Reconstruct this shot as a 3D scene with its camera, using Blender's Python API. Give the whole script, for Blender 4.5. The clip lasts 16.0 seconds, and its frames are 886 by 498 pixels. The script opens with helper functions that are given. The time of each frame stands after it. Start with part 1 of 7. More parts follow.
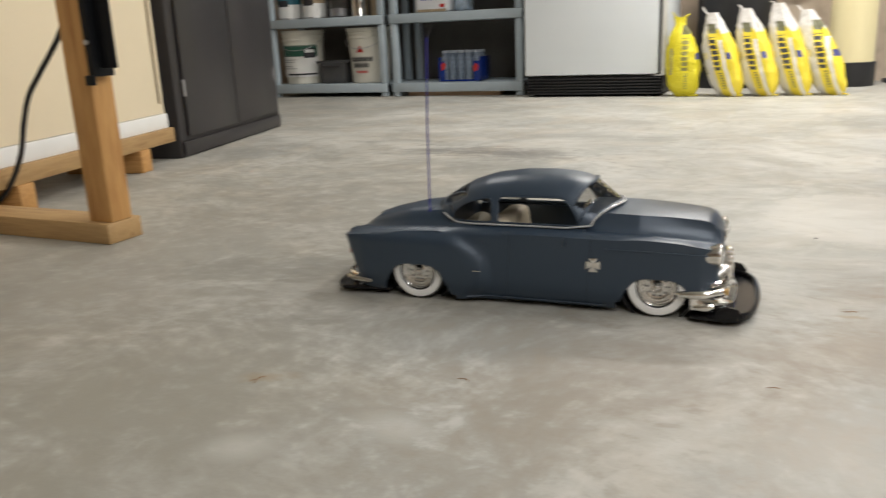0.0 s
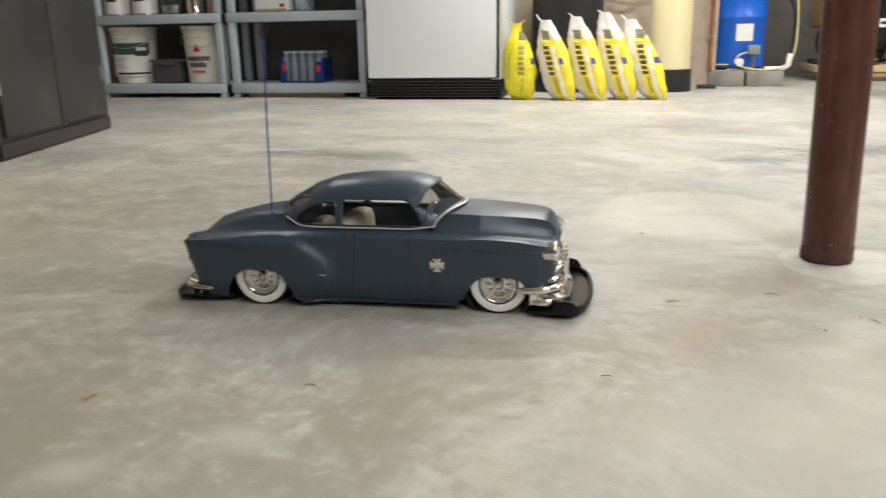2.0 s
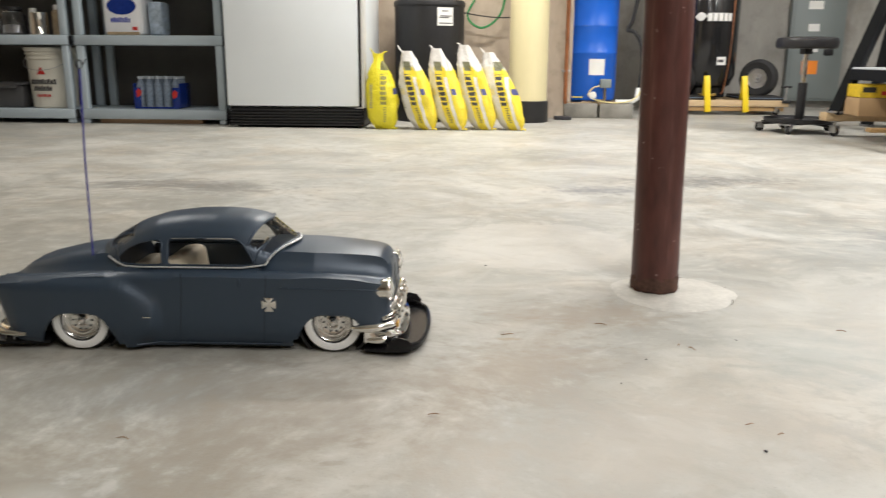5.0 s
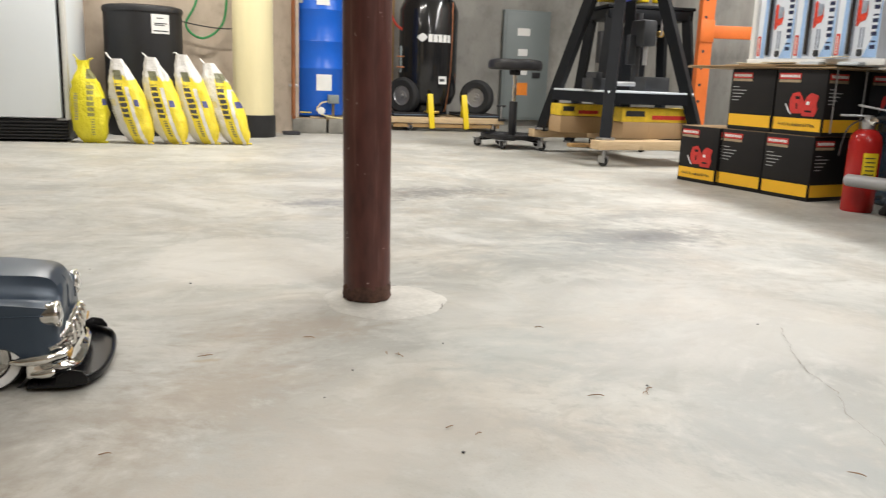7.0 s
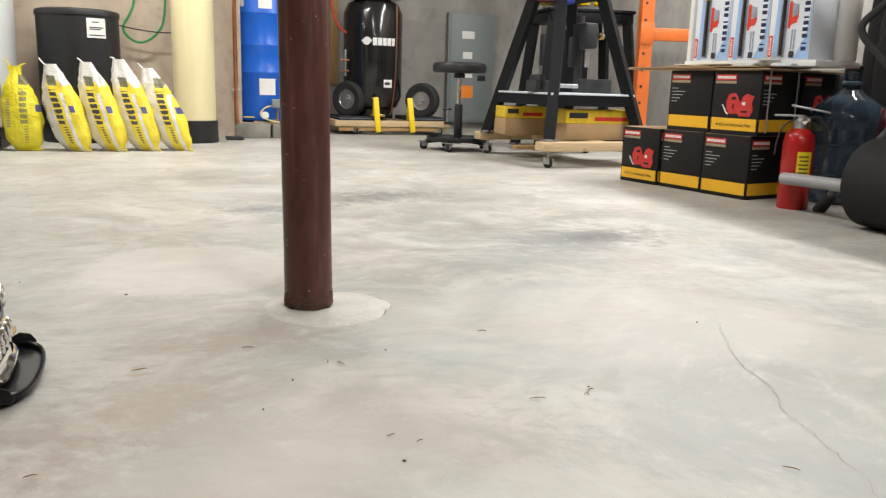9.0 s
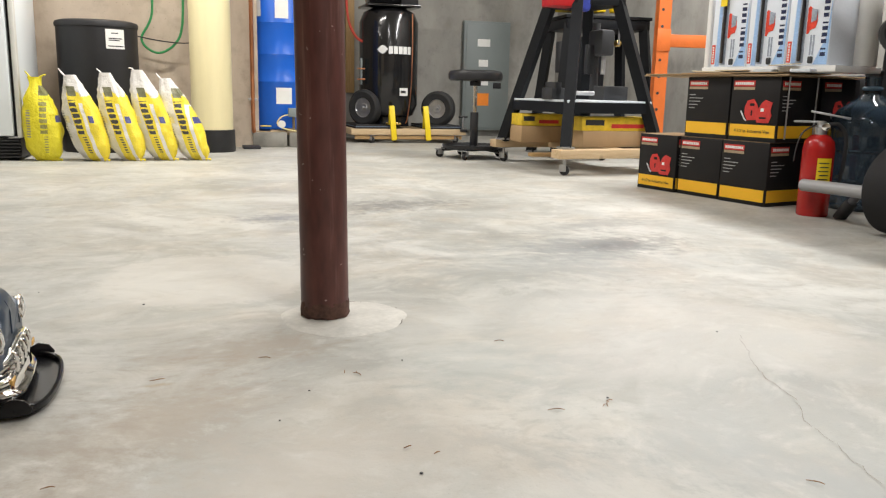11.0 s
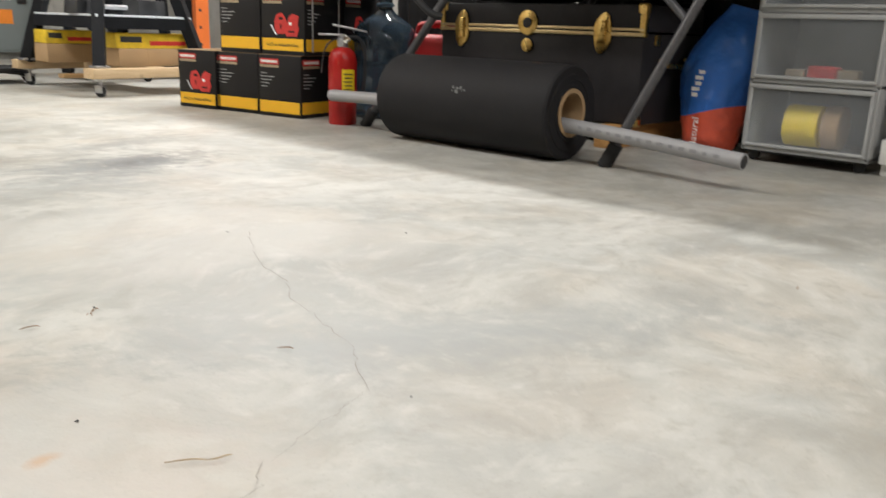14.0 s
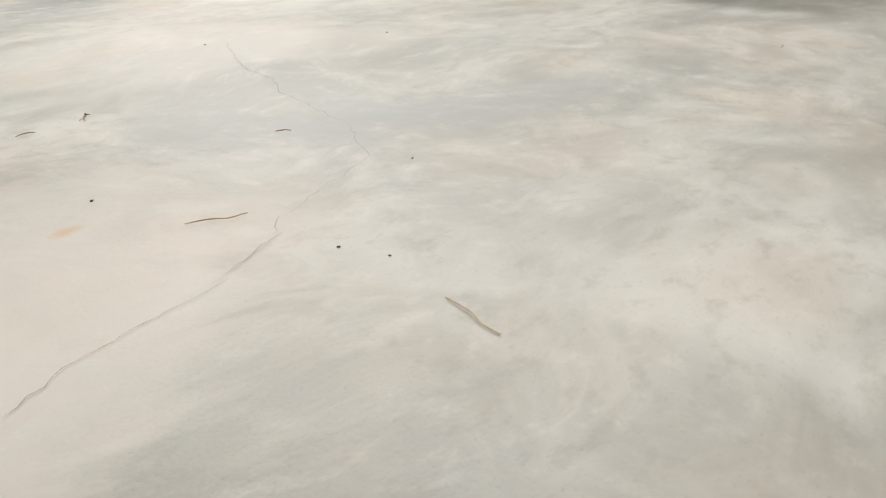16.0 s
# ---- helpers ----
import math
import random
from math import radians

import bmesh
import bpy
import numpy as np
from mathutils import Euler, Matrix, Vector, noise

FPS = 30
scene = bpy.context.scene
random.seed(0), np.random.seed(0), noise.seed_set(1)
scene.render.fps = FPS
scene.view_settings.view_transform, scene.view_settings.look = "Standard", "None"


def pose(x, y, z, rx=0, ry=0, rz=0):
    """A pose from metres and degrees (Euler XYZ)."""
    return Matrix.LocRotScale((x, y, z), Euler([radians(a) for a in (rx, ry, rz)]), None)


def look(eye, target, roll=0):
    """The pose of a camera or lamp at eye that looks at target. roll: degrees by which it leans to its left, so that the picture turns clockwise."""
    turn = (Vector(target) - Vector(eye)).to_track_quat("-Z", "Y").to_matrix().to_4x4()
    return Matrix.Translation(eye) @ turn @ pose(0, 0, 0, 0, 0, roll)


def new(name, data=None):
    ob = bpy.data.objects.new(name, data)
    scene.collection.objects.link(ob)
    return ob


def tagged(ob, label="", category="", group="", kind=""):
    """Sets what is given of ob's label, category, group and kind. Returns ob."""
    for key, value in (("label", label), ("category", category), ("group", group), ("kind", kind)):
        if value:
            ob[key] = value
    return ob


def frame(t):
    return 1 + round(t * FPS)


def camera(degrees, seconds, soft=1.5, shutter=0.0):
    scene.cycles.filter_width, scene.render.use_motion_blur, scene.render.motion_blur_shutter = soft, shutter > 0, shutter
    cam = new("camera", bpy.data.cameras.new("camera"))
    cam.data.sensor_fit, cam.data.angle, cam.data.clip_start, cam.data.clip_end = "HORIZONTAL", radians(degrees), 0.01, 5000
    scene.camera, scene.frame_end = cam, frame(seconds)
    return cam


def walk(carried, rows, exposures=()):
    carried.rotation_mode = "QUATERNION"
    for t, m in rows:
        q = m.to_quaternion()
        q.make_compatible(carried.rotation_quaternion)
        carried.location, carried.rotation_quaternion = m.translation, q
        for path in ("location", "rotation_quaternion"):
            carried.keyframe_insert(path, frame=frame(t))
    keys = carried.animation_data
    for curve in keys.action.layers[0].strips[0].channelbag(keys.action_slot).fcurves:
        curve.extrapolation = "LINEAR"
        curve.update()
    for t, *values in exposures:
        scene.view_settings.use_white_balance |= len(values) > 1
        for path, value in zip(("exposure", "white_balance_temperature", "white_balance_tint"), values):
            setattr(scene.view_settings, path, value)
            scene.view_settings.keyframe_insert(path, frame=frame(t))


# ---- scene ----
cam = camera(58.0, 16.0, soft=1.2, shutter=0.35)
PATH = [
    (0, (0.246, 0.091, 0.414), (-0.518, 1.862, -0.114), -2.5),
    (0.5, (0.276, 0.098, 0.414), (-0.193, 1.968, -0.118), -0.5),
    (1, (0.287, 0.098, 0.412), (-0.032, 1.995, -0.134), 0.0),
    (1.5, (0.284, 0.098, 0.412), (0.016, 2.003, -0.135), -0.2),
    (2, (0.252, 0.091, 0.415), (-0.153, 1.975, -0.12), -1.1),
    (2.5, (0.225, 0.085, 0.42), (-0.429, 1.905, -0.09), -2.1),
    (3, (0.216, 0.082, 0.422), (-0.552, 1.859, -0.081), -2.2),
    (3.5, (0.213, 0.082, 0.422), (-0.586, 1.845, -0.083), -2.4),
    (4, (0.238, 0.099, 0.42), (-0.377, 1.937, -0.074), -0.2),
    (4.5, (0.281, 0.109, 0.425), (-0.047, 2.024, -0.05), 0.9),
    (4.7, (0.294, 0.108, 0.43), (0.065, 2.037, -0.049), 0.6),
    (6.8, (0.377, 0.174, 0.398), (0.844, 2.075, -0.013), 2.0),
    (7, (0.38, 0.165, 0.402), (0.91, 2.048, -0.015), 2.1),
    (7.5, (0.395, 0.163, 0.401), (1.042, 2.009, -0.016), 2.0),
    (8, (0.403, 0.163, 0.401), (1.091, 1.992, -0.027), 1.9),
    (8.5, (0.403, 0.164, 0.403), (1.085, 1.995, -0.026), 1.8),
    (9, (0.397, 0.169, 0.404), (1.045, 2.017, -0.002), 1.7),
    (9.2, (0.394, 0.172, 0.403), (1.023, 2.027, 0.003), 1.8),
    (11.3, (0.401, 0.176, 0.406), (1.012, 2.041, 0.019), 1.3),
    (11.5, (0.407, 0.174, 0.405), (1.053, 2.028, 0.023), 1.7),
    (12, (0.422, 0.176, 0.398), (1.205, 1.974, 0.006), 2.3),
    (12.5, (0.446, 0.16, 0.395), (1.368, 1.89, -0.002), 2.5),
    (13, (0.467, 0.146, 0.391), (1.567, 1.765, -0.022), 2.4),
    (13.5, (0.492, 0.122, 0.382), (1.769, 1.593, -0.07), 2.4),
    (14, (0.515, 0.101, 0.363), (1.947, 1.393, -0.168), 2.1),
    (14.5, (0.506, 0.092, 0.339), (1.981, 1.274, -0.314), 1.6),
    (15, (0.505, 0.086, 0.319), (1.941, 1.259, -0.432), 0.6),
    (15.5, (0.5, 0.074, 0.294), (1.867, 1.271, -0.542), 0.1),
    (16, (0.468, 0.082, 0.285), (1.826, 1.251, -0.601), -2.3),
]
EXPOSURE = ((0, 0.0), (1.5, 0.08), (3.0, 0.05), (4.7, 0.05), (6.8, -0.06), (12.0, -0.06), (14.0, 0.0), (15.0, -0.12), (16.0, -0.08))
walk(cam, [(t, look(eye, target, roll)) for t, eye, target, roll in PATH], EXPOSURE)

# ---- light: three rows of ceiling tubes, dim air ----
world = bpy.data.worlds.new("basement_air")
world.use_nodes = True
world.node_tree.nodes["Background"].inputs[0].default_value = (0.9, 0.95, 1.0, 1)
world.node_tree.nodes["Background"].inputs[1].default_value = 0.02
scene.world = world


def tube_light(x, y, z, lx, ly, watts, colour):
    data = bpy.data.lights.new("ceiling_tubes", "AREA")
    data.shape, data.size, data.size_y, data.energy, data.color = "RECTANGLE", lx, ly, watts, colour
    ob = new("ceiling_tubes", data)
    ob.location = (x, y, z)
    return ob


COOL = (1.0, 0.985, 0.97)
tube_light(3.26, 3.3, 2.36, 0.14, 3.8, 142, COOL)
tube_light(1.0, 2.3, 2.36, 0.16, 1.2, 25, COOL)
tube_light(1.05, 0.1, 2.36, 0.16, 1.2, 25, COOL)
tube_light(1.7, -1.4, 2.36, 1.2, 0.16, 38, COOL)
tube_light(-1.6, 3.4, 2.36, 0.16, 1.2, 15, (1.0, 0.955, 0.89))
tube_light(0.3, 4.5, 2.36, 1.2, 0.12, 64, (1.0, 0.95, 0.88))

CAR_X, CAR_Y, CAR_TURN = -0.093, 1.302, 1.4

# ---- building helpers ----


def thing(name, x, y, z=0.0, rz=0.0, label="", category="", group="", kind=""):
    ob = new(name)
    ob.empty_display_size = 0.05
    ob.matrix_basis = pose(x, y, z, 0, 0, rz)
    return tagged(ob, label, category, group, kind)


def part(name, bm, material, parent=None, label="", m=None, angle=38):
    me = bpy.data.meshes.new(name)
    bm.to_mesh(me)
    bm.free()
    for s in material if isinstance(material, (list, tuple)) else (material,):
        me.materials.append(s)
    for p in me.polygons:
        p.use_smooth = True
    me.set_sharp_from_angle(angle=radians(angle))
    ob = new(name, me)
    if parent is not None:
        ob.parent = parent
    if m is not None:
        ob.matrix_basis = m
    return tagged(ob, label)


def structure(name, bm, material, label="", category=""):
    return tagged(part(name, bm, material), label, category, "", "structure")


def again(ob, m, parent=None):
    """One more object on the same mesh."""
    o = new(ob.name.split(".")[0], ob.data)
    o.parent = parent if parent is not None else ob.parent
    o.matrix_basis = m
    return o


def box(sx, sy, sz, c=(0, 0, 0), b=0.0, seg=2, bm=None, mi=0):
    """A box of that size round c; b rounds its edges."""
    t = bmesh.new()
    bmesh.ops.create_cube(t, size=1)
    bmesh.ops.scale(t, vec=(sx, sy, sz), verts=t.verts)
    if b:
        bmesh.ops.bevel(t, geom=t.edges[:], offset=b, segments=seg, affect="EDGES", profile=0.5)
    bmesh.ops.translate(t, vec=c, verts=t.verts)
    return into(bm, t, mi)


def into(bm, t, mi=0, m=None):
    if m is not None:
        bmesh.ops.transform(t, matrix=m, verts=t.verts)
    for f in t.faces:
        f.material_index = mi
    if bm is None:
        return t
    me = bpy.data.meshes.new("tmp")
    t.to_mesh(me)
    t.free()
    bm.from_mesh(me)
    bpy.data.meshes.remove(me)
    return bm


def bar(sx, sy, sz, x0, y0, z0, b=0.0, bm=None, mi=0):
    """A box from its lower corner."""
    return box(sx, sy, sz, (x0 + sx / 2, y0 + sy / 2, z0 + sz / 2), b, 2, bm, mi)


AXES = {"z": Matrix.Identity(4), "x": Matrix.Rotation(radians(90), 4, "Y"), "y": Matrix.Rotation(radians(-90), 4, "X")}


def cyl(r, h, c=(0, 0, 0), axis="z", seg=28, r2=None, b=0.0, bm=None, mi=0):
    t = bmesh.new()
    bmesh.ops.create_cone(t, cap_ends=True, segments=seg, radius1=r, radius2=r if r2 is None else r2, depth=h)
    if b:
        rims = [e for e in t.edges if abs(e.verts[0].co.z - e.verts[1].co.z) < 1e-6]
        bmesh.ops.bevel(t, geom=rims, offset=b, segments=2, affect="EDGES", profile=0.5)
    return into(bm, t, mi, Matrix.Translation(c) @ AXES[axis])


def lathe(profile, seg=36, bm=None, mi=0, m=None):
    """A turned shape from (radius, height) rows."""
    t = bmesh.new()
    rings = []
    for r, z in profile:
        if r < 1e-6:
            rings.append([t.verts.new((0, 0, z))])
        else:
            rings.append([t.verts.new((r * math.cos(a), r * math.sin(a), z)) for a in (2 * math.pi * i / seg for i in range(seg))])
    for a, b2 in zip(rings, rings[1:]):
        for i in range(seg):
            j = (i + 1) % seg
            q = [a[i % len(a)], a[j % len(a)], b2[j % len(b2)], b2[i % len(b2)]]
            q = [v for k, v in enumerate(q) if v not in q[:k]]
            if len(q) > 2:
                t.faces.new(q)
    bmesh.ops.recalc_face_normals(t, faces=t.faces)
    return into(bm, t, mi, m)


def smooth_line(pts, n=8, closed=False):
    """Points of a Catmull-Rom line through pts."""
    p = [Vector(q) for q in pts]
    out, k = [], len(p)
    for i in range(k if closed else k - 1):
        a, b2, c, d = (p[(i + j) % k] if closed else p[min(max(i + j, 0), k - 1)] for j in (-1, 0, 1, 2))
        for s in range(n):
            u = s / n
            out.append(0.5 * (2 * b2 + (c - a) * u + (2 * a - 5 * b2 + 4 * c - d) * u * u + (3 * b2 - a - 3 * c + d) * u ** 3))
    if not closed:
        out.append(p[-1])
    return out


def sweep(pts, r, seg=8, closed=False, bm=None, mi=0, flat=1.0, up=None):
    """A round bar along pts; r may be a row of radii; flat squeezes it across up."""
    p = [Vector(q) for q in pts]
    t = bmesh.new()
    rings, n = [], len(p)
    side = None
    for i, q in enumerate(p):
        a = p[(i - 1) % n] if closed or i else q
        c = p[(i + 1) % n] if closed or i < n - 1 else q
        d = (c - a).normalized()
        if up is not None:
            side = d.cross(Vector(up)).normalized()
        elif side is None:
            side = d.cross(Vector((0.31, 0.17, 0.93))).normalized()
        else:
            side = (side - d * side.dot(d)).normalized()
        o = side.cross(d)
        rr = r[i] if isinstance(r, (list, tuple)) else r
        rings.append([t.verts.new(q + rr * (side * math.cos(w) + o * math.sin(w) * flat)) for w in (2 * math.pi * k / seg for k in range(seg))])
    pairs = list(zip(rings, rings[1:])) + ([(rings[-1], rings[0])] if closed else [])
    for a, c in pairs:
        for k in range(seg):
            t.faces.new((a[k], a[(k + 1) % seg], c[(k + 1) % seg], c[k]))
    if not closed:
        t.faces.new(rings[0][::-1])
        t.faces.new(rings[-1])
    bmesh.ops.recalc_face_normals(t, faces=t.faces)
    return into(bm, t, mi)


def slab(outline, h, bm=None, mi=0, m=None, b=0.0):
    """A flat plate with that outline in x and y, h thick."""
    t = bmesh.new()
    f = t.faces.new([t.verts.new((x, y, 0)) for x, y in outline])
    got = bmesh.ops.extrude_face_region(t, geom=[f])
    bmesh.ops.translate(t, vec=(0, 0, h), verts=[v for v in got["geom"] if isinstance(v, bmesh.types.BMVert)])
    bmesh.ops.recalc_face_normals(t, faces=t.faces)
    if b:
        bmesh.ops.bevel(t, geom=[e for e in t.edges if e.calc_face_angle(0) > 0.6], offset=b, segments=2, affect="EDGES", profile=0.5)
    return into(bm, t, mi, m)


def lettering(words, size, depth=0.0006):
    """The words as a mesh in the x-z plane, facing -y."""
    cu = bpy.data.curves.new("letters", "FONT")
    cu.body, cu.size, cu.extrude, cu.align_x, cu.align_y, cu.resolution_u = words, size, depth, "CENTER", "CENTER", 2
    ob = bpy.data.objects.new("letters", cu)
    scene.collection.objects.link(ob)
    me = bpy.data.meshes.new_from_object(ob.evaluated_get(bpy.context.evaluated_depsgraph_get()))
    bpy.data.objects.remove(ob)
    bpy.data.curves.remove(cu)
    t = bmesh.new()
    t.from_mesh(me)
    bpy.data.meshes.remove(me)
    bmesh.ops.transform(t, matrix=Matrix.Rotation(radians(90), 4, "X"), verts=t.verts)
    return t


# ---- materials ----


def nodes_of(name):
    m = bpy.data.materials.new(name)
    m.use_nodes = True
    nt = m.node_tree
    return m, nt, nt.nodes, nt.links, nt.nodes["Principled BSDF"]


def add(ns, kind, **values):
    n = ns.new(kind)
    for k, v in values.items():
        n.inputs[k].default_value = v
    return n


def noise_at(ns, ln, vec, scale, detail=4.0, rough=0.55):
    n = add(ns, "ShaderNodeTexNoise", Scale=scale, Detail=detail, Roughness=rough)
    ln.new(vec, n.inputs["Vector"])
    return n.outputs["Fac"]


def ramp(ns, ln, fac, stops):
    r = ns.new("ShaderNodeValToRGB")
    e = r.color_ramp.elements
    while len(e) < len(stops):
        e.new(0.5)
    for s, (p, c) in zip(e, stops):
        s.position, s.color = p, (*c, 1) if len(c) == 3 else c
    ln.new(fac, r.inputs[0])
    return r.outputs[0]


def mix(ns, ln, fac, a, b, how="MIX"):
    n = ns.new("ShaderNodeMix")
    n.data_type, n.blend_type = "RGBA", how
    for sock, v in ((n.inputs[0], fac), (n.inputs[6], a), (n.inputs[7], b)):
        if isinstance(v, bpy.types.NodeSocket):
            ln.new(v, sock)
        elif isinstance(v, (int, float)):
            sock.default_value = v
        else:
            sock.default_value = (*v, 1)
    return n.outputs[2]


def calc(ns, ln, op, a, b=0.0):
    n = ns.new("ShaderNodeMath")
    n.operation = op
    for sock, v in zip(n.inputs, (a, b)):
        if isinstance(v, bpy.types.NodeSocket):
            ln.new(v, sock)
        else:
            sock.default_value = v
    return n.outputs[0]


def bump_by(ns, ln, bsdf, height, strength, dist=0.002):
    b = add(ns, "ShaderNodeBump", Strength=strength, Distance=dist)
    ln.new(height, b.inputs["Height"])
    ln.new(b.outputs[0], bsdf.inputs["Normal"])


def surf(name, col, rough=0.5, metal=0.0, var=0.12, scale=14.0, bump=0.12, fine=160.0, coat=0.0, spec=0.5, trans=0.0, ior=1.45, sss=0.0, stretch=None):
    """A plain painted, moulded or woven surface with two scales of variation."""
    m, nt, ns, ln, bsdf = nodes_of(name)
    tc = ns.new("ShaderNodeTexCoord").outputs["Object"]
    if stretch:
        mp = ns.new("ShaderNodeMapping")
        mp.inputs["Scale"].default_value = stretch
        ln.new(tc, mp.inputs[0])
        tc = mp.outputs[0]
    big, small = noise_at(ns, ln, tc, scale), noise_at(ns, ln, tc, fine, 3.0)
    both = calc(ns, ln, "ADD", calc(ns, ln, "MULTIPLY", big, 0.65), calc(ns, ln, "MULTIPLY", small, 0.35))
    lo, hi = [c * (1 - var) for c in col], [min(1, c * (1 + var)) for c in col]
    ln.new(ramp(ns, ln, both, ((0.3, lo), (0.7, hi))), bsdf.inputs["Base Color"])
    r = calc(ns, ln, "ADD", calc(ns, ln, "MULTIPLY", both, rough * 0.3), rough * 0.85)
    ln.new(r, bsdf.inputs["Roughness"])
    bsdf.inputs["Metallic"].default_value = metal
    bsdf.inputs["Specular IOR Level"].default_value = spec
    bsdf.inputs["Coat Weight"].default_value = coat
    bsdf.inputs["Transmission Weight"].default_value = trans
    bsdf.inputs["IOR"].default_value = ior
    if bump:
        bump_by(ns, ln, bsdf, small, bump, 0.001)
    return m


def wood(name, a, b, axis="x", scale=1.0, rough=0.6, knots=True):
    """Sawn softwood, its grain along an axis of the piece."""
    m, nt, ns, ln, bsdf = nodes_of(name)
    tc = ns.new("ShaderNodeTexCoord").outputs["Object"]
    rnd = ns.new("ShaderNodeObjectInfo").outputs["Random"]
    mp = ns.new("ShaderNodeMapping")
    mp.inputs["Scale"].default_value = [(2.2 if ax == axis else 26.0) * scale for ax in "xyz"]
    ln.new(tc, mp.inputs[0])
    comb = ns.new("ShaderNodeCombineXYZ")
    for s in comb.inputs:
        ln.new(calc(ns, ln, "MULTIPLY", rnd, 37.0), s)
    ln.new(comb.outputs[0], mp.inputs["Location"])
    g = noise_at(ns, ln, mp.outputs[0], 1.6, 6.0, 0.62)
    f = noise_at(ns, ln, mp.outputs[0], 9.0, 3.0)
    col = ramp(ns, ln, g, ((0.32, b), (0.48, a), (0.6, [(x + y) / 2 for x, y in zip(a, b)]), (0.72, a)))
    if knots:
        v = add(ns, "ShaderNodeTexVoronoi", Scale=5.0)
        ln.new(tc, v.inputs["Vector"])
        k = ramp(ns, ln, v.outputs["Distance"], ((0.03, (1, 1, 1)), (0.11, (0, 0, 0))))
        col = mix(ns, ln, k, col, [c * 0.35 for c in b])
    col = mix(ns, ln, calc(ns, ln, "MULTIPLY", f, 0.35), col, b)
    ln.new(col, bsdf.inputs["Base Color"])
    bsdf.inputs["Roughness"].default_value = rough
    bump_by(ns, ln, bsdf, f, 0.25, 0.001)
    return m


def concrete_floor():
    m, nt, ns, ln, bsdf = nodes_of("trowelled_concrete")
    tc = ns.new("ShaderNodeTexCoord").outputs["Object"]
    warp = add(ns, "ShaderNodeTexNoise", Scale=0.9, Detail=3.0)
    ln.new(tc, warp.inputs["Vector"])
    sc = ns.new("ShaderNodeVectorMath")
    sc.operation = "MULTIPLY_ADD"
    ln.new(warp.outputs["Color"], sc.inputs[0])
    sc.inputs[1].default_value = (0.5, 0.5, 0.0)
    ln.new(tc, sc.inputs[2])
    wv = sc.outputs[0]
    mp = ns.new("ShaderNodeMapping")
    mp.inputs["Scale"].default_value = (1.0, 1.15, 1.0)
    mp.inputs["Rotation"].default_value = (0, 0, radians(12))
    ln.new(wv, mp.inputs[0])
    cloud = noise_at(ns, ln, mp.outputs[0], 1.9, 5.0, 0.55)
    n = add(ns, "ShaderNodeTexNoise", Scale=4.4, Detail=9.0, Roughness=0.62, Distortion=1.6)
    ln.new(mp.outputs[0], n.inputs["Vector"])
    swirl = n.outputs["Fac"]
    fine = noise_at(ns, ln, mp.outputs[0], 24.0, 8.0, 0.66)
    cool = noise_at(ns, ln, wv, 2.6, 5.0, 0.55)
    warm = noise_at(ns, ln, wv, 3.4, 6.0, 0.6)
    grit = noise_at(ns, ln, tc, 260.0, 3.0)
    # trowel passes: long soft arcs that cross one another
    arcs = add(ns, "ShaderNodeTexWave", Scale=0.55, Distortion=9.0, Detail=4.0)
    arcs.inputs["Detail Scale"].default_value = 1.3
    ln.new(wv, arcs.inputs["Vector"])
    base = ramp(ns, ln, cloud, ((0.32, (0.295, 0.292, 0.265)), (0.44, (0.375, 0.371, 0.338)), (0.55, (0.450, 0.444, 0.408)), (0.67, (0.53, 0.521, 0.482))))
    base = mix(ns, ln, ramp(ns, ln, cool, ((0.47, (0, 0, 0)), (0.62, (0.52, 0.52, 0.52)))), base, (0.372, 0.380, 0.362))
    base = mix(ns, ln, ramp(ns, ln, warm, ((0.48, (0, 0, 0)), (0.64, (0.55, 0.55, 0.55)))), base, (0.44, 0.392, 0.322))
    base = mix(ns, ln, ramp(ns, ln, arcs.outputs["Fac"], ((0.55, (0, 0, 0)), (0.86, (0.22, 0.22, 0.22)))), base, (0.30, 0.292, 0.262))
    base = mix(ns, ln, ramp(ns, ln, swirl, ((0.48, (0, 0, 0)), (0.60, (0.24, 0.24, 0.24)), (0.72, (0.50, 0.50, 0.50)))), base, (0.575, 0.565, 0.525))
    base = mix(ns, ln, ramp(ns, ln, swirl, ((0.30, (0.50, 0.50, 0.50)), (0.48, (0, 0, 0)))), base, (0.275, 0.268, 0.245))
    base = mix(ns, ln, ramp(ns, ln, fine, ((0.33, (0.42, 0.42, 0.42)), (0.46, (0, 0, 0)))), base, (0.28, 0.26, 0.22))
    base = mix(ns, ln, ramp(ns, ln, fine, ((0.55, (0, 0, 0)), (0.70, (0.36, 0.36, 0.36)))), base, (0.58, 0.57, 0.53))
    mottle = add(ns, "ShaderNodeTexNoise", Scale=9.5, Detail=7.0, Roughness=0.6, Distortion=0.7)
    ln.new(mp.outputs[0], mottle.inputs["Vector"])
    base = mix(ns, ln, ramp(ns, ln, mottle.outputs["Fac"], ((0.32, (0.55, 0.55, 0.55)), (0.47, (0, 0, 0)))), base, (0.315, 0.300, 0.260))
    base = mix(ns, ln, ramp(ns, ln, mottle.outputs["Fac"], ((0.56, (0, 0, 0)), (0.66, (0.30, 0.30, 0.30)))), base, (0.56, 0.55, 0.51))
    base = mix(ns, ln, ramp(ns, ln, grit, ((0.27, (0.25, 0.25, 0.25)), (0.40, (0, 0, 0)))), base, (0.2, 0.185, 0.155))
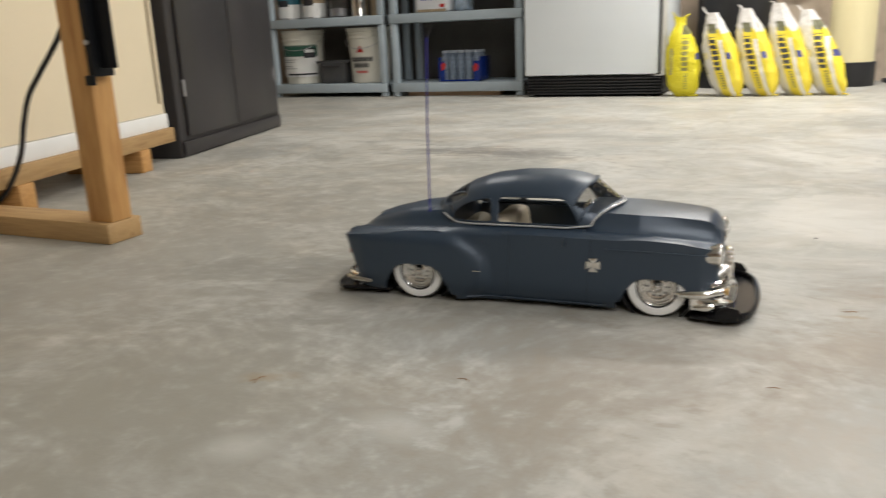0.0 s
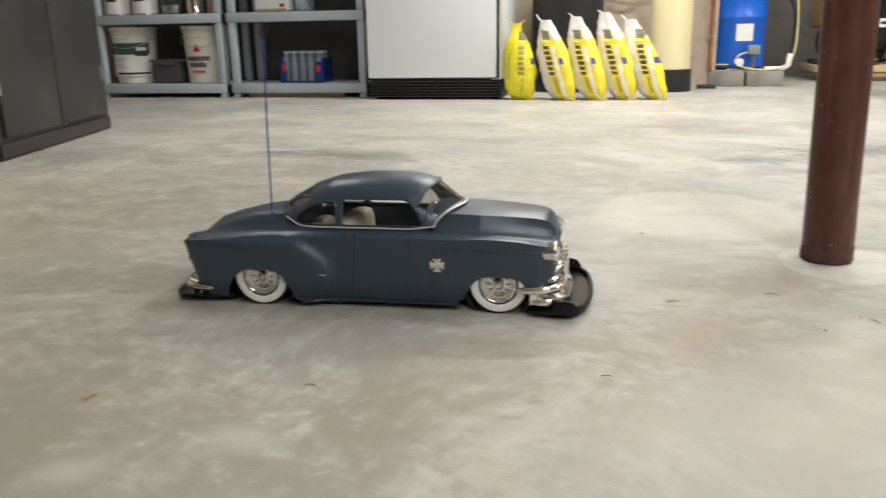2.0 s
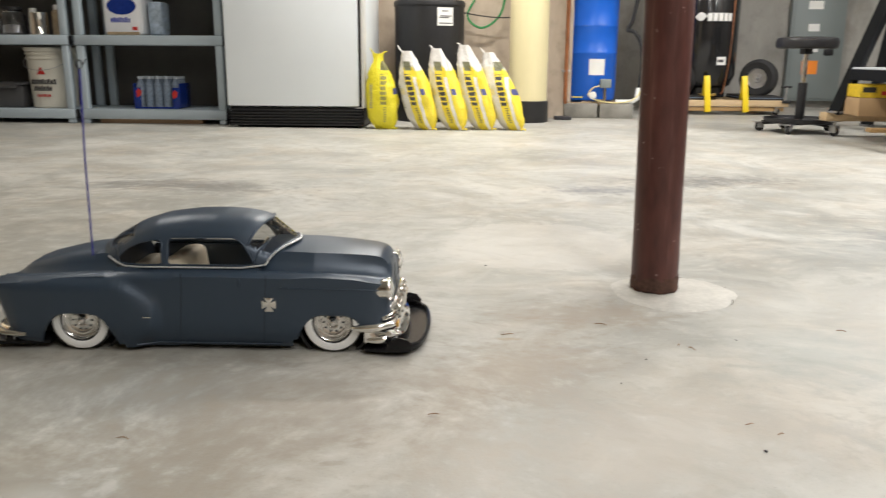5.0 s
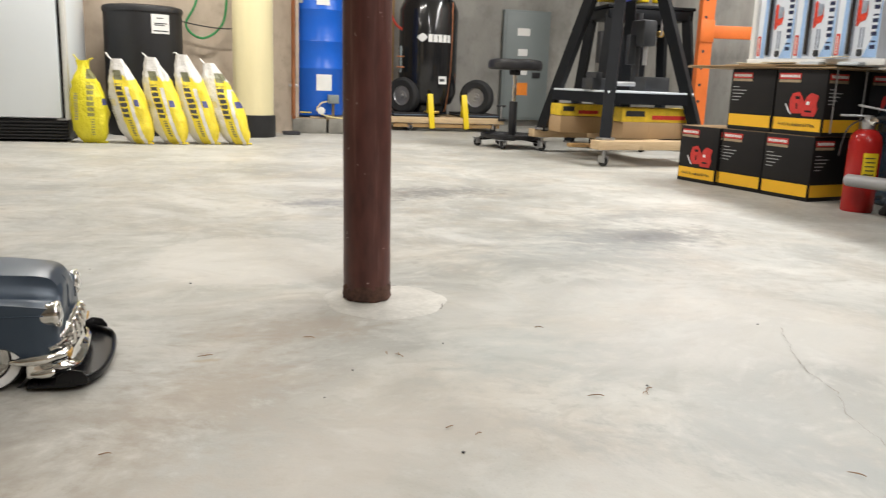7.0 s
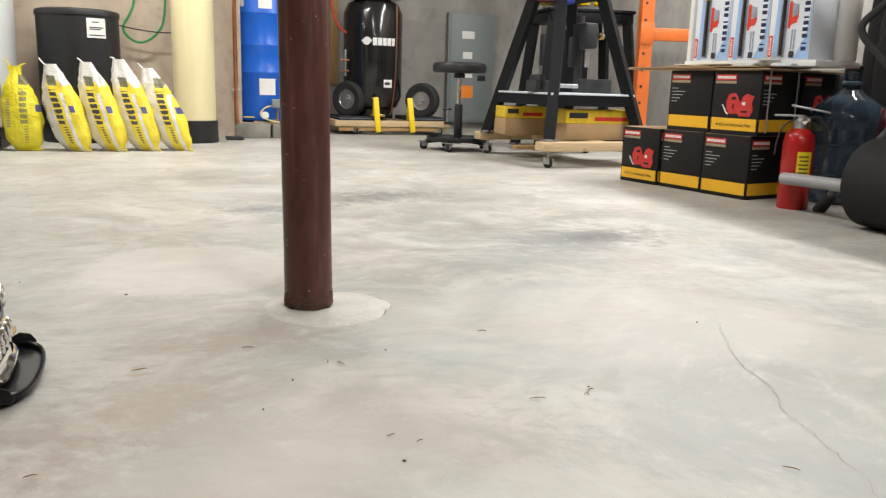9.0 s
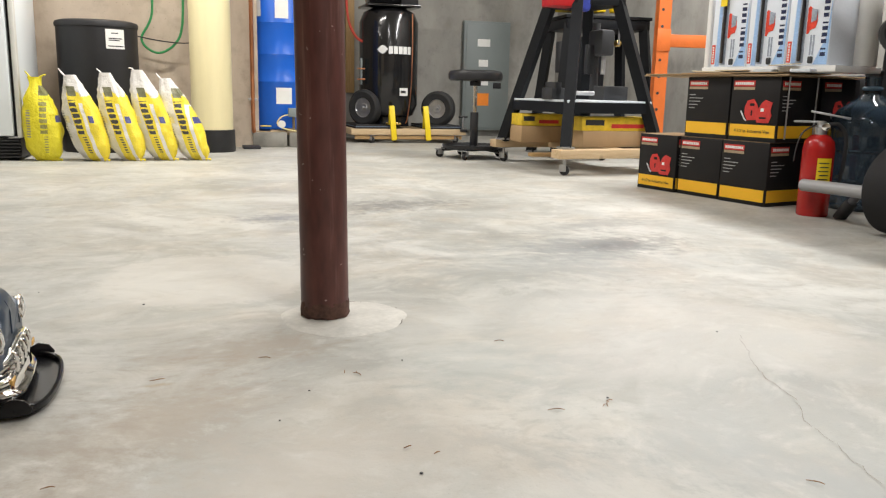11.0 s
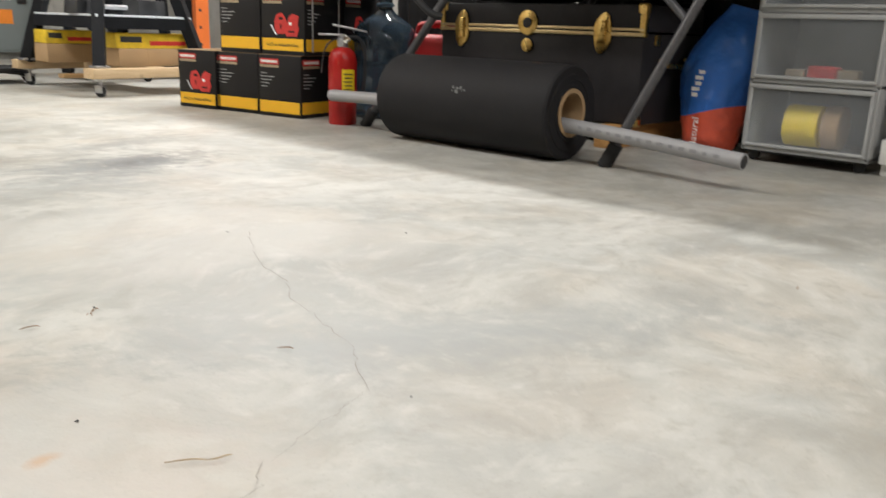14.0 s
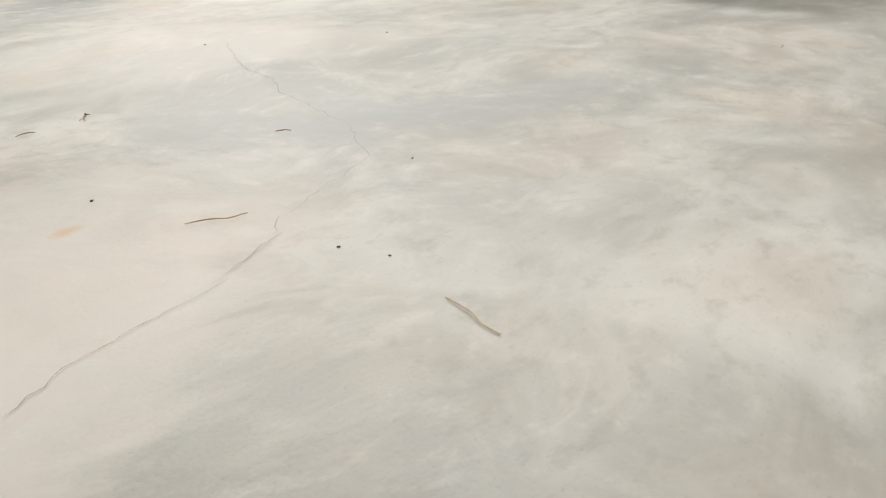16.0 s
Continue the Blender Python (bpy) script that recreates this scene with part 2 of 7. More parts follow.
    # soot-dark smears, rusty ones and painted-in shade, each at its place
    for x, y, rx, ry, turn, colour, most, soft in STAINS_AND_SHADE:
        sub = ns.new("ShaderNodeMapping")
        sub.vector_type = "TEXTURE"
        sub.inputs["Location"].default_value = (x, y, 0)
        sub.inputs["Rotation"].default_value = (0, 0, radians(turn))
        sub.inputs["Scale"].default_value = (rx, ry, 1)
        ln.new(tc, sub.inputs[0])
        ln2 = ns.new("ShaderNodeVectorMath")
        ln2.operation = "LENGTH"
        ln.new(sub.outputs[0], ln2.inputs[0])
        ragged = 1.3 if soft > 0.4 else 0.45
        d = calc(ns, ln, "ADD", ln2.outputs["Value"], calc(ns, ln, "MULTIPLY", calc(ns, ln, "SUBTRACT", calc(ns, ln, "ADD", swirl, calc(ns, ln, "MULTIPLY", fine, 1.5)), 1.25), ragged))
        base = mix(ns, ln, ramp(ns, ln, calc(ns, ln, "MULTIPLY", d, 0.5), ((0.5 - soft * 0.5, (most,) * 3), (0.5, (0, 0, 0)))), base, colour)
    ln.new(base, bsdf.inputs["Base Color"])
    ro = ramp(ns, ln, swirl, ((0.3, (0.42, 0.42, 0.42)), (0.7, (0.62, 0.62, 0.62))))
    ln.new(ro, bsdf.inputs["Roughness"])
    bsdf.inputs["Specular IOR Level"].default_value = 0.35
    h = calc(ns, ln, "ADD", calc(ns, ln, "MULTIPLY", fine, 0.7), calc(ns, ln, "MULTIPLY", grit, 0.3))
    bump_by(ns, ln, bsdf, h, 0.22, 0.003)
    return m


def concrete_wall(name, a, b):
    m, nt, ns, ln, bsdf = nodes_of(name)
    tc = ns.new("ShaderNodeTexCoord").outputs["Object"]
    mp = ns.new("ShaderNodeMapping")
    mp.inputs["Scale"].default_value = (1.6, 1.6, 0.7)
    ln.new(tc, mp.inputs[0])
    big, mid, fine = noise_at(ns, ln, mp.outputs[0], 2.2, 6.0, 0.6), noise_at(ns, ln, tc, 9.0, 6.0), noise_at(ns, ln, tc, 90.0, 4.0)
    col = ramp(ns, ln, big, ((0.32, a), (0.66, b)))
    col = mix(ns, ln, ramp(ns, ln, mid, ((0.30, (0.5, 0.5, 0.5)), (0.5, (0, 0, 0)))), col, [c * 0.72 for c in a])
    pits = add(ns, "ShaderNodeTexVoronoi", Scale=38.0)
    ln.new(tc, pits.inputs["Vector"])
    pit = ramp(ns, ln, pits.outputs["Distance"], ((0.05, (0.6, 0.6, 0.6)), (0.11, (0, 0, 0))))
    col = mix(ns, ln, pit, col, [c * 0.45 for c in a])
    ln.new(col, bsdf.inputs["Base Color"])
    bsdf.inputs["Roughness"].default_value = 0.85
    bump_by(ns, ln, bsdf, calc(ns, ln, "ADD", mid, calc(ns, ln, "MULTIPLY", fine, 0.4)), 0.3, 0.006)
    return m


def glass(name, col=(1, 1, 1), rough=0.02, ior=1.45):
    m, nt, ns, ln, bsdf = nodes_of(name)
    bsdf.inputs["Base Color"].default_value = (*col, 1)
    bsdf.inputs["Transmission Weight"].default_value = 1
    bsdf.inputs["IOR"].default_value = ior
    bsdf.inputs["Roughness"].default_value = rough
    return m


def thin_glass(name, col=(1, 1, 1), gloss=0.03):
    """A thin pane: clear, with a mirror's gloss that grows towards the edge of sight."""
    m, nt, ns, ln, bsdf = nodes_of(name)
    ns.remove(bsdf)
    clear = ns.new("ShaderNodeBsdfTransparent")
    clear.inputs[0].default_value = (*col, 1)
    shine = ns.new("ShaderNodeBsdfGlossy")
    shine.inputs["Roughness"].default_value = gloss
    fr = ns.new("ShaderNodeFresnel")
    fr.inputs[0].default_value = 1.5
    mx = ns.new("ShaderNodeMixShader")
    ln.new(fr.outputs[0], mx.inputs[0])
    ln.new(clear.outputs[0], mx.inputs[1])
    ln.new(shine.outputs[0], mx.inputs[2])
    ln.new(mx.outputs[0], ns["Material Output"].inputs[0])
    return m


def sack_print(name, cloth, ink, stripe, letter, slant=0.0):
    """A woven sack: plain on one side, an inked panel with a pale line and a column of dark blocks on the other."""
    m, nt, ns, ln, bsdf = nodes_of(name)
    tc = ns.new("ShaderNodeTexCoord").outputs["Object"]
    xyz = ns.new("ShaderNodeSeparateXYZ")
    ln.new(tc, xyz.inputs[0])
    x, y, z = xyz.outputs
    wob = noise_at(ns, ln, tc, 14.0)
    xx = calc(ns, ln, "ADD", calc(ns, ln, "ADD", x, calc(ns, ln, "MULTIPLY", z, slant)), calc(ns, ln, "MULTIPLY", calc(ns, ln, "SUBTRACT", wob, 0.5), 0.012))

    def band(v, lo, hi):
        return calc(ns, ln, "MULTIPLY", calc(ns, ln, "GREATER_THAN", v, lo), calc(ns, ln, "LESS_THAN", v, hi))

    both = lambda p, q: calc(ns, ln, "MULTIPLY", p, q)
    fine = noise_at(ns, ln, tc, 60.0)
    col = mix(ns, ln, both(band(xx, -0.022, 0.2), band(calc(ns, ln, "ADD", z, calc(ns, ln, "MULTIPLY", calc(ns, ln, "SUBTRACT", wob, 0.5), 0.16)), 0.008, 0.35)), cloth, ink)
    col = mix(ns, ln, both(band(xx, -0.2, -0.040), band(z, 0.20, 0.235)), col, [0.55 * c + 0.45 * k for c, k in zip(cloth, ink)])
    col = mix(ns, ln, both(band(xx, 0.031, 0.049), band(z, 0.0, 0.30)), col, stripe)
    rows = band(calc(ns, ln, "FRACT", calc(ns, ln, "ADD", calc(ns, ln, "MULTIPLY", z, 35.0), calc(ns, ln, "MULTIPLY", fine, 0.5))), 0.14, 0.84)
    col = mix(ns, ln, both(both(band(calc(ns, ln, "ADD", xx, calc(ns, ln, "MULTIPLY", fine, 0.016)), -0.009, 0.026), band(z, 0.142, 0.315)), rows), col, letter)
    rows2 = band(calc(ns, ln, "FRACT", calc(ns, ln, "MULTIPLY", z, 75.0)), 0.25, 0.75)
    col = mix(ns, ln, both(both(band(xx, 0.000, 0.018), band(z, 0.045, 0.128)), rows2), col, letter)
    col = mix(ns, ln, both(band(xx, 0.056, 0.080), band(z, 0.20, 0.235)), col, (0.05, 0.06, 0.25))
    col = mix(ns, ln, both(band(xx, -0.016, 0.026), band(z, 0.335, 0.385)), col, (0.16, 0.16, 0.08))
    col = mix(ns, ln, both(both(band(xx, -0.080, -0.060), band(z, 0.12, 0.26)), rows2), col, (0.25, 0.25, 0.27))
    col = mix(ns, ln, calc(ns, ln, "MULTIPLY", fine, 0.18), col, [c * 0.6 for c in cloth])
    ln.new(col, bsdf.inputs["Base Color"])
    bsdf.inputs["Roughness"].default_value = 0.42
    bump_by(ns, ln, bsdf, calc(ns, ln, "ADD", calc(ns, ln, "MULTIPLY", noise_at(ns, ln, tc, 17.0, 5.0), 1.4), calc(ns, ln, "MULTIPLY", fine, 0.3)), 0.8, 0.012)
    return m


DARK, GREY_BLUE, LIGHT, RUST = (0.10, 0.10, 0.10), (0.30, 0.315, 0.308), (0.56, 0.55, 0.51), (0.34, 0.25, 0.13)
BROWN = (0.30, 0.245, 0.185)
STAINS_AND_SHADE = (
    (1.47, 2.07, 0.34, 0.15, 12, DARK, 0.85, 0.9),
    (1.50, 2.08, 0.16, 0.06, 25, (0.07, 0.07, 0.075), 0.7, 0.9),
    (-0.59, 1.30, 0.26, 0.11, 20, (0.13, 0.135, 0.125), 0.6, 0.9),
    (1.25, 1.98, 0.50, 0.24, 30, GREY_BLUE, 0.6, 0.9),
    (1.62, 2.40, 0.40, 0.12, 20, (0.22, 0.225, 0.225), 0.5, 0.9),
    (1.08, 2.92, 0.36, 0.16, 12, DARK, 0.6, 0.9),
    (0.69, 2.70, 0.24, 0.10, 5, (0.17, 0.175, 0.19), 0.7, 0.85),
    (-0.65, 2.68, 0.42, 0.16, -8, DARK, 0.6, 0.9),
    (1.40, 1.15, 0.20, 0.15, -38, LIGHT, 0.30, 0.28),
    (1.12, 1.36, 0.42, 0.26, -12, LIGHT, 0.36, 0.22),
    (0.72, 0.80, 0.18, 0.10, 20, LIGHT, 0.30, 0.35),
    (0.60, 0.55, 0.24, 0.12, 30, LIGHT, 0.35, 0.30),
    (1.19, 0.72, 0.55, 0.11, -32, GREY_BLUE, 0.7, 0.9),
    (0.80, 1.24, 0.20, 0.13, 40, (0.36, 0.385, 0.372), 0.55, 0.8),
    # cool dark band painted where the car's cast shadow falls
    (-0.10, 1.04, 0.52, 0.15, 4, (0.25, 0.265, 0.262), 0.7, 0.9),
    # browner concrete, its colour darkened further for the weaker light on the left
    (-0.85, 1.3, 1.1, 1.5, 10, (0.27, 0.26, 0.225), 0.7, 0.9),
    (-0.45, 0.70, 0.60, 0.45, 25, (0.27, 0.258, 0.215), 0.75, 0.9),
    (0.435, 1.925, 0.225, 0.245, 0, (0.55, 0.53, 0.485), 0.46, 0.08),
    # brown dirt, with the column's cast shadow painted in towards the lower left
    (0.50, 1.42, 0.20, 0.10, 10, BROWN, 0.55, 0.85),
    (0.34, 1.14, 0.26, 0.11, 62, BROWN, 0.42, 0.8),
    (0.12, 1.02, 0.40, 0.26, 40, (0.33, 0.28, 0.22), 0.45, 0.9),
    (1.02, 1.00, 0.36, 0.20, -30, (0.36, 0.375, 0.352), 0.45, 0.9),
    (-0.26, 0.70, 0.05, 0.035, 20, LIGHT, 0.4, 0.8),
    (-0.12, 0.79, 0.06, 0.035, -10, LIGHT, 0.4, 0.8),
    (-0.335, 0.86, 0.045, 0.02, 20, RUST, 0.35, 0.7),
    (0.350, 1.285, 0.035, 0.013, 10, RUST, 0.5, 0.7),
    (0.66, 0.62, 0.26, 0.20, 20, (0.58, 0.53, 0.48), 0.55, 0.8),
    (0.50, 0.95, 0.30, 0.16, 30, (0.50, 0.455, 0.40), 0.5, 0.8),
    (0.738, 0.749, 0.016, 0.012, 10, (0.5, 0.26, 0.09), 0.5, 0.7),
)
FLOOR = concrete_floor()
PATCH = surf("patched_concrete", (0.49, 0.474, 0.432), 0.6, var=0.2, scale=16, bump=0.25, fine=110)
WALL = concrete_wall("poured_concrete", (0.39, 0.315, 0.24), (0.55, 0.465, 0.375))
WALL_GREY = concrete_wall("grey_poured_concrete", (0.25, 0.242, 0.22), (0.37, 0.36, 0.33))
CEIL = surf("ceiling_paint", (0.62, 0.6, 0.56), 0.8)
DARK_BOARD = surf("dark_hardboard", (0.125, 0.118, 0.110), 0.75, var=0.25, scale=5)
PINE = {ax: wood("pine_" + ax, (0.60, 0.34, 0.12), (0.36, 0.16, 0.045), ax) for ax in "xyz"}
PALE = {ax: wood("pale_pine_" + ax, (0.62, 0.47, 0.29), (0.47, 0.32, 0.17), ax) for ax in "xyz"}
PLY = wood("weathered_plywood", (0.42, 0.31, 0.19), (0.28, 0.19, 0.10), "x", 0.6, knots=False)
OLD_PINE = {ax: wood("aged_pine_" + ax, (0.46, 0.30, 0.13), (0.30, 0.17, 0.07), ax) for ax in "xyz"}
CREAM = surf("cream_panel", (0.84, 0.73, 0.53), 0.5, var=0.05, scale=3)
WHITE = surf("white_enamel", (0.83, 0.88, 0.92), 0.32, var=0.025, scale=3, bump=0.02)
WHITE_PLASTIC = surf("white_plastic", (0.74, 0.74, 0.71), 0.42, var=0.05)
SHELF_GREY = surf("grey_resin", (0.41, 0.48, 0.53), 0.55, var=0.07, scale=9)
BLACK = surf("black_plastic", (0.018, 0.018, 0.02), 0.45, var=0.2)
RUBBER = surf("black_rubber", (0.022, 0.022, 0.023), 0.75, var=0.25, scale=30, bump=0.3)
CABINET = surf("charcoal_steel", (0.038, 0.035, 0.036), 0.38, var=0.1, scale=4, bump=0.05)
GLOSS_BLACK = surf("gloss_black_steel", (0.012, 0.012, 0.013), 0.16, var=0.15, scale=6, bump=0.02, coat=0.3)
STAND_BLACK = surf("black_powder_coat", (0.009, 0.010, 0.012), 0.5, var=0.15, spec=0.2)
BLUE = surf("blue_enamel", (0.012, 0.12, 0.60), 0.3, var=0.08, scale=5, bump=0.03)
CREAM_TANK = surf("cream_fibreglass", (0.74, 0.66, 0.40), 0.42, var=0.05, scale=6, stretch=(4, 4, 0.5))
GREY_PAINT = surf("grey_machine_paint", (0.205, 0.235, 0.235), 0.5, var=0.06, scale=4)
PAPER = surf("white_paper", (0.78, 0.78, 0.76), 0.7, var=0.04)
WHITE_PAINT = surf("white_paint", (0.82, 0.82, 0.81), 0.35, var=0.04)
INK = surf("dark_print", (0.03, 0.03, 0.035), 0.6)
GREY_INK = surf("grey_print", (0.42, 0.42, 0.42), 0.6)
ORANGE_LABEL = surf("orange_label", (0.9, 0.27, 0.03), 0.6)
COPPER = surf("copper", (0.62, 0.26, 0.13), 0.32, 1.0, var=0.2)
BRASS = surf("brass", (0.62, 0.42, 0.14), 0.28, 1.0, var=0.25, scale=40)
STEEL = surf("galvanised_steel", (0.46, 0.46, 0.47), 0.38, 0.85, var=0.2, scale=20)
CHROME = surf("chrome", (0.86, 0.85, 0.82), 0.07, 1.0, var=0.03, bump=0.0)
YELLOW = surf("yellow_paint", (0.85, 0.63, 0.02), 0.4, var=0.06)
RED = surf("red_enamel", (0.42, 0.016, 0.014), 0.25, var=0.1, scale=6, bump=0.03)
RED_PLASTIC = surf("red_plastic", (0.45, 0.015, 0.018), 0.4, var=0.12)
ORANGE = surf("orange_rack_paint", (0.66, 0.155, 0.03), 0.45, var=0.12, scale=12)
BLOCK = concrete_wall("concrete_block", (0.19, 0.18, 0.16), (0.29, 0.28, 0.25))
CARD = surf("brown_cardboard", (0.42, 0.28, 0.15), 0.8, var=0.1, scale=8)
BOX_BLACK = surf("printed_black_card", (0.011, 0.010, 0.0105), 0.5, var=0.2, scale=10, spec=0.3)
BOX_YELLOW = surf("printed_amber", (0.85, 0.47, 0.02), 0.5, var=0.06)
BOX_RED = surf("printed_red", (0.55, 0.035, 0.03), 0.5, var=0.2, scale=60)
GREEN_HOSE = surf("green_hose", (0.03, 0.25, 0.08), 0.5)
RED_HOSE = surf("red_hose", (0.5, 0.05, 0.03), 0.5)
CLEAR = glass("clear_plastic", (0.95, 0.97, 1.0), 0.06)

# ---- the shell of the basement ----
bm = bmesh.new()
bmesh.ops.create_grid(bm, x_segments=8, y_segments=8, size=1)
bmesh.ops.scale(bm, vec=(5.2, 5.6, 1), verts=bm.verts)
bmesh.ops.translate(bm, vec=(0.0, 2.0, 0), verts=bm.verts)
floor = structure("floor", bm, FLOOR, "grey trowelled concrete basement floor with stains, painted shade and hairline cracks", "floor")
wall_back = structure("wall_back", bar(4.6, 0.2, 2.5, -3.7, 5.78, 0), WALL, "warm grey poured concrete basement wall", "wall")
structure("wall_step", bar(0.2, 1.2, 2.5, 0.7, 5.98, 0), WALL, "short return of the poured concrete wall", "wall")
structure("wall_far", bar(3.1, 0.2, 2.5, 0.9, 7.16, 0), WALL_GREY, "grey poured concrete wall behind the compressor", "wall")
structure("wall_right", bar(0.2, 10.4, 2.5, 3.75, -3.2, 0), WALL_GREY, "grey poured concrete side wall", "wall")
structure("wall_left", bar(0.2, 9.2, 2.5, -3.9, -3.2, 0), WALL, "poured concrete side wall", "wall")
structure("wall_behind", bar(7.45, 0.2, 2.5, -3.7, -3.4, 0), WALL, "poured concrete wall", "wall")
structure("ceiling", bar(7.9, 11.0, 0.12, -3.95, -3.5, 2.5), CEIL, "plain pale ceiling", "ceiling")
structure("backing_board", bar(2.05, 0.02, 1.9, -3.2, 5.5, 0), DARK_BOARD, "dark panel behind the shelves", "board")


def disc(name, x, y, r, h, squash, label):
    t = bmesh.new()
    rim = []
    for i in range(56):
        a = 2 * math.pi * i / 56
        k = 1 + 0.035 * math.sin(3 * a + x) + 0.02 * math.sin(7 * a + y)
        rim.append((r * k * math.cos(a), r * squash * k * math.sin(a)))
    slab(rim, h, t)
    for v in t.verts:
        if v.co.z > h / 2:
            v.co.x, v.co.y = v.co.x * 0.96, v.co.y * 0.96
    ob = part(name, t, PATCH, None, "", pose(x, y, 0))
    return tagged(ob, label, "floor patch", "", "structure")


disc("floor_patch", 0.664, 1.552, 0.112, 0.0022, 1.0, "round pale concrete patch poured about the column foot")


def crack(name, a, b, wander, seed, width=0.00045, material=None):
    """A hairline crack from a to b: a thin dark strip that strays and forks by chance."""
    rng = random.Random(seed)
    a, b = Vector((*a, 0)), Vector((*b, 0))
    n = max(6, int((b - a).length / 0.009))
    side = Vector((-(b - a).y, (b - a).x, 0)).normalized()
    t = bmesh.new()
    last, off = None, 0.0
    for i in range(n + 1):
        off = off * 0.72 + rng.uniform(-1, 1) * wander * rng.choice((0.3, 1, 1))
        w = width * rng.uniform(0.35, 1.0) * (1 if 0 < i < n else 0.2)
        c = a.lerp(b, i / n) + side * off
        now = (t.verts.new(c + side * w + Vector((0, 0, 0.0012))), t.verts.new(c - side * w + Vector((0, 0, 0.0012))))
        if last:
            t.faces.new((last[0], last[1], now[1], now[0]))
        last = now
    return structure(name, t, material or CRACK, "hairline crack in the concrete floor", "crack")


CRACK = surf("crack_shadow", (0.24, 0.22, 0.185), 0.9)
RIM_GAP = surf("patch_rim_gap", (0.13, 0.115, 0.095), 0.9)
RIM = [(0.664 + 0.109 * (1 + 0.03 * math.sin(5 * a)) * math.cos(a), 1.552 + 0.109 * (1 + 0.03 * math.sin(5 * a)) * math.sin(a)) for a in np.linspace(-0.7, 2.2, 9)]
for k, (a, b) in enumerate(zip(RIM, RIM[1:])):
    crack("patch_rim_crack", a, b, 0.0022, 40 + k, (0.0012, 0.0024, 0.0017)[k % 3], RIM_GAP)
CRACK_LINE = ((1.31, 1.29), (1.245, 1.182), (1.181, 1.005), (1.143, 0.925), (1.103, 0.779), (1.026, 0.66), (0.942, 0.635), (0.872, 0.617), (0.849, 0.589), (0.77, 0.561), (0.702, 0.549), (0.651, 0.55), (0.584, 0.527))
CRACKS = list(zip(CRACK_LINE, CRACK_LINE[1:]))
for k, (a, b) in enumerate(CRACKS):
    crack("floor_crack", a, b, 0.0042, 11 + k, (0.0005, 0.0007, 0.0006)[k % 3] * (1.0 if k < 4 else 0.6))
# rust-brown stalks and grit lying about
LEAF = surf("dry_brown_scrap", (0.30, 0.165, 0.08), 0.8, var=0.4, scale=60)
STRAW = surf("pale_straw", (0.48, 0.36, 0.20), 0.7, var=0.3, scale=60)
rng = random.Random(5)


def stalk(x, y, turn, half, material, forked=False):
    """A short curled plant stalk, its ends a little off the floor."""
    t = bmesh.new()
    half *= 0.85
    bow = rng.uniform(-0.22, 0.22) * half
    sweep(smooth_line([(-half, 0, 0.0012), (-half * 0.3, bow, 0.0022), (half * 0.4, bow * 0.6, 0.0026), (half, -bow * 0.4, 0.0014)], 4), [0.0004 + 0.0003 * math.sin(math.pi * i / 12) for i in range(13)], 5, bm=t)
    if forked:
        sweep(smooth_line([(-half * 0.3, bow, 0.0022), (-half * 0.7, bow + half * 0.35, 0.003), (-half, bow + half * 0.5, 0.0016)], 3), 0.0004, 5, bm=t)
    tagged(part("dry_stalk", t, material, None, "", pose(x, y, 0.0008, 0, 0, turn)), "short brown plant stalk lying on the floor", "debris", "scraps on the floor")


for x, y, turn, half, forked in ((0.505, 1.358, -20, 0.011, False), (0.626, 1.255, -60, 0.010, True), (0.610, 1.268, 80, 0.005, False), (0.924, 1.06, 60, 0.011, True), (0.848, 1.06, -12, 0.013, False),
                                 (0.884, 1.35, -15, 0.009, False), (0.632, 1.004, 15, 0.006, False), (1.032, 0.806, -50, 0.011, False), (-0.338, 0.846, 84, 0.012, True), (0.931, 1.07, 10, 0.006, False),
                                 (-0.093, 0.922, -10, 0.009, False), (0.352, 1.30, 8, 0.012, False), (0.255, 1.007, 5, 0.008, False), (1.741, 0.478, 10, 0.010, False), (0.66, 0.98, 20, 0.005, False)):
    stalk(x, y, turn, half, LEAF, forked)
for x, y, turn, half, forked in ((0.822, 0.662, -36, 0.021, False), (0.846, 0.648, -20, 0.012, False)):
    stalk(x, y, turn, half, STRAW, forked)
for x, y, r in ((0.318, 1.722, 0.0028), (0.63, 0.94, 0.0024), (0.857, 0.529, 0.0020), (0.87, 0.484, 0.0016), (0.788, 0.796, 0.0022), (0.936, 1.083, 0.0020), (0.55, 1.21, 0.0018), (0.50, 1.12, 0.0016),
                (0.705, 1.30, 0.0016), (-0.05, 0.66, 0.0018), (1.28, 1.31, 0.0020), (1.52, 1.10, 0.0022), (0.12, 1.86, 0.0018), (1.05, 0.62, 0.0018)):
    t = bmesh.new()
    bmesh.ops.create_icosphere(t, subdivisions=1, radius=r)
    bmesh.ops.scale(t, vec=(1, rng.uniform(0.5, 1), 0.5), verts=t.verts)
    tagged(part("grit", t, INK, None, "", pose(x, y, 0.001, 0, 0, rng.uniform(0, 180))), "small dark crumb lying on the floor", "debris", "scraps on the floor")
tagged(part("straw", sweep(smooth_line([(0.844, 0.405, 0.0016), (0.838, 0.378, 0.0022), (0.830, 0.362, 0.002), (0.828, 0.345, 0.0014)], 5), 0.0005, 6), STRAW), "long pale straw lying on the floor", "debris", "scraps on the floor")

# ---- the steel column ----
COLUMN = surf("oxblood_column_paint", (0.088, 0.029, 0.023), 0.42, var=0.35, scale=22, bump=0.25, fine=90, stretch=(1, 1, 0.25))
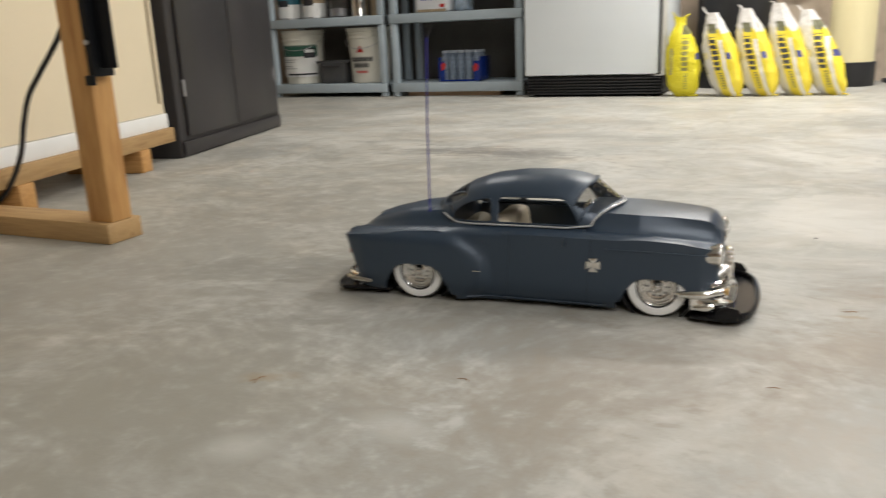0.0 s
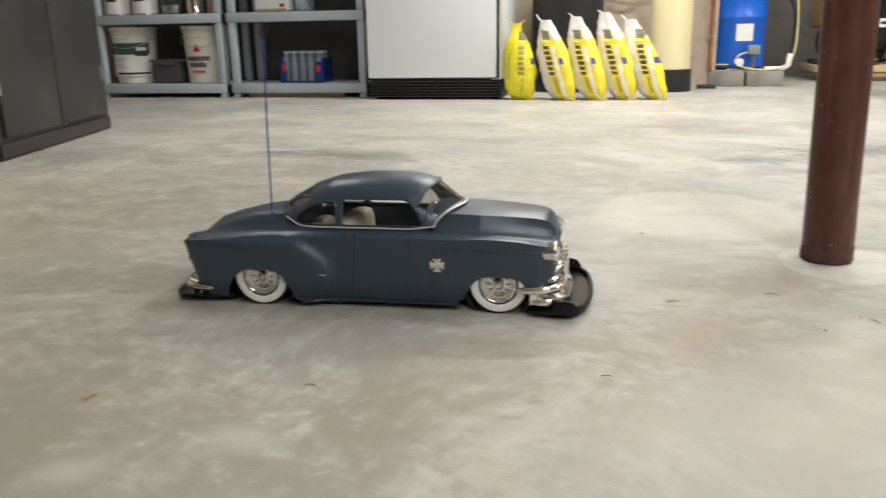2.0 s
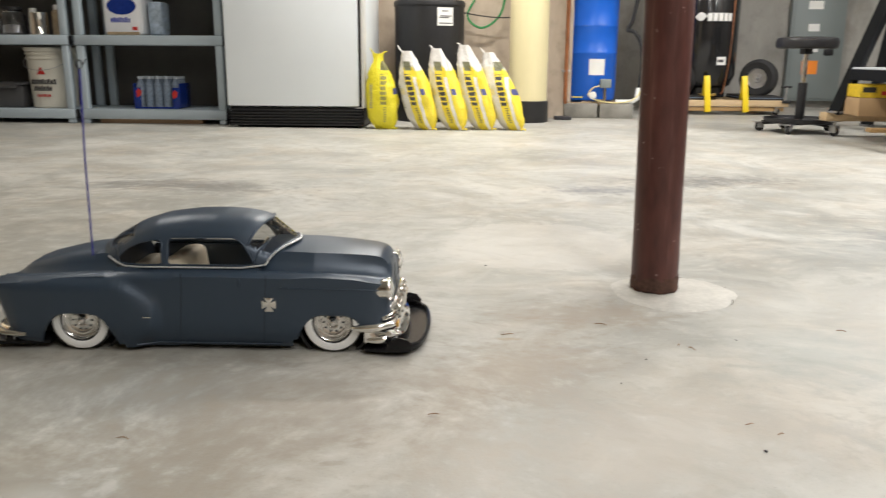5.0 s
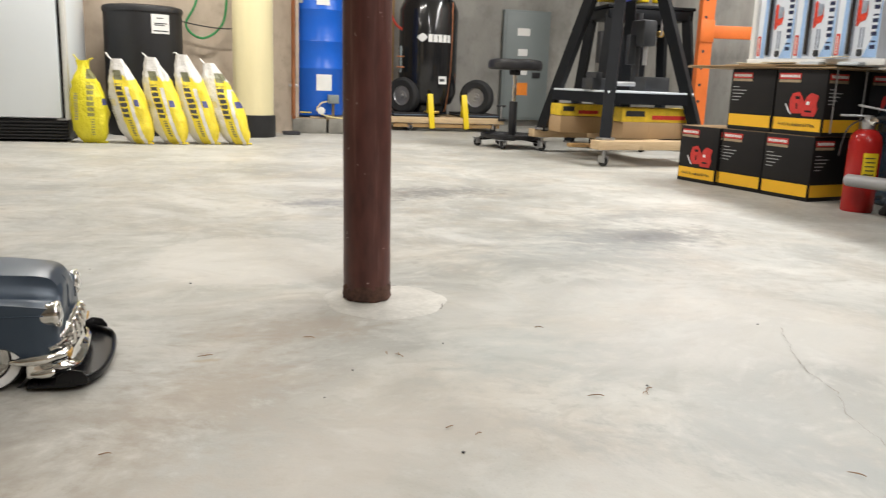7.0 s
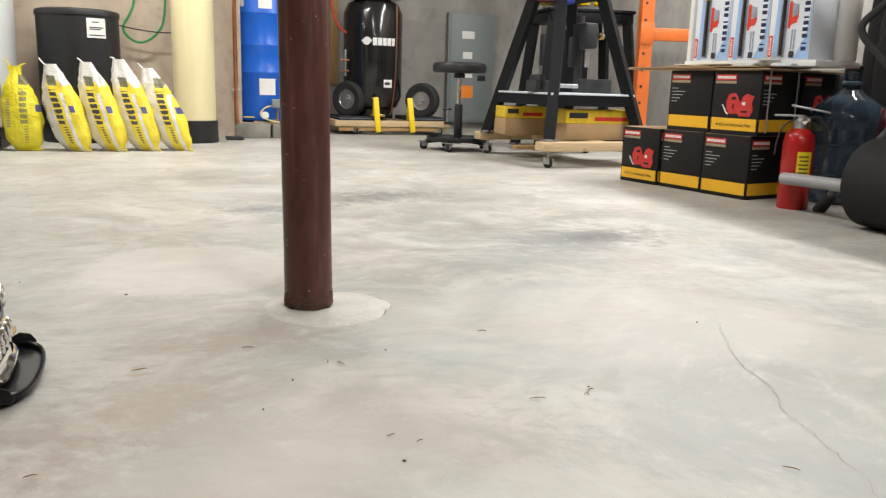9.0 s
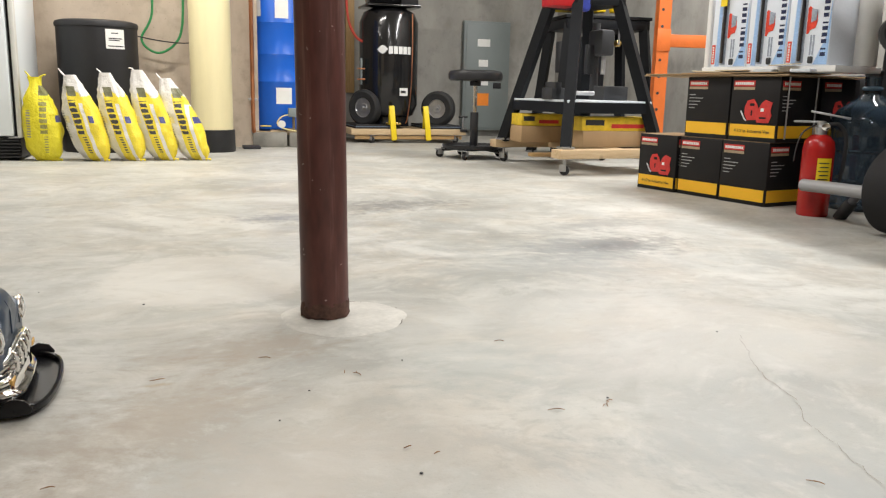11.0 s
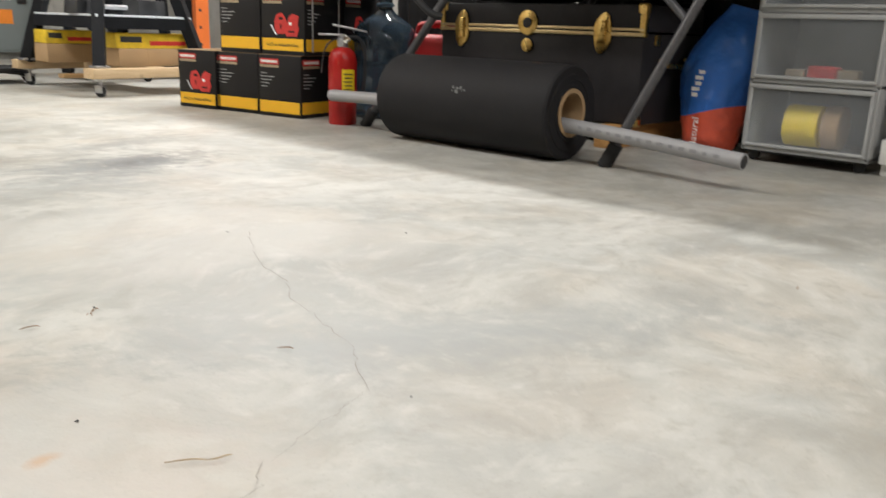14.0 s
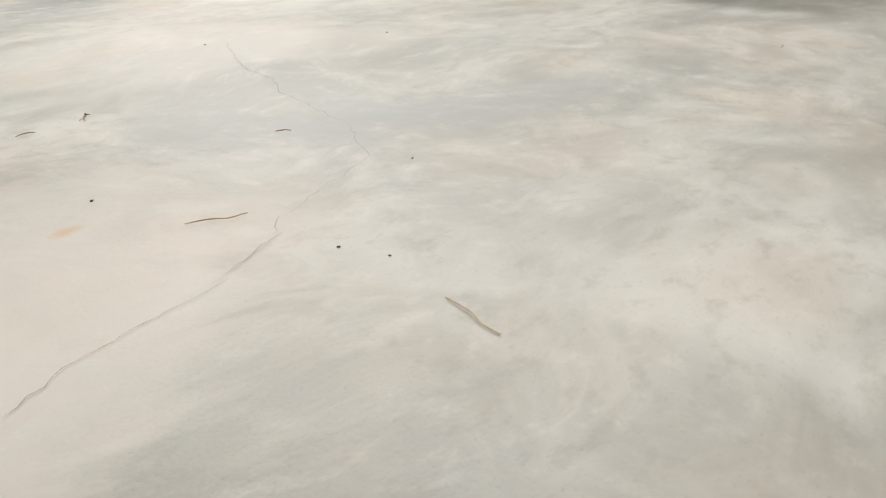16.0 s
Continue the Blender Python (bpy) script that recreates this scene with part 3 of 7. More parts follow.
# chips and long scuffs in the paint
ns, ln = COLUMN.node_tree.nodes, COLUMN.node_tree.links
bsdf = ns["Principled BSDF"]
under = bsdf.inputs["Base Color"].links[0].from_socket
tc = ns.new("ShaderNodeTexCoord").outputs["Object"]
chips = noise_at(ns, ln, tc, 95.0, 2.0, 0.5)
mp = ns.new("ShaderNodeMapping")
mp.inputs["Scale"].default_value = (1, 1, 0.06)
ln.new(tc, mp.inputs[0])
scuff = noise_at(ns, ln, mp.outputs[0], 60.0, 4.0, 0.6)
col_mix = mix(ns, ln, ramp(ns, ln, scuff, ((0.58, (0, 0, 0)), (0.72, (0.5, 0.5, 0.5)))), under, (0.20, 0.10, 0.085))
col_mix = mix(ns, ln, ramp(ns, ln, chips, ((0.72, (0, 0, 0)), (0.76, (0.7, 0.7, 0.7)))), col_mix, (0.42, 0.30, 0.26))
ln.new(col_mix, bsdf.inputs["Base Color"])
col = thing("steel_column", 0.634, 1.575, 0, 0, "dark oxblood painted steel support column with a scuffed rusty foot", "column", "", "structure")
bm = lathe([(0.0, 0.006), (0.0405, 0.006), (0.0425, 0.02), (0.043, 0.06), (0.0425, 0.10), (0.043, 2.5), (0.0, 2.5)], 40)
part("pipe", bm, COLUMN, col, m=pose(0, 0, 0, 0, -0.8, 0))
bm = lathe([(0.0, 0.003), (0.0428, 0.003), (0.0438, 0.007), (0.0437, 0.014), (0.0435, 0.021), (0.0432, 0.027), (0.0426, 0.032)], 48)
rng = random.Random(3)
for v in bm.verts:
    v.co += Vector((rng.uniform(-1, 1), rng.uniform(-1, 1), rng.uniform(-1, 1))) * 0.0013
part("rusty_foot", bm, surf("rusty_foot", (0.085, 0.042, 0.030), 0.85, var=0.5, scale=40, bump=0.5), col)

# ---- grey shelving with paint pails ----


def shelving(x0, w, label):
    s = thing("shelving_unit", x0, 4.95, 0, 0, label, "shelving", "grey shelving units")
    d = 0.44
    for k, z in enumerate((0.028, 0.468, 0.905, 1.34)):
        t = bar(w, d, 0.058, 0, 0, z, 0.005)
        part("shelf", t, SHELF_GREY, s)
    for px in (0.026, w - 0.026):
        for py in (0.03, d - 0.03):
            for z0, z1 in ((0.0, 0.028), (0.086, 0.468), (0.526, 0.905), (0.963, 1.34)):
                t = bar(0.044, 0.046, z1 - z0, px - 0.022, py - 0.023, z0, 0.006)
                part("post", t, SHELF_GREY, s)
                if z0 < 0.08:
                    continue
                if py < 0.1:
                    part("joint_sleeve", bar(0.012, 0.04, 0.055, px + (0.0225 if px > 0.1 else -0.0345), py - 0.02, z0 - 0.058, 0.003), BLACK, s)
    return s


shelving(-3.115, 0.91, "grey resin shelving unit holding paint pails and cans")
shelving(-2.165, 0.905, "grey resin shelving unit holding bottled water and tissue")
tagged(part("timber_offcut", bar(0.64, 0.09, 0.03, -2.07, 5.0, 0, 0.003), wood("pink_pine", (0.62, 0.42, 0.28), (0.5, 0.3, 0.18), "x")), "pinkish pine offcut lying under the shelving", "timber")

PAIL_WHITE = surf("white_pail_plastic", (0.72, 0.70, 0.62), 0.4, var=0.06, scale=8)
GREEN_LABEL = surf("green_label", (0.03, 0.11, 0.075), 0.5)


def curved_label(r, a0, a1, z0, z1, bm=None, mi=0):
    """A sheet wrapped on a drum from angle a0 to a1."""
    t = bmesh.new()
    n = 10
    cols = []
    for i in range(n + 1):
        a = radians(a0 + (a1 - a0) * i / n)
        cols.append([t.verts.new((r * math.cos(a), r * math.sin(a), z)) for z in (z0, z1)])
    for p, q in zip(cols, cols[1:]):
        t.faces.new((p[0], q[0], q[1], p[1]))
    return into(bm, t, mi)


def pail(x, y, z, turn, label, kind):
    p = thing("paint_pail", x, y, z, turn, label, "bucket", "paint pails on the shelf")
    t = lathe([(0, 0), (0.125, 0), (0.130, 0.004), (0.144, 0.29), (0.144, 0.295), (0.151, 0.297), (0.151, 0.306), (0.145, 0.308), (0.145, 0.322), (0.152, 0.324), (0.152, 0.333), (0.146, 0.335), (0.148, 0.345)], 48)
    part("drum", t, PAIL_WHITE, p)
    part("lid", lathe([(0.149, 0.343), (0.156, 0.345), (0.157, 0.362), (0.153, 0.366), (0.146, 0.366), (0.144, 0.360), (0.0, 0.360)], 48), PAIL_WHITE, p)
    loop = [(0.15 * math.cos(a), -0.15 * abs(math.sin(a)) ** 0.6 - 0.004, 0.305 - 0.075 * math.sin(a)) for a in (math.pi * i / 14 for i in range(15))]
    part("wire_handle", sweep(loop, 0.0022, 6), STEEL, p)
    if kind == "green":
        part("label", curved_label(0.1425, 205, 335, 0.05, 0.275), PAPER, p)
        part("label_band", curved_label(0.1432, 212, 333, 0.19, 0.268), GREEN_LABEL, p)
        part("label_block", curved_label(0.1440, 292, 326, 0.18, 0.245), INK, p)
        for z, a, b in ((0.165, 215, 270), (0.150, 215, 262), (0.12, 215, 255), (0.105, 215, 268)):
            part("print_line", curved_label(0.1446, a, b, z, z + 0.006), GREY_INK, p)
        part("dark_stripe", curved_label(0.1446, 236, 330, 0.062, 0.074), INK, p)
        part("pale_name_bar", curved_label(0.1450, 296, 322, 0.215, 0.236), PAPER, p)
    else:
        t = bmesh.new()
        for k, (z, a, b) in enumerate(((0.145, 236, 306), (0.105, 246, 298))):
            n = int((b - a) / 7)
            for i in range(n):
                curved_label(0.1420, a + i * 7, a + i * 7 + 5.2, z, z + 0.026 + 0.006 * ((i * 5) % 2), t)
        part("dark_name_bars", t, INK, p)
        t = bmesh.new()
        for i in range(6):
            curved_label(0.1420, 255 + i * 6, 255 + i * 6 + 4.2, 0.068, 0.084, t)
        part("red_name_bars", t, BOX_RED, p)
        t = bmesh.new()
        for i in range(8):
            curved_label(0.1432, 271 - 10 + i * 1.2, 271 + 10 - i * 1.2, 0.205 + i * 0.0055, 0.2105 + i * 0.0055, t)
        part("red_mark", t, BOX_RED, p)
    return p


pail(-2.945, 5.14, 0.087, 8, "white plastic paint pail with a green and white label", "green")
pail(-2.415, 5.14, 0.087, -2, "white plastic paint pail with dark name bars and a red mark", "name")
TOTE = surf("grey_tote_plastic", (0.075, 0.075, 0.078), 0.5, var=0.1)
tote = thing("storage_tote", -2.665, 5.12, 0.087, 0, "small dark grey plastic tote with a lid", "tote")
t = bmesh.new()
box(0.20, 0.17, 0.14, (0, 0, 0.07), 0.012, 2, t)
for v in t.verts:
    v.co.x *= 0.93 + 0.07 * v.co.z / 0.14
part("tub", t, TOTE, tote)
part("lid", bar(0.245, 0.19, 0.016, -0.1225, -0.095, 0.138, 0.006), TOTE, tote)
part("latch", bar(0.15, 0.012, 0.026, -0.075, -0.106, 0.118, 0.004), TOTE, tote)


def can(x, y, r, h, top, low, label):
    c = thing("paint_can", x, y, 0.526, 0, label, "paint can", "cans on the middle shelf")
    part("tin", lathe([(0, 0), (r, 0), (r * 1.03, 0.004), (r, 0.008), (r, h - 0.012), (r * 1.04, h - 0.008), (r * 1.04, h), (r * 0.9, h), (r * 0.88, h - 0.006), (0, h - 0.006)], 32), STEEL, c)
    part("label", curved_label(r * 1.012, 180, 360, 0.012, h * 0.52), low, c)
    part("label_top", curved_label(r * 1.012, 180, 360, h * 0.52, h - 0.014), top, c)
    part("label_block", curved_label(r * 1.022, 240, 295, h * 0.45, h * 0.66), INK, c)
    return c


TEAL = surf("teal_label", (0.03, 0.14, 0.19), 0.5, var=0.3, scale=30)
TAN = surf("tan_label", (0.36, 0.28, 0.18), 0.5, var=0.3, scale=30)
can(-3.005, 5.1, 0.086, 0.195, TEAL, PAPER, "paint can with a teal and white label")
can(-2.805, 5.1, 0.086, 0.195, TAN, PAPER, "paint can with a brown and white label")
jar = thing("glass_jar", -2.605, 5.09, 0.526, 0, "clear glass jar with hardware inside", "jar")
part("glass", lathe([(0, 0.002), (0.068, 0.002), (0.072, 0.012), (0.072, 0.12), (0.055, 0.14), (0.055, 0.15), (0.051, 0.15), (0.068, 0.118), (0.067, 0.014), (0, 0.008)], 32), CLEAR, jar)
part("contents", lathe([(0, 0.01), (0.062, 0.01), (0.062, 0.06), (0.03, 0.068), (0, 0.07)], 20), STEEL, jar)
part("lid", cyl(0.057, 0.02, (0, 0, 0.158), b=0.003), BLACK, jar)
tin = thing("metal_tin", -2.44, 5.08, 0.526, 0, "bright bare metal tin", "tin")
part("drum", lathe([(0, 0), (0.056, 0), (0.058, 0.004), (0.056, 0.008), (0.056, 0.13), (0.058, 0.135), (0.0, 0.135)], 32), CHROME, tin)
for k, (x, c, h) in enumerate(((-2.345, TAN, 0.14), (-2.50, BLACK, 0.12))):
    b = thing("spray_can", x, 5.13, 0.526, 0, "spray can standing on the shelf", "spray can")
    part("body", lathe([(0, 0), (0.031, 0), (0.033, 0.004), (0.033, h), (0.02, h + 0.014), (0, h + 0.014)], 24), c, b)
    part("cap", cyl(0.022, 0.03, (0, 0, h + 0.028), b=0.003), WHITE_PLASTIC, b)

# bottled water in shrink wrap
pack = thing("water_bottle_pack", -1.715, 5.12, 0.087, 0, "shrink-wrapped pack of small water bottles with blue film", "bottled water")
BLUE_FILM = surf("blue_film", (0.012, 0.035, 0.22), 0.2, var=0.2, scale=30, bump=0.4)
BOTTLE = surf("bottle_plastic", (0.30, 0.37, 0.47), 0.12, var=0.4, scale=60, trans=0.4, ior=1.3)
PALE_CAP = surf("pale_bottle_cap", (0.40, 0.44, 0.50), 0.4)
proto = None
for i in range(5):
    for j in range(3):
        m = pose(-0.112 + i * 0.056, -0.056 + j * 0.056, 0.0)
        if proto is None:
            proto = part("bottle", lathe([(0, 0.002), (0.026, 0.002), (0.027, 0.02), (0.0255, 0.05), (0.027, 0.08), (0.027, 0.125), (0.022, 0.15), (0.012, 0.172), (0.012, 0.182), (0, 0.182)], 18), BOTTLE, pack, m=m)
            cap = part("cap", cyl(0.0145, 0.016, (0, 0, 0.188), seg=16, b=0.002), PALE_CAP, pack, m=m)
        else:
            again(proto, m)
            again(cap, m)
t = bmesh.new()
bar(0.006, 0.178, 0.15, -0.146, -0.089, 0.004, 0.002, t)
bar(0.006, 0.178, 0.15, 0.140, -0.089, 0.004, 0.002, t)
bar(0.045, 0.004, 0.125, -0.144, -0.091, 0.004, 0.001, t)
bar(0.045, 0.004, 0.125, 0.099, -0.091, 0.004, 0.001, t)
bar(0.286, 0.004, 0.012, -0.143, -0.0912, 0.0, 0.001, t)
part("film", t, BLUE_FILM, pack)
for mx, mz in ((-0.11, 0.07), (0.115, 0.06)):
    part("red_mark", slab([(-0.012, 0), (0.012, 0.012), (0.018, 0.04), (0.0, 0.055), (-0.016, 0.035)], 0.002), BOX_RED, pack, m=Matrix.Translation((mx, -0.0935, mz)) @ Matrix.Rotation(radians(90), 4, "X"))

tissue = thing("tissue_pack", -1.878, 5.10, 0.526, 0, "white and blue plastic pack of tissue rolls stored upside down", "tissue pack")
part("wrap", box(0.235, 0.2, 0.25, (0, 0, 0.126), 0.02, 3), surf("tissue_wrap", (0.75, 0.76, 0.78), 0.35, var=0.05, scale=20, bump=0.5), tissue)
t = bmesh.new()
slab([(0.09 * math.cos(a), 0.05 * math.sin(a)) for a in (2 * math.pi * i / 24 for i in range(24))], 0.002, t, 0, Matrix.Translation((0.0, -0.1005, 0.17)) @ Matrix.Rotation(radians(90), 4, "X"))
part("blue_oval", t, BLUE_FILM, tissue)
t = bmesh.new()
for i in range(7):
    bar(0.012, 0.002, 0.024 + 0.006 * (i % 2), -0.07 + i * 0.0175, -0.1025, 0.075, 0, t)
part("name_print", t, surf("blue_print", (0.04, 0.06, 0.35), 0.5), tissue)
part("red_mark", bar(0.032, 0.002, 0.02, 0.058, -0.1025, 0.03), BOX_RED, tissue)
part("gold_band", bar(0.2, 0.002, 0.016, -0.1, -0.1022, 0.004), TAN, tissue)
side = thing("film_parcel", -1.70, 5.12, 0.526, 0, "small parcel in crinkled blue-white film", "parcel")
part("wrap", box(0.085, 0.14, 0.2, (0, 0, 0.1), 0.02, 3), surf("parcel_film", (0.35, 0.42, 0.5), 0.3, var=0.5, scale=25, bump=0.6), side)

# ---- white upright freezer ----
fr = thing("freezer", -1.2, 4.80, 0, 0, "white upright freezer with a black ribbed toe grille", "freezer")
part("body", bar(0.805, 0.62, 1.62, 0.005, 0.06, 0.115, 0.008), WHITE, fr)
part("door", bar(0.775, 0.052, 1.60, 0.0, 0.0, 0.125, 0.010), WHITE, fr)
part("gasket", bar(0.79, 0.012, 1.60, 0.012, 0.049, 0.122, 0.002), BLACK, fr)
part("side_trim", bar(0.025, 0.05, 1.61, 0.792, 0.0, 0.118, 0.006), WHITE_PLASTIC, fr)
part("grille_back", bar(0.79, 0.5, 0.105, 0.01, 0.03, 0.012), BLACK, fr)
first = None
for i in range(6):
    m = pose(0, 0, 0.014 + i * 0.017)
    if first is None:
        first = part("grille_rib", bar(0.795, 0.03, 0.0085, 0.004, 0.002, 0, 0.003), BLACK, fr, m=m)
    else:
        again(first, m)
part("hinge", bar(0.05, 0.04, 0.01, 0.75, 0.004, 0.114, 0.002), STEEL, fr)
for px in (0.03, 0.74):
    part("foot", cyl(0.02, 0.014, (px + 0.02, 0.08, 0.007)), BLACK, fr)

# ---- salt sacks ----
SACK = sack_print("salt_sack", (0.74, 0.72, 0.69), (0.90, 0.72, 0.015), (0.84, 0.82, 0.78), (0.04, 0.04, 0.05), 0.29)
SACK_YELLOW = sack_print("yellow_salt_sack", (0.82, 0.72, 0.03), (0.82, 0.72, 0.03), (0.80, 0.70, 0.03), (0.30, 0.28, 0.10))


def sack(x, y, lean, turn, h, material, seed, label, pinched=False):
    """A filled sack standing on its seam, leaning, its neck gathered into ears."""
    rng = random.Random(seed)
    s = thing("salt_sack", x, y, 0, turn, label, "sack", "row of salt sacks")
    t = bmesh.new()
    n, rows = 30, []
    for i in range(27):
        u = i / 26
        z = h * u
        w = float(np.interp(u, (0, 0.06, 0.15, 0.38, 0.58, 0.74, 0.84, 0.90, 0.95, 1), (0.050, 0.070, 0.084, 0.092, 0.084, 0.064, 0.044, 0.024, 0.026, 0.034) if pinched else (0.046, 0.070, 0.086, 0.095, 0.088, 0.070, 0.055, 0.045, 0.037, 0.027)))
        d = float(np.interp(u, (0, 0.06, 0.15, 0.38, 0.60, 0.76, 0.86, 0.91, 1), (0.012, 0.040, 0.058, 0.066, 0.058, 0.042, 0.028, 0.020, 0.012)))
        off = lean * u
        row = []
        for j in range(n):
            a = 2 * math.pi * j / n
            ca, sa = math.cos(a), math.sin(a)
            cx, sy = math.copysign(abs(ca) ** 0.75, ca), math.copysign(abs(sa) ** 0.85, sa)
            crease = 1 + 0.15 * noise.noise(Vector((ca * 2.4, sa * 2.4, u * 8 + seed * 3))) + 0.05 * noise.noise(Vector((ca * 6, sa * 6, u * 22 + seed * 5))) + (0.07 * math.sin(7 * a + seed) + 0.22 * noise.noise(Vector((ca * 3.2, sa * 3.2, u * 26 + seed))) if u > 0.72 else 0)
            row.append(t.verts.new((off + w * cx * crease, d * sy * crease, z)))
        rows.append(row)
    for p, q in zip(rows, rows[1:]):
        for j in range(n):
            t.faces.new((p[j], p[(j + 1) % n], q[(j + 1) % n], q[j]))
    t.faces.new(rows[0][::-1])
    t.faces.new(rows[-1])
    bmesh.ops.smooth_vert(t, verts=t.verts, factor=0.3, use_axis_x=True, use_axis_y=True, use_axis_z=True)
    body = part("filled_body", t, material, s)
    ear = bmesh.new()
    for sgn in (-1, 1) if pinched else (-1,):
        k = 0.010 + rng.uniform(0, 0.016)
        pts = [(lean + sgn * 0.004, 0, h - 0.022), (lean + sgn * (0.014 + k), 0.004, h + 0.004), (lean + sgn * (0.030 + k), 0.0, h + rng.uniform(0.004, 0.030))]
        sweep(smooth_line(pts, 4), [0.016 - 0.0011 * i for i in range(9)], 8, bm=ear, flat=0.35)
    part("gathered_neck", ear, material, s)
    tab = bar(0.06, 0.018, 0.012, 0.015, -0.02, 0.0, 0.004)
    part("seam_tab", tab, material, s)
    return s


sack(-0.275, 4.80, -0.035, 0, 0.43, SACK_YELLOW, 1, "all yellow salt sack leaning in a row", True)
sack(-0.035, 4.77, -0.115, -18, 0.445, SACK, 2, "white and yellow salt sack leaning with its neck twisted")
sack(0.142, 4.78, -0.125, -20, 0.46, SACK, 3, "white and yellow salt sack with a flat gathered neck")
sack(0.308, 4.80, -0.13, -16, 0.48, SACK, 4, "white and yellow salt sack, the tallest of the row")
sack(0.480, 4.80, -0.17, -22, 0.44, SACK, 5, "white and yellow salt sack, steeply leaning")

# ---- water treatment ----
tank = thing("brine_tank", -0.06, 5.50, 0, 0, "black ribbed plastic brine tank with a lid and paper label", "tank")
part("drum", lathe([(0, 0), (0.222, 0), (0.226, 0.01), (0.226, 0.73), (0, 0.73)], 56), BLACK, tank)
part("lid", lathe([(0.228, 0.722), (0.2315, 0.724), (0.2325, 0.744), (0.227, 0.756), (0.2, 0.764), (0, 0.778)], 56), BLACK, tank)
part("label", curved_label(0.2285, 286, 314, 0.60, 0.71), PAPER, tank)
t = bmesh.new()
for i, (z, a, b) in enumerate(((0.685, 294, 304), (0.655, 290, 310), (0.645, 290, 306), (0.612, 289, 312))):
    curved_label(0.2292, a, b, z, z + 0.006, t)
part("fine_print", t, INK, tank)
ct = thing("softener_tank", 0.585, 5.43, 0, 0, "tall cream fibreglass softener tank in a black boot", "tank")
part("shell", lathe([(0, 0.1), (0.124, 0.1), (0.1245, 0.14), (0.1245, 1.25), (0.11, 1.32), (0.06, 1.36), (0, 1.37)], 48), CREAM_TANK, ct)
part("boot", lathe([(0, 0), (0.132, 0), (0.136, 0.006), (0.134, 0.134), (0.126, 0.137)], 48), BLACK, ct)

OLD_BRASS = surf("dull_brass", (0.26, 0.20, 0.13), 0.42, 0.7, var=0.4, scale=50)
bt = thing("pressure_tank", 1.05, 6.02, 0.0, 0, "blue steel well pressure tank standing on concrete blocks", "tank")
part("shell", lathe([(0, 0.102), (0.15, 0.104), (0.182, 0.12), (0.187, 0.18), (0.187, 0.43), (0.1895, 0.434), (0.1895, 0.446), (0.187, 0.45), (0.187, 0.62), (0.1885, 0.623), (0.187, 0.626), (0.187, 0.83), (0.1885, 0.833), (0.187, 0.836), (0.187, 1.15), (0.16, 1.24), (0.08, 1.29), (0, 1.3)], 56), BLUE, bt)
part("rating_label", curved_label(0.1885, 262, 296, 0.29, 0.40), PAPER, bt)
part("upper_label", curved_label(0.1885, 262, 290, 0.86, 0.98), PAPER, bt)
part("warning_label", curved_label(0.1885, 212, 232, 0.87, 1.0), PAPER, bt)
for k, px in enumerate((0.99, 1.20)):
    tagged(part("concrete_block", box(0.23, 0.40, 0.1, (0, 0, 0.05), 0.006), BLOCK, None, "", pose(px - 0.02 + 0.03 * k, 5.96, 0, 0, 0, 2 * k)), "grey concrete block under the pressure tank", "block", "blocks under the tank")
pl = thing("tank_plumbing", 1.05, 5.80, 0, 0, "copper riser with brass valve, gauge and pressure switch", "pipework")
part("copper_riser", sweep([(-0.19, -0.05, 1.25), (-0.19, -0.05, 0.13), (-0.185, -0.03, 0.105)], 0.0135, 10), COPPER, pl)
part("pipe_clip", box(0.06, 0.024, 0.016, (-0.19, -0.045, 0.32), 0.003), STEEL, pl)
part("elbow", cyl(0.019, 0.04, (-0.185, -0.012, 0.11), "z", b=0.004), STEEL, pl)
part("brass_run", sweep([(-0.185, -0.012, 0.1), (-0.10, -0.012, 0.098), (0.05, -0.012, 0.105), (0.16, -0.01, 0.108)], 0.011, 10), OLD_BRASS, pl)
part("brass_valve", lathe([(0, -0.035), (0.017, -0.035), (0.02, -0.02), (0.016, 0), (0.02, 0.02), (0.017, 0.035), (0, 0.035)], 16), OLD_BRASS, pl, m=pose(-0.04, -0.012, 0.1, 0, 90, 0))
part("tee", cyl(0.024, 0.06, (0.06, -0.012, 0.105), "x", b=0.004), OLD_BRASS, pl)
part("yellow_lever", box(0.075, 0.012, 0.008, (-0.105, -0.02, 0.142), 0.003), YELLOW, pl)
part("white_pipe", sweep([(0.16, -0.01, 0.11), (0.27, 0.0, 0.11), (0.31, 0.02, 0.13), (0.325, 0.05, 0.2)], 0.018, 10), WHITE_PLASTIC, pl)
part("gauge", cyl(0.026, 0.022, (0.0, -0.03, 0.155), "y", b=0.003), WHITE_PLASTIC, pl)
part("switch_box", box(0.075, 0.055, 0.06, (0.085, -0.015, 0.235), 0.006), GREY_PAINT, pl)
part("switch_stem", cyl(0.01, 0.09, (0.085, -0.01, 0.16)), OLD_BRASS, pl)
part("cable", sweep(smooth_line([(0.05, -0.02, 0.22), (0.0, -0.03, 0.205), (-0.03, -0.035, 0.16), (0.02, -0.035, 0.125), (0.15, -0.03, 0.105), (0.27, -0.03, 0.125), (0.33, -0.02, 0.2), (0.345, 0.0, 0.38), (0.33, 0.0, 0.6)]), 0.005, 6), surf("cream_cable", (0.7, 0.6, 0.28), 0.5), pl)
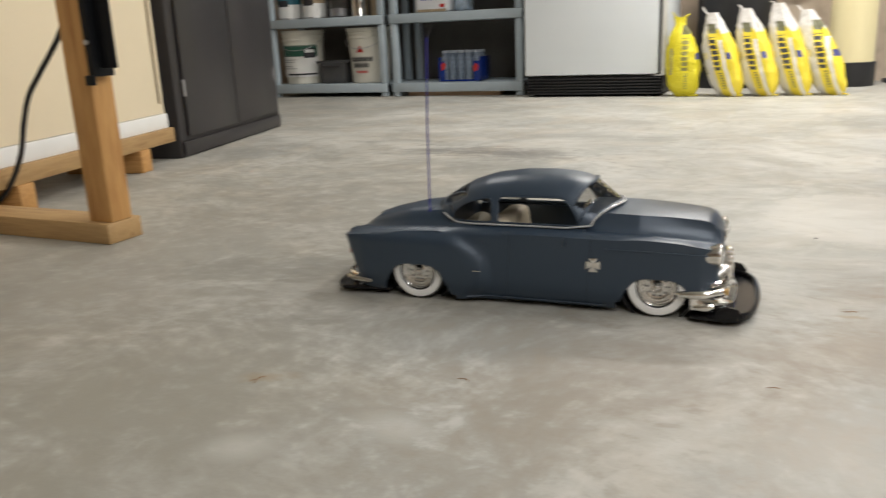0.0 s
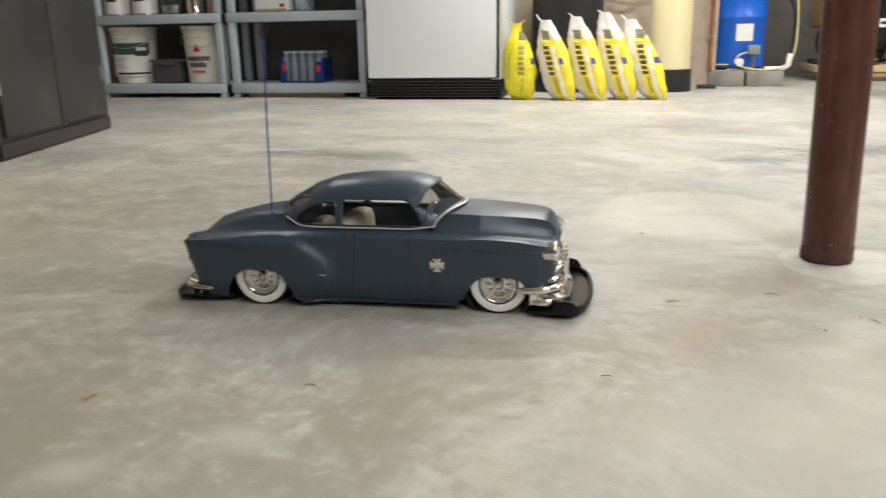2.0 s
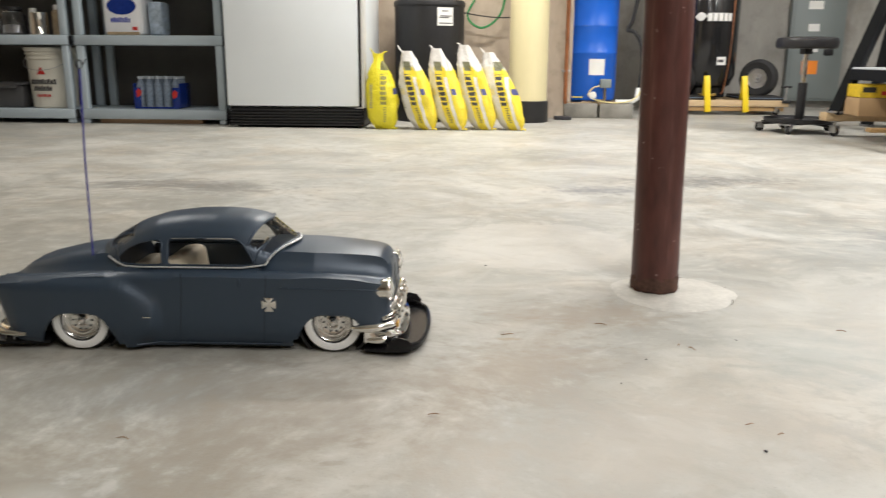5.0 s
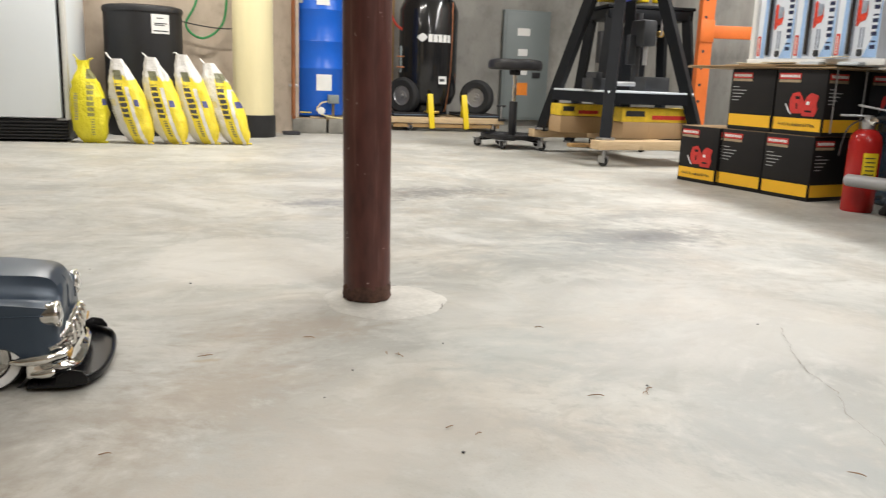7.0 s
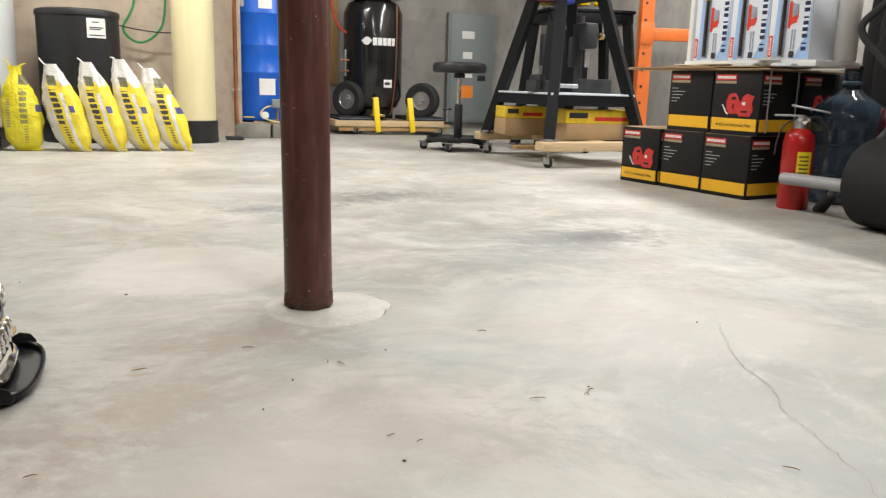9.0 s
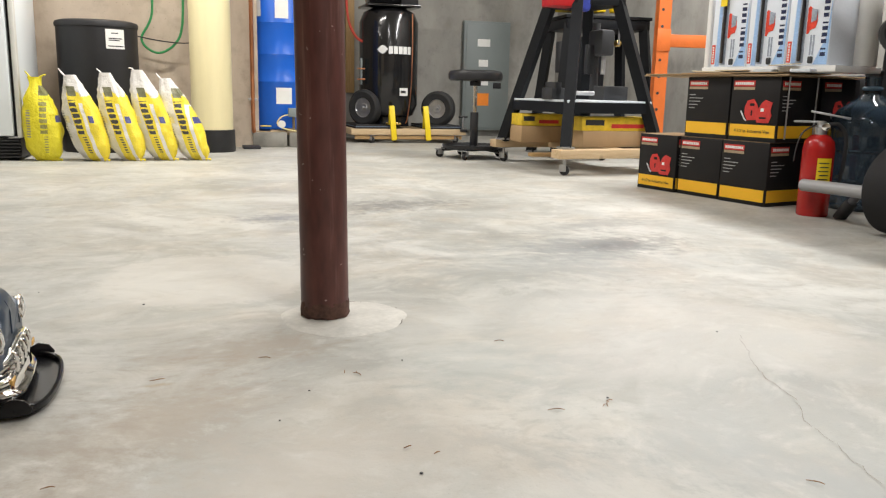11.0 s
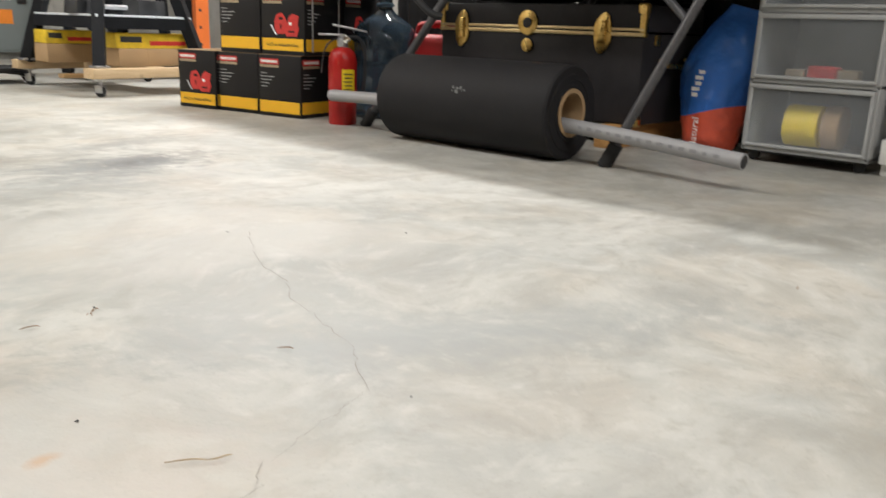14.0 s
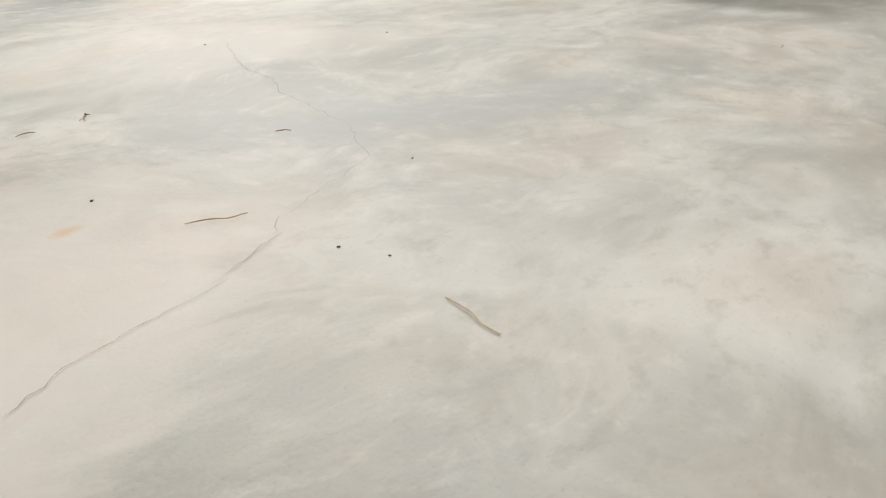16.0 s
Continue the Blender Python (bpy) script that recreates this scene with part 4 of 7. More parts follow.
part("black_hose", sweep(smooth_line([(0.325, 0.05, 0.18), (0.34, 0.05, 0.34), (0.325, 0.05, 0.5), (0.28, 0.08, 0.58), (0.24, 0.1, 0.6), (0.27, 0.08, 0.68), (0.3, 0.06, 0.9)]), 0.014, 8), RUBBER, pl)
tagged(part("floor_block", bar(0.11, 0.12, 0.02, 0.78, 5.58, 0, 0.004), INK), "dark flat block on the floor by the wall", "block")
hose = thing("garden_hose", 0.30, 5.70, 0, 0, "green hose and black cable looped along the wall", "hose")
part("green_hose", sweep(smooth_line([(-0.06, 0.0, 1.2), (-0.05, 0.0, 0.85), (-0.12, 0, 0.68), (-0.03, 0, 0.6), (0.08, 0, 0.66), (0.13, 0, 0.8), (0.14, 0, 1.2)]), 0.008, 8), GREEN_HOSE, hose)
part("black_cable", sweep(smooth_line([(-0.25, 0, 0.72), (-0.05, -0.01, 0.68), (0.12, -0.01, 0.665), (0.25, 0, 0.68)]), 0.004, 6), BLACK, hose)

# ---- black compressor on a timber dolly ----
cp = thing("air_compressor", 1.985, 6.52, 0.118, 0, "tall black upright air compressor on two rubber wheels", "compressor")
part("tank", lathe([(0, 0.045), (0.12, 0.05), (0.2, 0.09), (0.232, 0.17), (0.232, 0.80), (0.2, 0.875), (0.11, 0.92), (0, 0.93)], 56), GLOSS_BLACK, cp)
part("skirt", lathe([(0.16, 0.0), (0.165, 0.0), (0.165, 0.09), (0.16, 0.09)], 40), GLOSS_BLACK, cp)
part("deck", bar(0.42, 0.36, 0.02, -0.21, -0.18, 0.91, 0.006), GLOSS_BLACK, cp)
part("motor", cyl(0.11, 0.26, (-0.04, 0.02, 1.03), "x", b=0.012), GLOSS_BLACK, cp)
part("pump_head", box(0.14, 0.16, 0.2, (0.15, 0, 1.02), 0.015), BLACK, cp)
t = bmesh.new()
for i, w in enumerate((0.022, 0.024, 0.02, 0.02, 0.022)):
    curved_label(0.2335, 256 + i * 9.6, 256 + i * 9.6 + 8.0, 0.555, 0.612, t)
for i in range(9):
    a = i / 8
    curved_label(0.2335, 234 + i * 2.2, 236.4 + i * 2.2, 0.582 - 0.026 * math.sin(math.pi * a), 0.590 + 0.028 * math.sin(math.pi * a * 0.9), t)
part("white_emblem", t, PAPER, cp)
part("rating_label", curved_label(0.2335, 278, 296, 0.24, 0.30), PAPER, cp)
part("label_print", curved_label(0.2342, 280, 291, 0.26, 0.28), INK, cp)
part("copper_line", sweep(smooth_line([(0.135, -0.205, 0.86), (0.137, -0.208, 0.6), (0.13, -0.207, 0.3), (0.11, -0.19, 0.08), (0.10, -0.17, 0.03)]), 0.005, 8), COPPER, cp)
part("drain_valve", box(0.12, 0.03, 0.02, (0.0, -0.17, 0.022), 0.004), BRASS, cp)
for sx in (-0.205, 0.395):
    wh = part("wheel", lathe([(0.075, -0.035), (0.12, -0.042), (0.138, -0.03), (0.142, 0), (0.138, 0.03), (0.12, 0.042), (0.075, 0.035)], 40), RUBBER, cp, m=pose(sx - 0.005, -0.10, 0.143, 0, 90, 50 if sx > 0 else 42))
    part("rim", lathe([(0, -0.02), (0.03, -0.026), (0.035, -0.018), (0.07, -0.02), (0.076, -0.03), (0.076, 0.03), (0.035, 0.018), (0, 0.024)], 28), STEEL, wh)
    part("axle", cyl(0.01, 0.1, (0, 0, 0)), STEEL, wh)
part("side_plate", box(0.012, 0.05, 0.2, (-0.245, -0.1, 0.42), 0.003), GREY_PAINT, cp)
for z in (0.36, 0.44):
    part("copper_stub", cyl(0.006, 0.06, (-0.25, -0.13, z), "x"), COPPER, cp)
dl = thing("timber_dolly", 1.62, 6.2, 0, 0, "low timber dolly with casters, black mats and yellow braces", "dolly")
part("front_rail", bar(0.92, 0.05, 0.045, 0, 0, 0.062, 0.003), PALE["x"], dl)
part("rear_rail", bar(0.92, 0.05, 0.045, 0, 0.55, 0.062, 0.003), PALE["x"], dl)
part("lower_board", bar(0.86, 0.02, 0.03, 0.03, 0.012, 0.028, 0.002), OLD_PINE["x"], dl)
for px in (0.0, 0.43, 0.86):
    part("cross_rail", bar(0.06, 0.50, 0.045, px, 0.05, 0.062, 0.003), PALE["y"], dl)
for k, px in enumerate((0.04, 0.60)):
    part("mat", bar(0.29, 0.46, 0.012, px, 0.03, 0.107, 0.003), RUBBER, dl)
    part("mat_edge", bar(0.285, 0.44, 0.006, px, 0.032, 0.1195, 0.001), surf("blue_grey_mat", (0.12, 0.16, 0.22), 0.7), dl)
    part("upper_mat", bar(0.285, 0.45, 0.01, px, 0.032, 0.126, 0.003), RUBBER, dl)


def caster(x, y, top, parent, turn=0):
    c = part("caster", cyl(0.024, 0.02, (0, 0, 0.025), "x", 20, b=0.003), RUBBER, parent, m=pose(x, y, 0, 0, 0, turn))
    t = bmesh.new()
    bar(0.004, 0.04, 0.035, -0.016, -0.02, 0.02, 0.001, t)
    bar(0.004, 0.04, 0.035, 0.012, -0.02, 0.02, 0.001, t)
    bar(0.05, 0.055, 0.004, -0.025, -0.0275, top - 0.005, 0.001, t)
    cyl(0.008, top - 0.052, (0, 0, (top + 0.048) / 2), bm=t)
    part("fork", t, STEEL, c)
    return c


for px in (0.16, 0.84):
    for py in (0.02, 0.55):
        caster(px, py, 0.062, dl, 30)
for px, lean in ((0.335, -4), (0.612, -5)):
    part("yellow_brace", bar(0.042, 0.02, 0.265, -0.021, -0.02, 0.02, 0.003), YELLOW, dl, m=pose(px, -0.004, 0, -6, lean, 0))
    part("brace_strut", bar(0.038, 0.016, 0.16, -0.019, -0.008, 0.0, 0.003), YELLOW, dl, m=pose(px - 0.005, 0.09, 0.107, 20, lean, 0))
part("clamp_stem", cyl(0.008, 0.1, (0.90, 0.02, 0.155)), STEEL, dl)
part("clamp_knob", cyl(0.008, 0.075, (0.90, 0.02, 0.205), "x", b=0.003), BLACK, dl)
part("clamp_foot", box(0.06, 0.06, 0.02, (0.90, 0.02, 0.098), 0.004), BLACK, dl)

panel = thing("electrical_panel", 2.82, 7.1, 0.06, 0, "grey steel electrical panel with paper labels on the wall", "electrical panel")
part("can", bar(0.44, 0.055, 0.96, 0, 0, 0, 0.004), GREY_PAINT, panel)
part("door", bar(0.40, 0.008, 0.92, 0.02, -0.008, 0.02, 0.003), GREY_PAINT, panel)
for z, x, w, h, c in ((0.74, 0.125, 0.12, 0.065, PAPER), (0.565, 0.14, 0.09, 0.06, PAPER), (0.40, 0.125, 0.11, 0.06, PAPER), (0.22, 0.115, 0.13, 0.11, ORANGE_LABEL)):
    part("stuck_label", bar(w, 0.001, h, x, -0.0095, z), c, panel)
part("latch", bar(0.075, 0.012, 0.05, 0.285, -0.019, 0.375, 0.004), BLACK, panel)
tagged(part("wall_batten", bar(0.075, 0.02, 1.0, 1.76, 7.13, 0.37, 0.003), OLD_PINE["z"]), "ochre timber batten fixed upright on the wall", "batten")
tagged(part("air_hose", sweep(smooth_line([(1.66, 6.62, 1.25), (1.67, 6.58, 0.95), (1.72, 6.5, 0.80), (1.80, 6.45, 0.75)]), 0.010, 8), RED_HOSE), "red rubber air hose hanging beside the compressor", "hose")

# ---- left side: timber frame, cream panel, charcoal cabinet ----
TURN = 12.7
cab = thing("steel_cabinet", -1.772, 2.405, 0, TURN, "charcoal steel two-door storage cabinet", "cabinet")
part("carcass", bar(0.46, 0.975, 1.83, -0.462, 0, 0, 0.004), CABINET, cab)
for y0, nm in ((0.055, "a"), (0.492, "b")):
    d = part("door", bar(0.010, 0.428, 1.70, 0.001, y0, 0.075, 0.003), CABINET, cab)
    for z in (0.25, 0.95, 1.6):
        part("hinge", cyl(0.006, 0.06, (0.008, y0 + (0.0 if y0 < 0.2 else 0.428), z), seg=12), STEEL, d)
part("plinth_lip", bar(0.008, 0.95, 0.05, 0.001, 0.012, 0.008, 0.002), CABINET, cab)
part("door_handle", bar(0.03, 0.02, 0.12, 0.012, 0.45, 0.95, 0.005), STEEL, cab)

pan = thing("cream_panel", -1.772, 2.405, 0, TURN, "tall cream panel with a white foot strip on timber sleepers", "panel")
part("sheet", bar(0.05, 1.5, 1.5, -0.05, -1.59, 0.1745, 0.002), CREAM, pan)
part("white_strip", bar(0.056, 1.51, 0.050, -0.052, -1.59, 0.123, 0.003), PAPER, pan)
part("edge_bead", bar(0.004, 0.008, 1.44, 0.0012, -0.125, 0.21, 0.001), surf("panel_seam", (0.3, 0.24, 0.15), 0.6), pan)
part("sill_beam", bar(0.09, 1.53, 0.05, -0.075, -1.595, 0.073, 0.003), OLD_PINE["y"], pan)
for y0 in (-0.31, -0.90, -1.45):
    part("sleeper", bar(0.28, 0.062, 0.073, -0.26, y0, 0.0, 0.003), PINE["x"], pan)

tf = thing("timber_stand", -1.085, 1.335, 0, -2, "pine stud stand on a sill with a black steel rail", "timber stand")
part("sill", bar(0.82, 0.095, 0.045, -0.80, 0.0, 0, 0.003), OLD_PINE["x"], tf)
part("stud", bar(0.066, 0.058, 2.3, -0.050, 0.016, 0.045, 0.003), PINE["z"], tf, m=pose(0.003, 0, 0, 0, 0, 1))
part("stud", bar(0.066, 0.058, 2.3, -0.098, 0.016, 0.045, 0.003), PINE["z"], tf, m=pose(-0.385, 0, 0, 0, 0.5, 1))
rail = part("rail", bar(0.018, 0.052, 1.6, 0.021, 0.012, 0.352, 0.002), STAND_BLACK, tf, "black steel channel screwed to the stud")
part("rail_flange", bar(0.042, 0.006, 1.56, 0.039, 0.030, 0.368, 0.002), STAND_BLACK, rail)
part("rail_tab", bar(0.026, 0.006, 0.02, 0.017, 0.004, 0.335, 0.002), STAND_BLACK, rail)
for z in (0.42, 0.58):
    part("screw", cyl(0.005, 0.004, (0.029, 0.010, z), "y", 10), STEEL, rail)
tagged(part("power_cable", sweep(smooth_line([(-1.24, 1.48, 0.9), (-1.25, 1.49, 0.54), (-1.283, 1.5, 0.456), (-1.376, 1.5, 0.356), (-1.425, 1.5, 0.303), (-1.459, 1.5, 0.234), (-1.485, 1.5, 0.164), (-1.53, 1.5, 0.098), (-1.577, 1.5, 0.052), (-1.66, 1.52, 0.012)]), 0.0065, 8), RUBBER), "black rubber cable hanging from the stud", "cable")

# ---- stool ----
st = thing("shop_stool", 2.12, 4.87, 0, 20, "black round shop stool on casters with a chrome stem", "stool")
part("seat", lathe([(0, 0.468), (0.155, 0.468), (0.165, 0.478), (0.167, 0.505), (0.158, 0.525), (0.13, 0.532), (0, 0.534)], 44), surf("black_vinyl", (0.02, 0.02, 0.022), 0.4, bump=0.3), st)
part("seat_plate", box(0.05, 0.05, 0.03, (0, 0, 0.453), 0.004), BLACK, st)
part("chrome_stem", cyl(0.014, 0.2, (0, 0, 0.35)), CHROME, st)
part("sleeve", cyl(0.025, 0.24, (0, 0, 0.16), b=0.003), BLACK, st)
part("tray", lathe([(0, 0.055), (0.17, 0.055), (0.19, 0.06), (0.195, 0.082), (0.19, 0.082), (0.185, 0.066), (0, 0.064)], 40), BLACK, st)
for i in range(5):
    a = 2 * math.pi * i / 5
    part("leg", sweep([(0.02 * math.cos(a), 0.02 * math.sin(a), 0.066), (0.2 * math.cos(a), 0.2 * math.sin(a), 0.05)], 0.013, 8), BLACK, st)
    caster(0.21 * math.cos(a), 0.21 * math.sin(a), 0.056, st, 40 * i)

# ---- tool stands on a wheeled timber base ----
base = thing("wheeled_base", 2.20, 3.80, 0, 0, "pale pine base on casters carrying the tool stand", "dolly")
part("front_beam", bar(0.80, 0.09, 0.045, -0.03, -0.03, 0.085, 0.003), PALE["x"], base, m=pose(0, 0, 0, 0, 0, 4))
part("rear_beam", bar(0.80, 0.09, 0.045, -0.03, 0.79, 0.085, 0.003), PALE["x"], base, m=pose(0, 0, 0, 0, 0, 1))
part("side_beam", bar(0.09, 0.74, 0.045, 0.30, 0.062, 0.086, 0.003), PALE["y"], base)
part("lower_beam", bar(0.80, 0.06, 0.02, 0.0, 0.36, 0.064, 0.003), OLD_PINE["x"], base)
for x, y in ((0.02, 0.01), (0.68, 0.05), (0.02, 0.82), (0.68, 0.82)):
    caster(x, y, 0.085, base, 25)
GREY_TOP = surf("pale_shelf_laminate", (0.62, 0.66, 0.70), 0.45, var=0.05)


def tool_stand(x, y, z, turn, w0, d0, w1, d1, h, shelf_z, label, top):
    s = thing("tool_stand", x, y, z, turn, label, "tool stand", "black tool stands")
    for sx, sy in ((-1, -1), (1, -1), (-1, 1), (1, 1)):
        a, b = (sx * w0 / 2, sy * d0 / 2, 0), (sx * w1 / 2, sy * d1 / 2, h)
        t = bmesh.new()
        box(0.055, 0.055, 1, (0, 0, 0.5), 0.0, 2, t)
        for v in list(t.verts):
            v.co.z *= (Vector(b) - Vector(a)).length
        q = (Vector(b) - Vector(a)).to_track_quat("Z", "Y").to_matrix().to_4x4()
        lg = part("leg", t, STAND_BLACK, s, m=Matrix.Translation(a) @ q)
        part("foot_pad", box(0.07, 0.07, 0.012, (a[0], a[1], 0.006), 0.003), STEEL, s)
        k = shelf_z / h
        px, py = a[0] + (b[0] - a[0]) * k, a[1] + (b[1] - a[1]) * k
        for dz in (-0.012, 0.012):
            part("bolt", cyl(0.006, 0.07, (px, py, shelf_z - 0.03 + dz), "y", 10), CHROME, s)
    k = shelf_z / h
    w, d = w0 + (w1 - w0) * k, d0 + (d1 - d0) * k
    t = bmesh.new()
    bar(w, 0.006, 0.055, -w / 2, -d / 2 - 0.03, shelf_z - 0.058, 0, t)
    bar(w, 0.006, 0.055, -w / 2, d / 2 + 0.024, shelf_z - 0.058, 0, t)
    bar(0.006, d, 0.055, -w / 2 - 0.03, -d / 2, shelf_z - 0.058, 0, t)
    bar(0.006, d, 0.055, w / 2 + 0.024, -d / 2, shelf_z - 0.058, 0, t)
    part("shelf_frame", t, STAND_BLACK, s)
    part("shelf_top", box(w + 0.05, d + 0.05, 0.014, (0, 0, shelf_z), 0.003), GREY_TOP, s)
    part("top_frame", box(w1 + 0.06, d1 + 0.06, 0.06, (0, 0, h), 0.004), STAND_BLACK, s)
    part("top_board", box(w1 + 0.08, d1 + 0.08, 0.02, (0, 0, h + 0.042), 0.004), top, s)
    return s


tool_stand(2.49, 4.22, 0.131, 3, 0.55, 0.74, 0.24, 0.30, 0.76, 0.235, "black splayed-leg tool stand with a pale laminate shelf", GREY_TOP)
tool_stand(3.02, 5.05, 0.0, -6, 0.66, 0.5, 0.5, 0.36, 0.84, 0.12, "second black tool stand standing behind", STAND_BLACK)
rb = thing("red_bin", 2.29, 4.10, 0.845, 4, "small open red plastic bin hung on the tool stand", "bin")
t = bar(0.15, 0.12, 0.085, -0.075, -0.06, 0, 0.008)
part("tub", t, RED_PLASTIC, rb)
part("blue_rag", box(0.08, 0.09, 0.14, (0.11, -0.03, 0.05), 0.02, 3), surf("blue_cloth", (0.03, 0.05, 0.33), 0.7, var=0.4, scale=30, bump=0.6), rb)
yb = thing("yellow_tool_case", 2.82, 4.95, 0.915, 0, "yellow plastic tool case on the rear stand", "tool case")
part("case", box(0.34, 0.16, 0.07, (0, 0, 0.035), 0.01), YELLOW, yb)
part("knob", cyl(0.035, 0.05, (0.26, -0.02, 0.03), b=0.008), YELLOW, yb)
vb = thing("vise_blocks", 2.49, 4.18, 0.374, 8, "grey cast iron machine vise on the stand's shelf", "vise")
IRON = surf("grey_cast_iron", (0.048, 0.049, 0.052), 0.5, 0.4, var=0.2)
part("base_block", box(0.14, 0.1, 0.06, (-0.2, -0.06, 0.03), 0.005), IRON, vb)
part("jaw", box(0.04, 0.1, 0.09, (-0.23, -0.06, 0.045), 0.005), IRON, vb)
part("screw", cyl(0.012, 0.18, (-0.06, -0.06, 0.035), "x"), STEEL, vb)
part("end_block", box(0.16, 0.1, 0.075, (0.16, -0.04, 0.038), 0.005), IRON, vb)
part("column", cyl(0.022, 0.42, (0.16, 0.12, 0.21)), IRON, vb)
part("quill", cyl(0.013, 0.12, (0.16, 0.04, 0.20)), STEEL, vb)
part("feed_rack", box(0.05, 0.03, 0.16, (0.10, 0.09, 0.22), 0.004), IRON, vb)
part("drill_head", box(0.09, 0.13, 0.14, (0.16, 0.07, 0.31), 0.015), IRON, vb)
part("knob", cyl(0.018, 0.03, (0.24, 0.03, 0.31), "x", 14, b=0.004), BRASS, vb)
part("handle", cyl(0.006, 0.12, (0.225, 0.0, 0.36)), STEEL, vb)
YELLOW_PRINT = surf("yellow_printed_card", (0.72, 0.5, 0.03), 0.55, var=0.25, scale=30)


def carton(x, y, z, sx, sy, sz, turn, material, label, stripes=True):
    c = thing("carton", x, y, z, turn, label, "carton", "cartons under the tool stand")
    part("card", box(sx, sy, sz, (0, 0, sz / 2), 0.003), material, c)
    if stripes:
        part("red_print", bar(sx * 0.45, 0.001, sz * 0.3, -sx * 0.1, -sy / 2 - 0.0012, sz * 0.2), BOX_RED, c)
        part("grey_print", bar(sx * 0.25, 0.001, sz * 0.4, -sx * 0.45, -sy / 2 - 0.0012, sz * 0.4), IRON, c)
    else:
        for k in (-0.17, 0.17):
            part("seam", bar(0.004, 0.001, sz, k * sx, -sy / 2 - 0.0012, 0), CARD, c)
    return c


carton(2.60, 4.03, 0.132, 0.46, 0.2, 0.085, 2, CARD, "plain brown carton on the wheeled base", False)
carton(2.58, 4.03, 0.218, 0.44, 0.2, 0.07, 2, YELLOW_PRINT, "yellow and grey printed carton on the brown one")
carton(2.34, 4.42, 0.132, 0.26, 0.2, 0.09, -4, CARD, "plain brown carton at the back of the base", False)
carton(2.34, 4.42, 0.224, 0.26, 0.19, 0.065, -4, YELLOW_PRINT, "small yellow printed carton")

mc = thing("drill_press", 2.86, 4.98, 0.135, -6, "dark bench drill press on the rear stand's shelf", "drill press")
part("base", box(0.30, 0.22, 0.03, (0, 0, 0.015), 0.005), STAND_BLACK, mc)
part("column", cyl(0.035, 0.6, (0.02, 0.04, 0.33)), STAND_BLACK, mc)
part("housing", box(0.22, 0.18, 0.42, (0.06, 0.03, 0.42), 0.02, 3), STAND_BLACK, mc)
part("motor", cyl(0.06, 0.2, (-0.08, 0.02, 0.5), b=0.01), IRON, mc)

# ---- orange rack ----
rk = thing("pallet_rack", 3.19, 4.58, 0, -12, "orange steel pallet rack frame with punched upright", "rack")
t = bmesh.new()
bar(0.078, 0.004, 2.2, 0, 0, 0, 0, t)
bar(0.004, 0.06, 2.2, 0, 0.004, 0, 0, t)
bar(0.004, 0.06, 2.2, 0.074, 0.004, 0, 0, t)
part("upright", t, ORANGE, rk)
for i in range(14):
    part("slot", cyl(0.009, 0.002, (0.025, -0.0012, 0.12 + i * 0.1), "y", 12), INK, rk)
part("cross_beam", bar(0.42, 0.04, 0.075, 0.079, 0.004, 0.70, 0.003), ORANGE, rk)
part("beam_plate", bar(0.085, 0.006, 0.13, -0.003, -0.0075, 0.675, 0.002), ORANGE, rk)

# ---- vise cartons, tray of blister packs ----


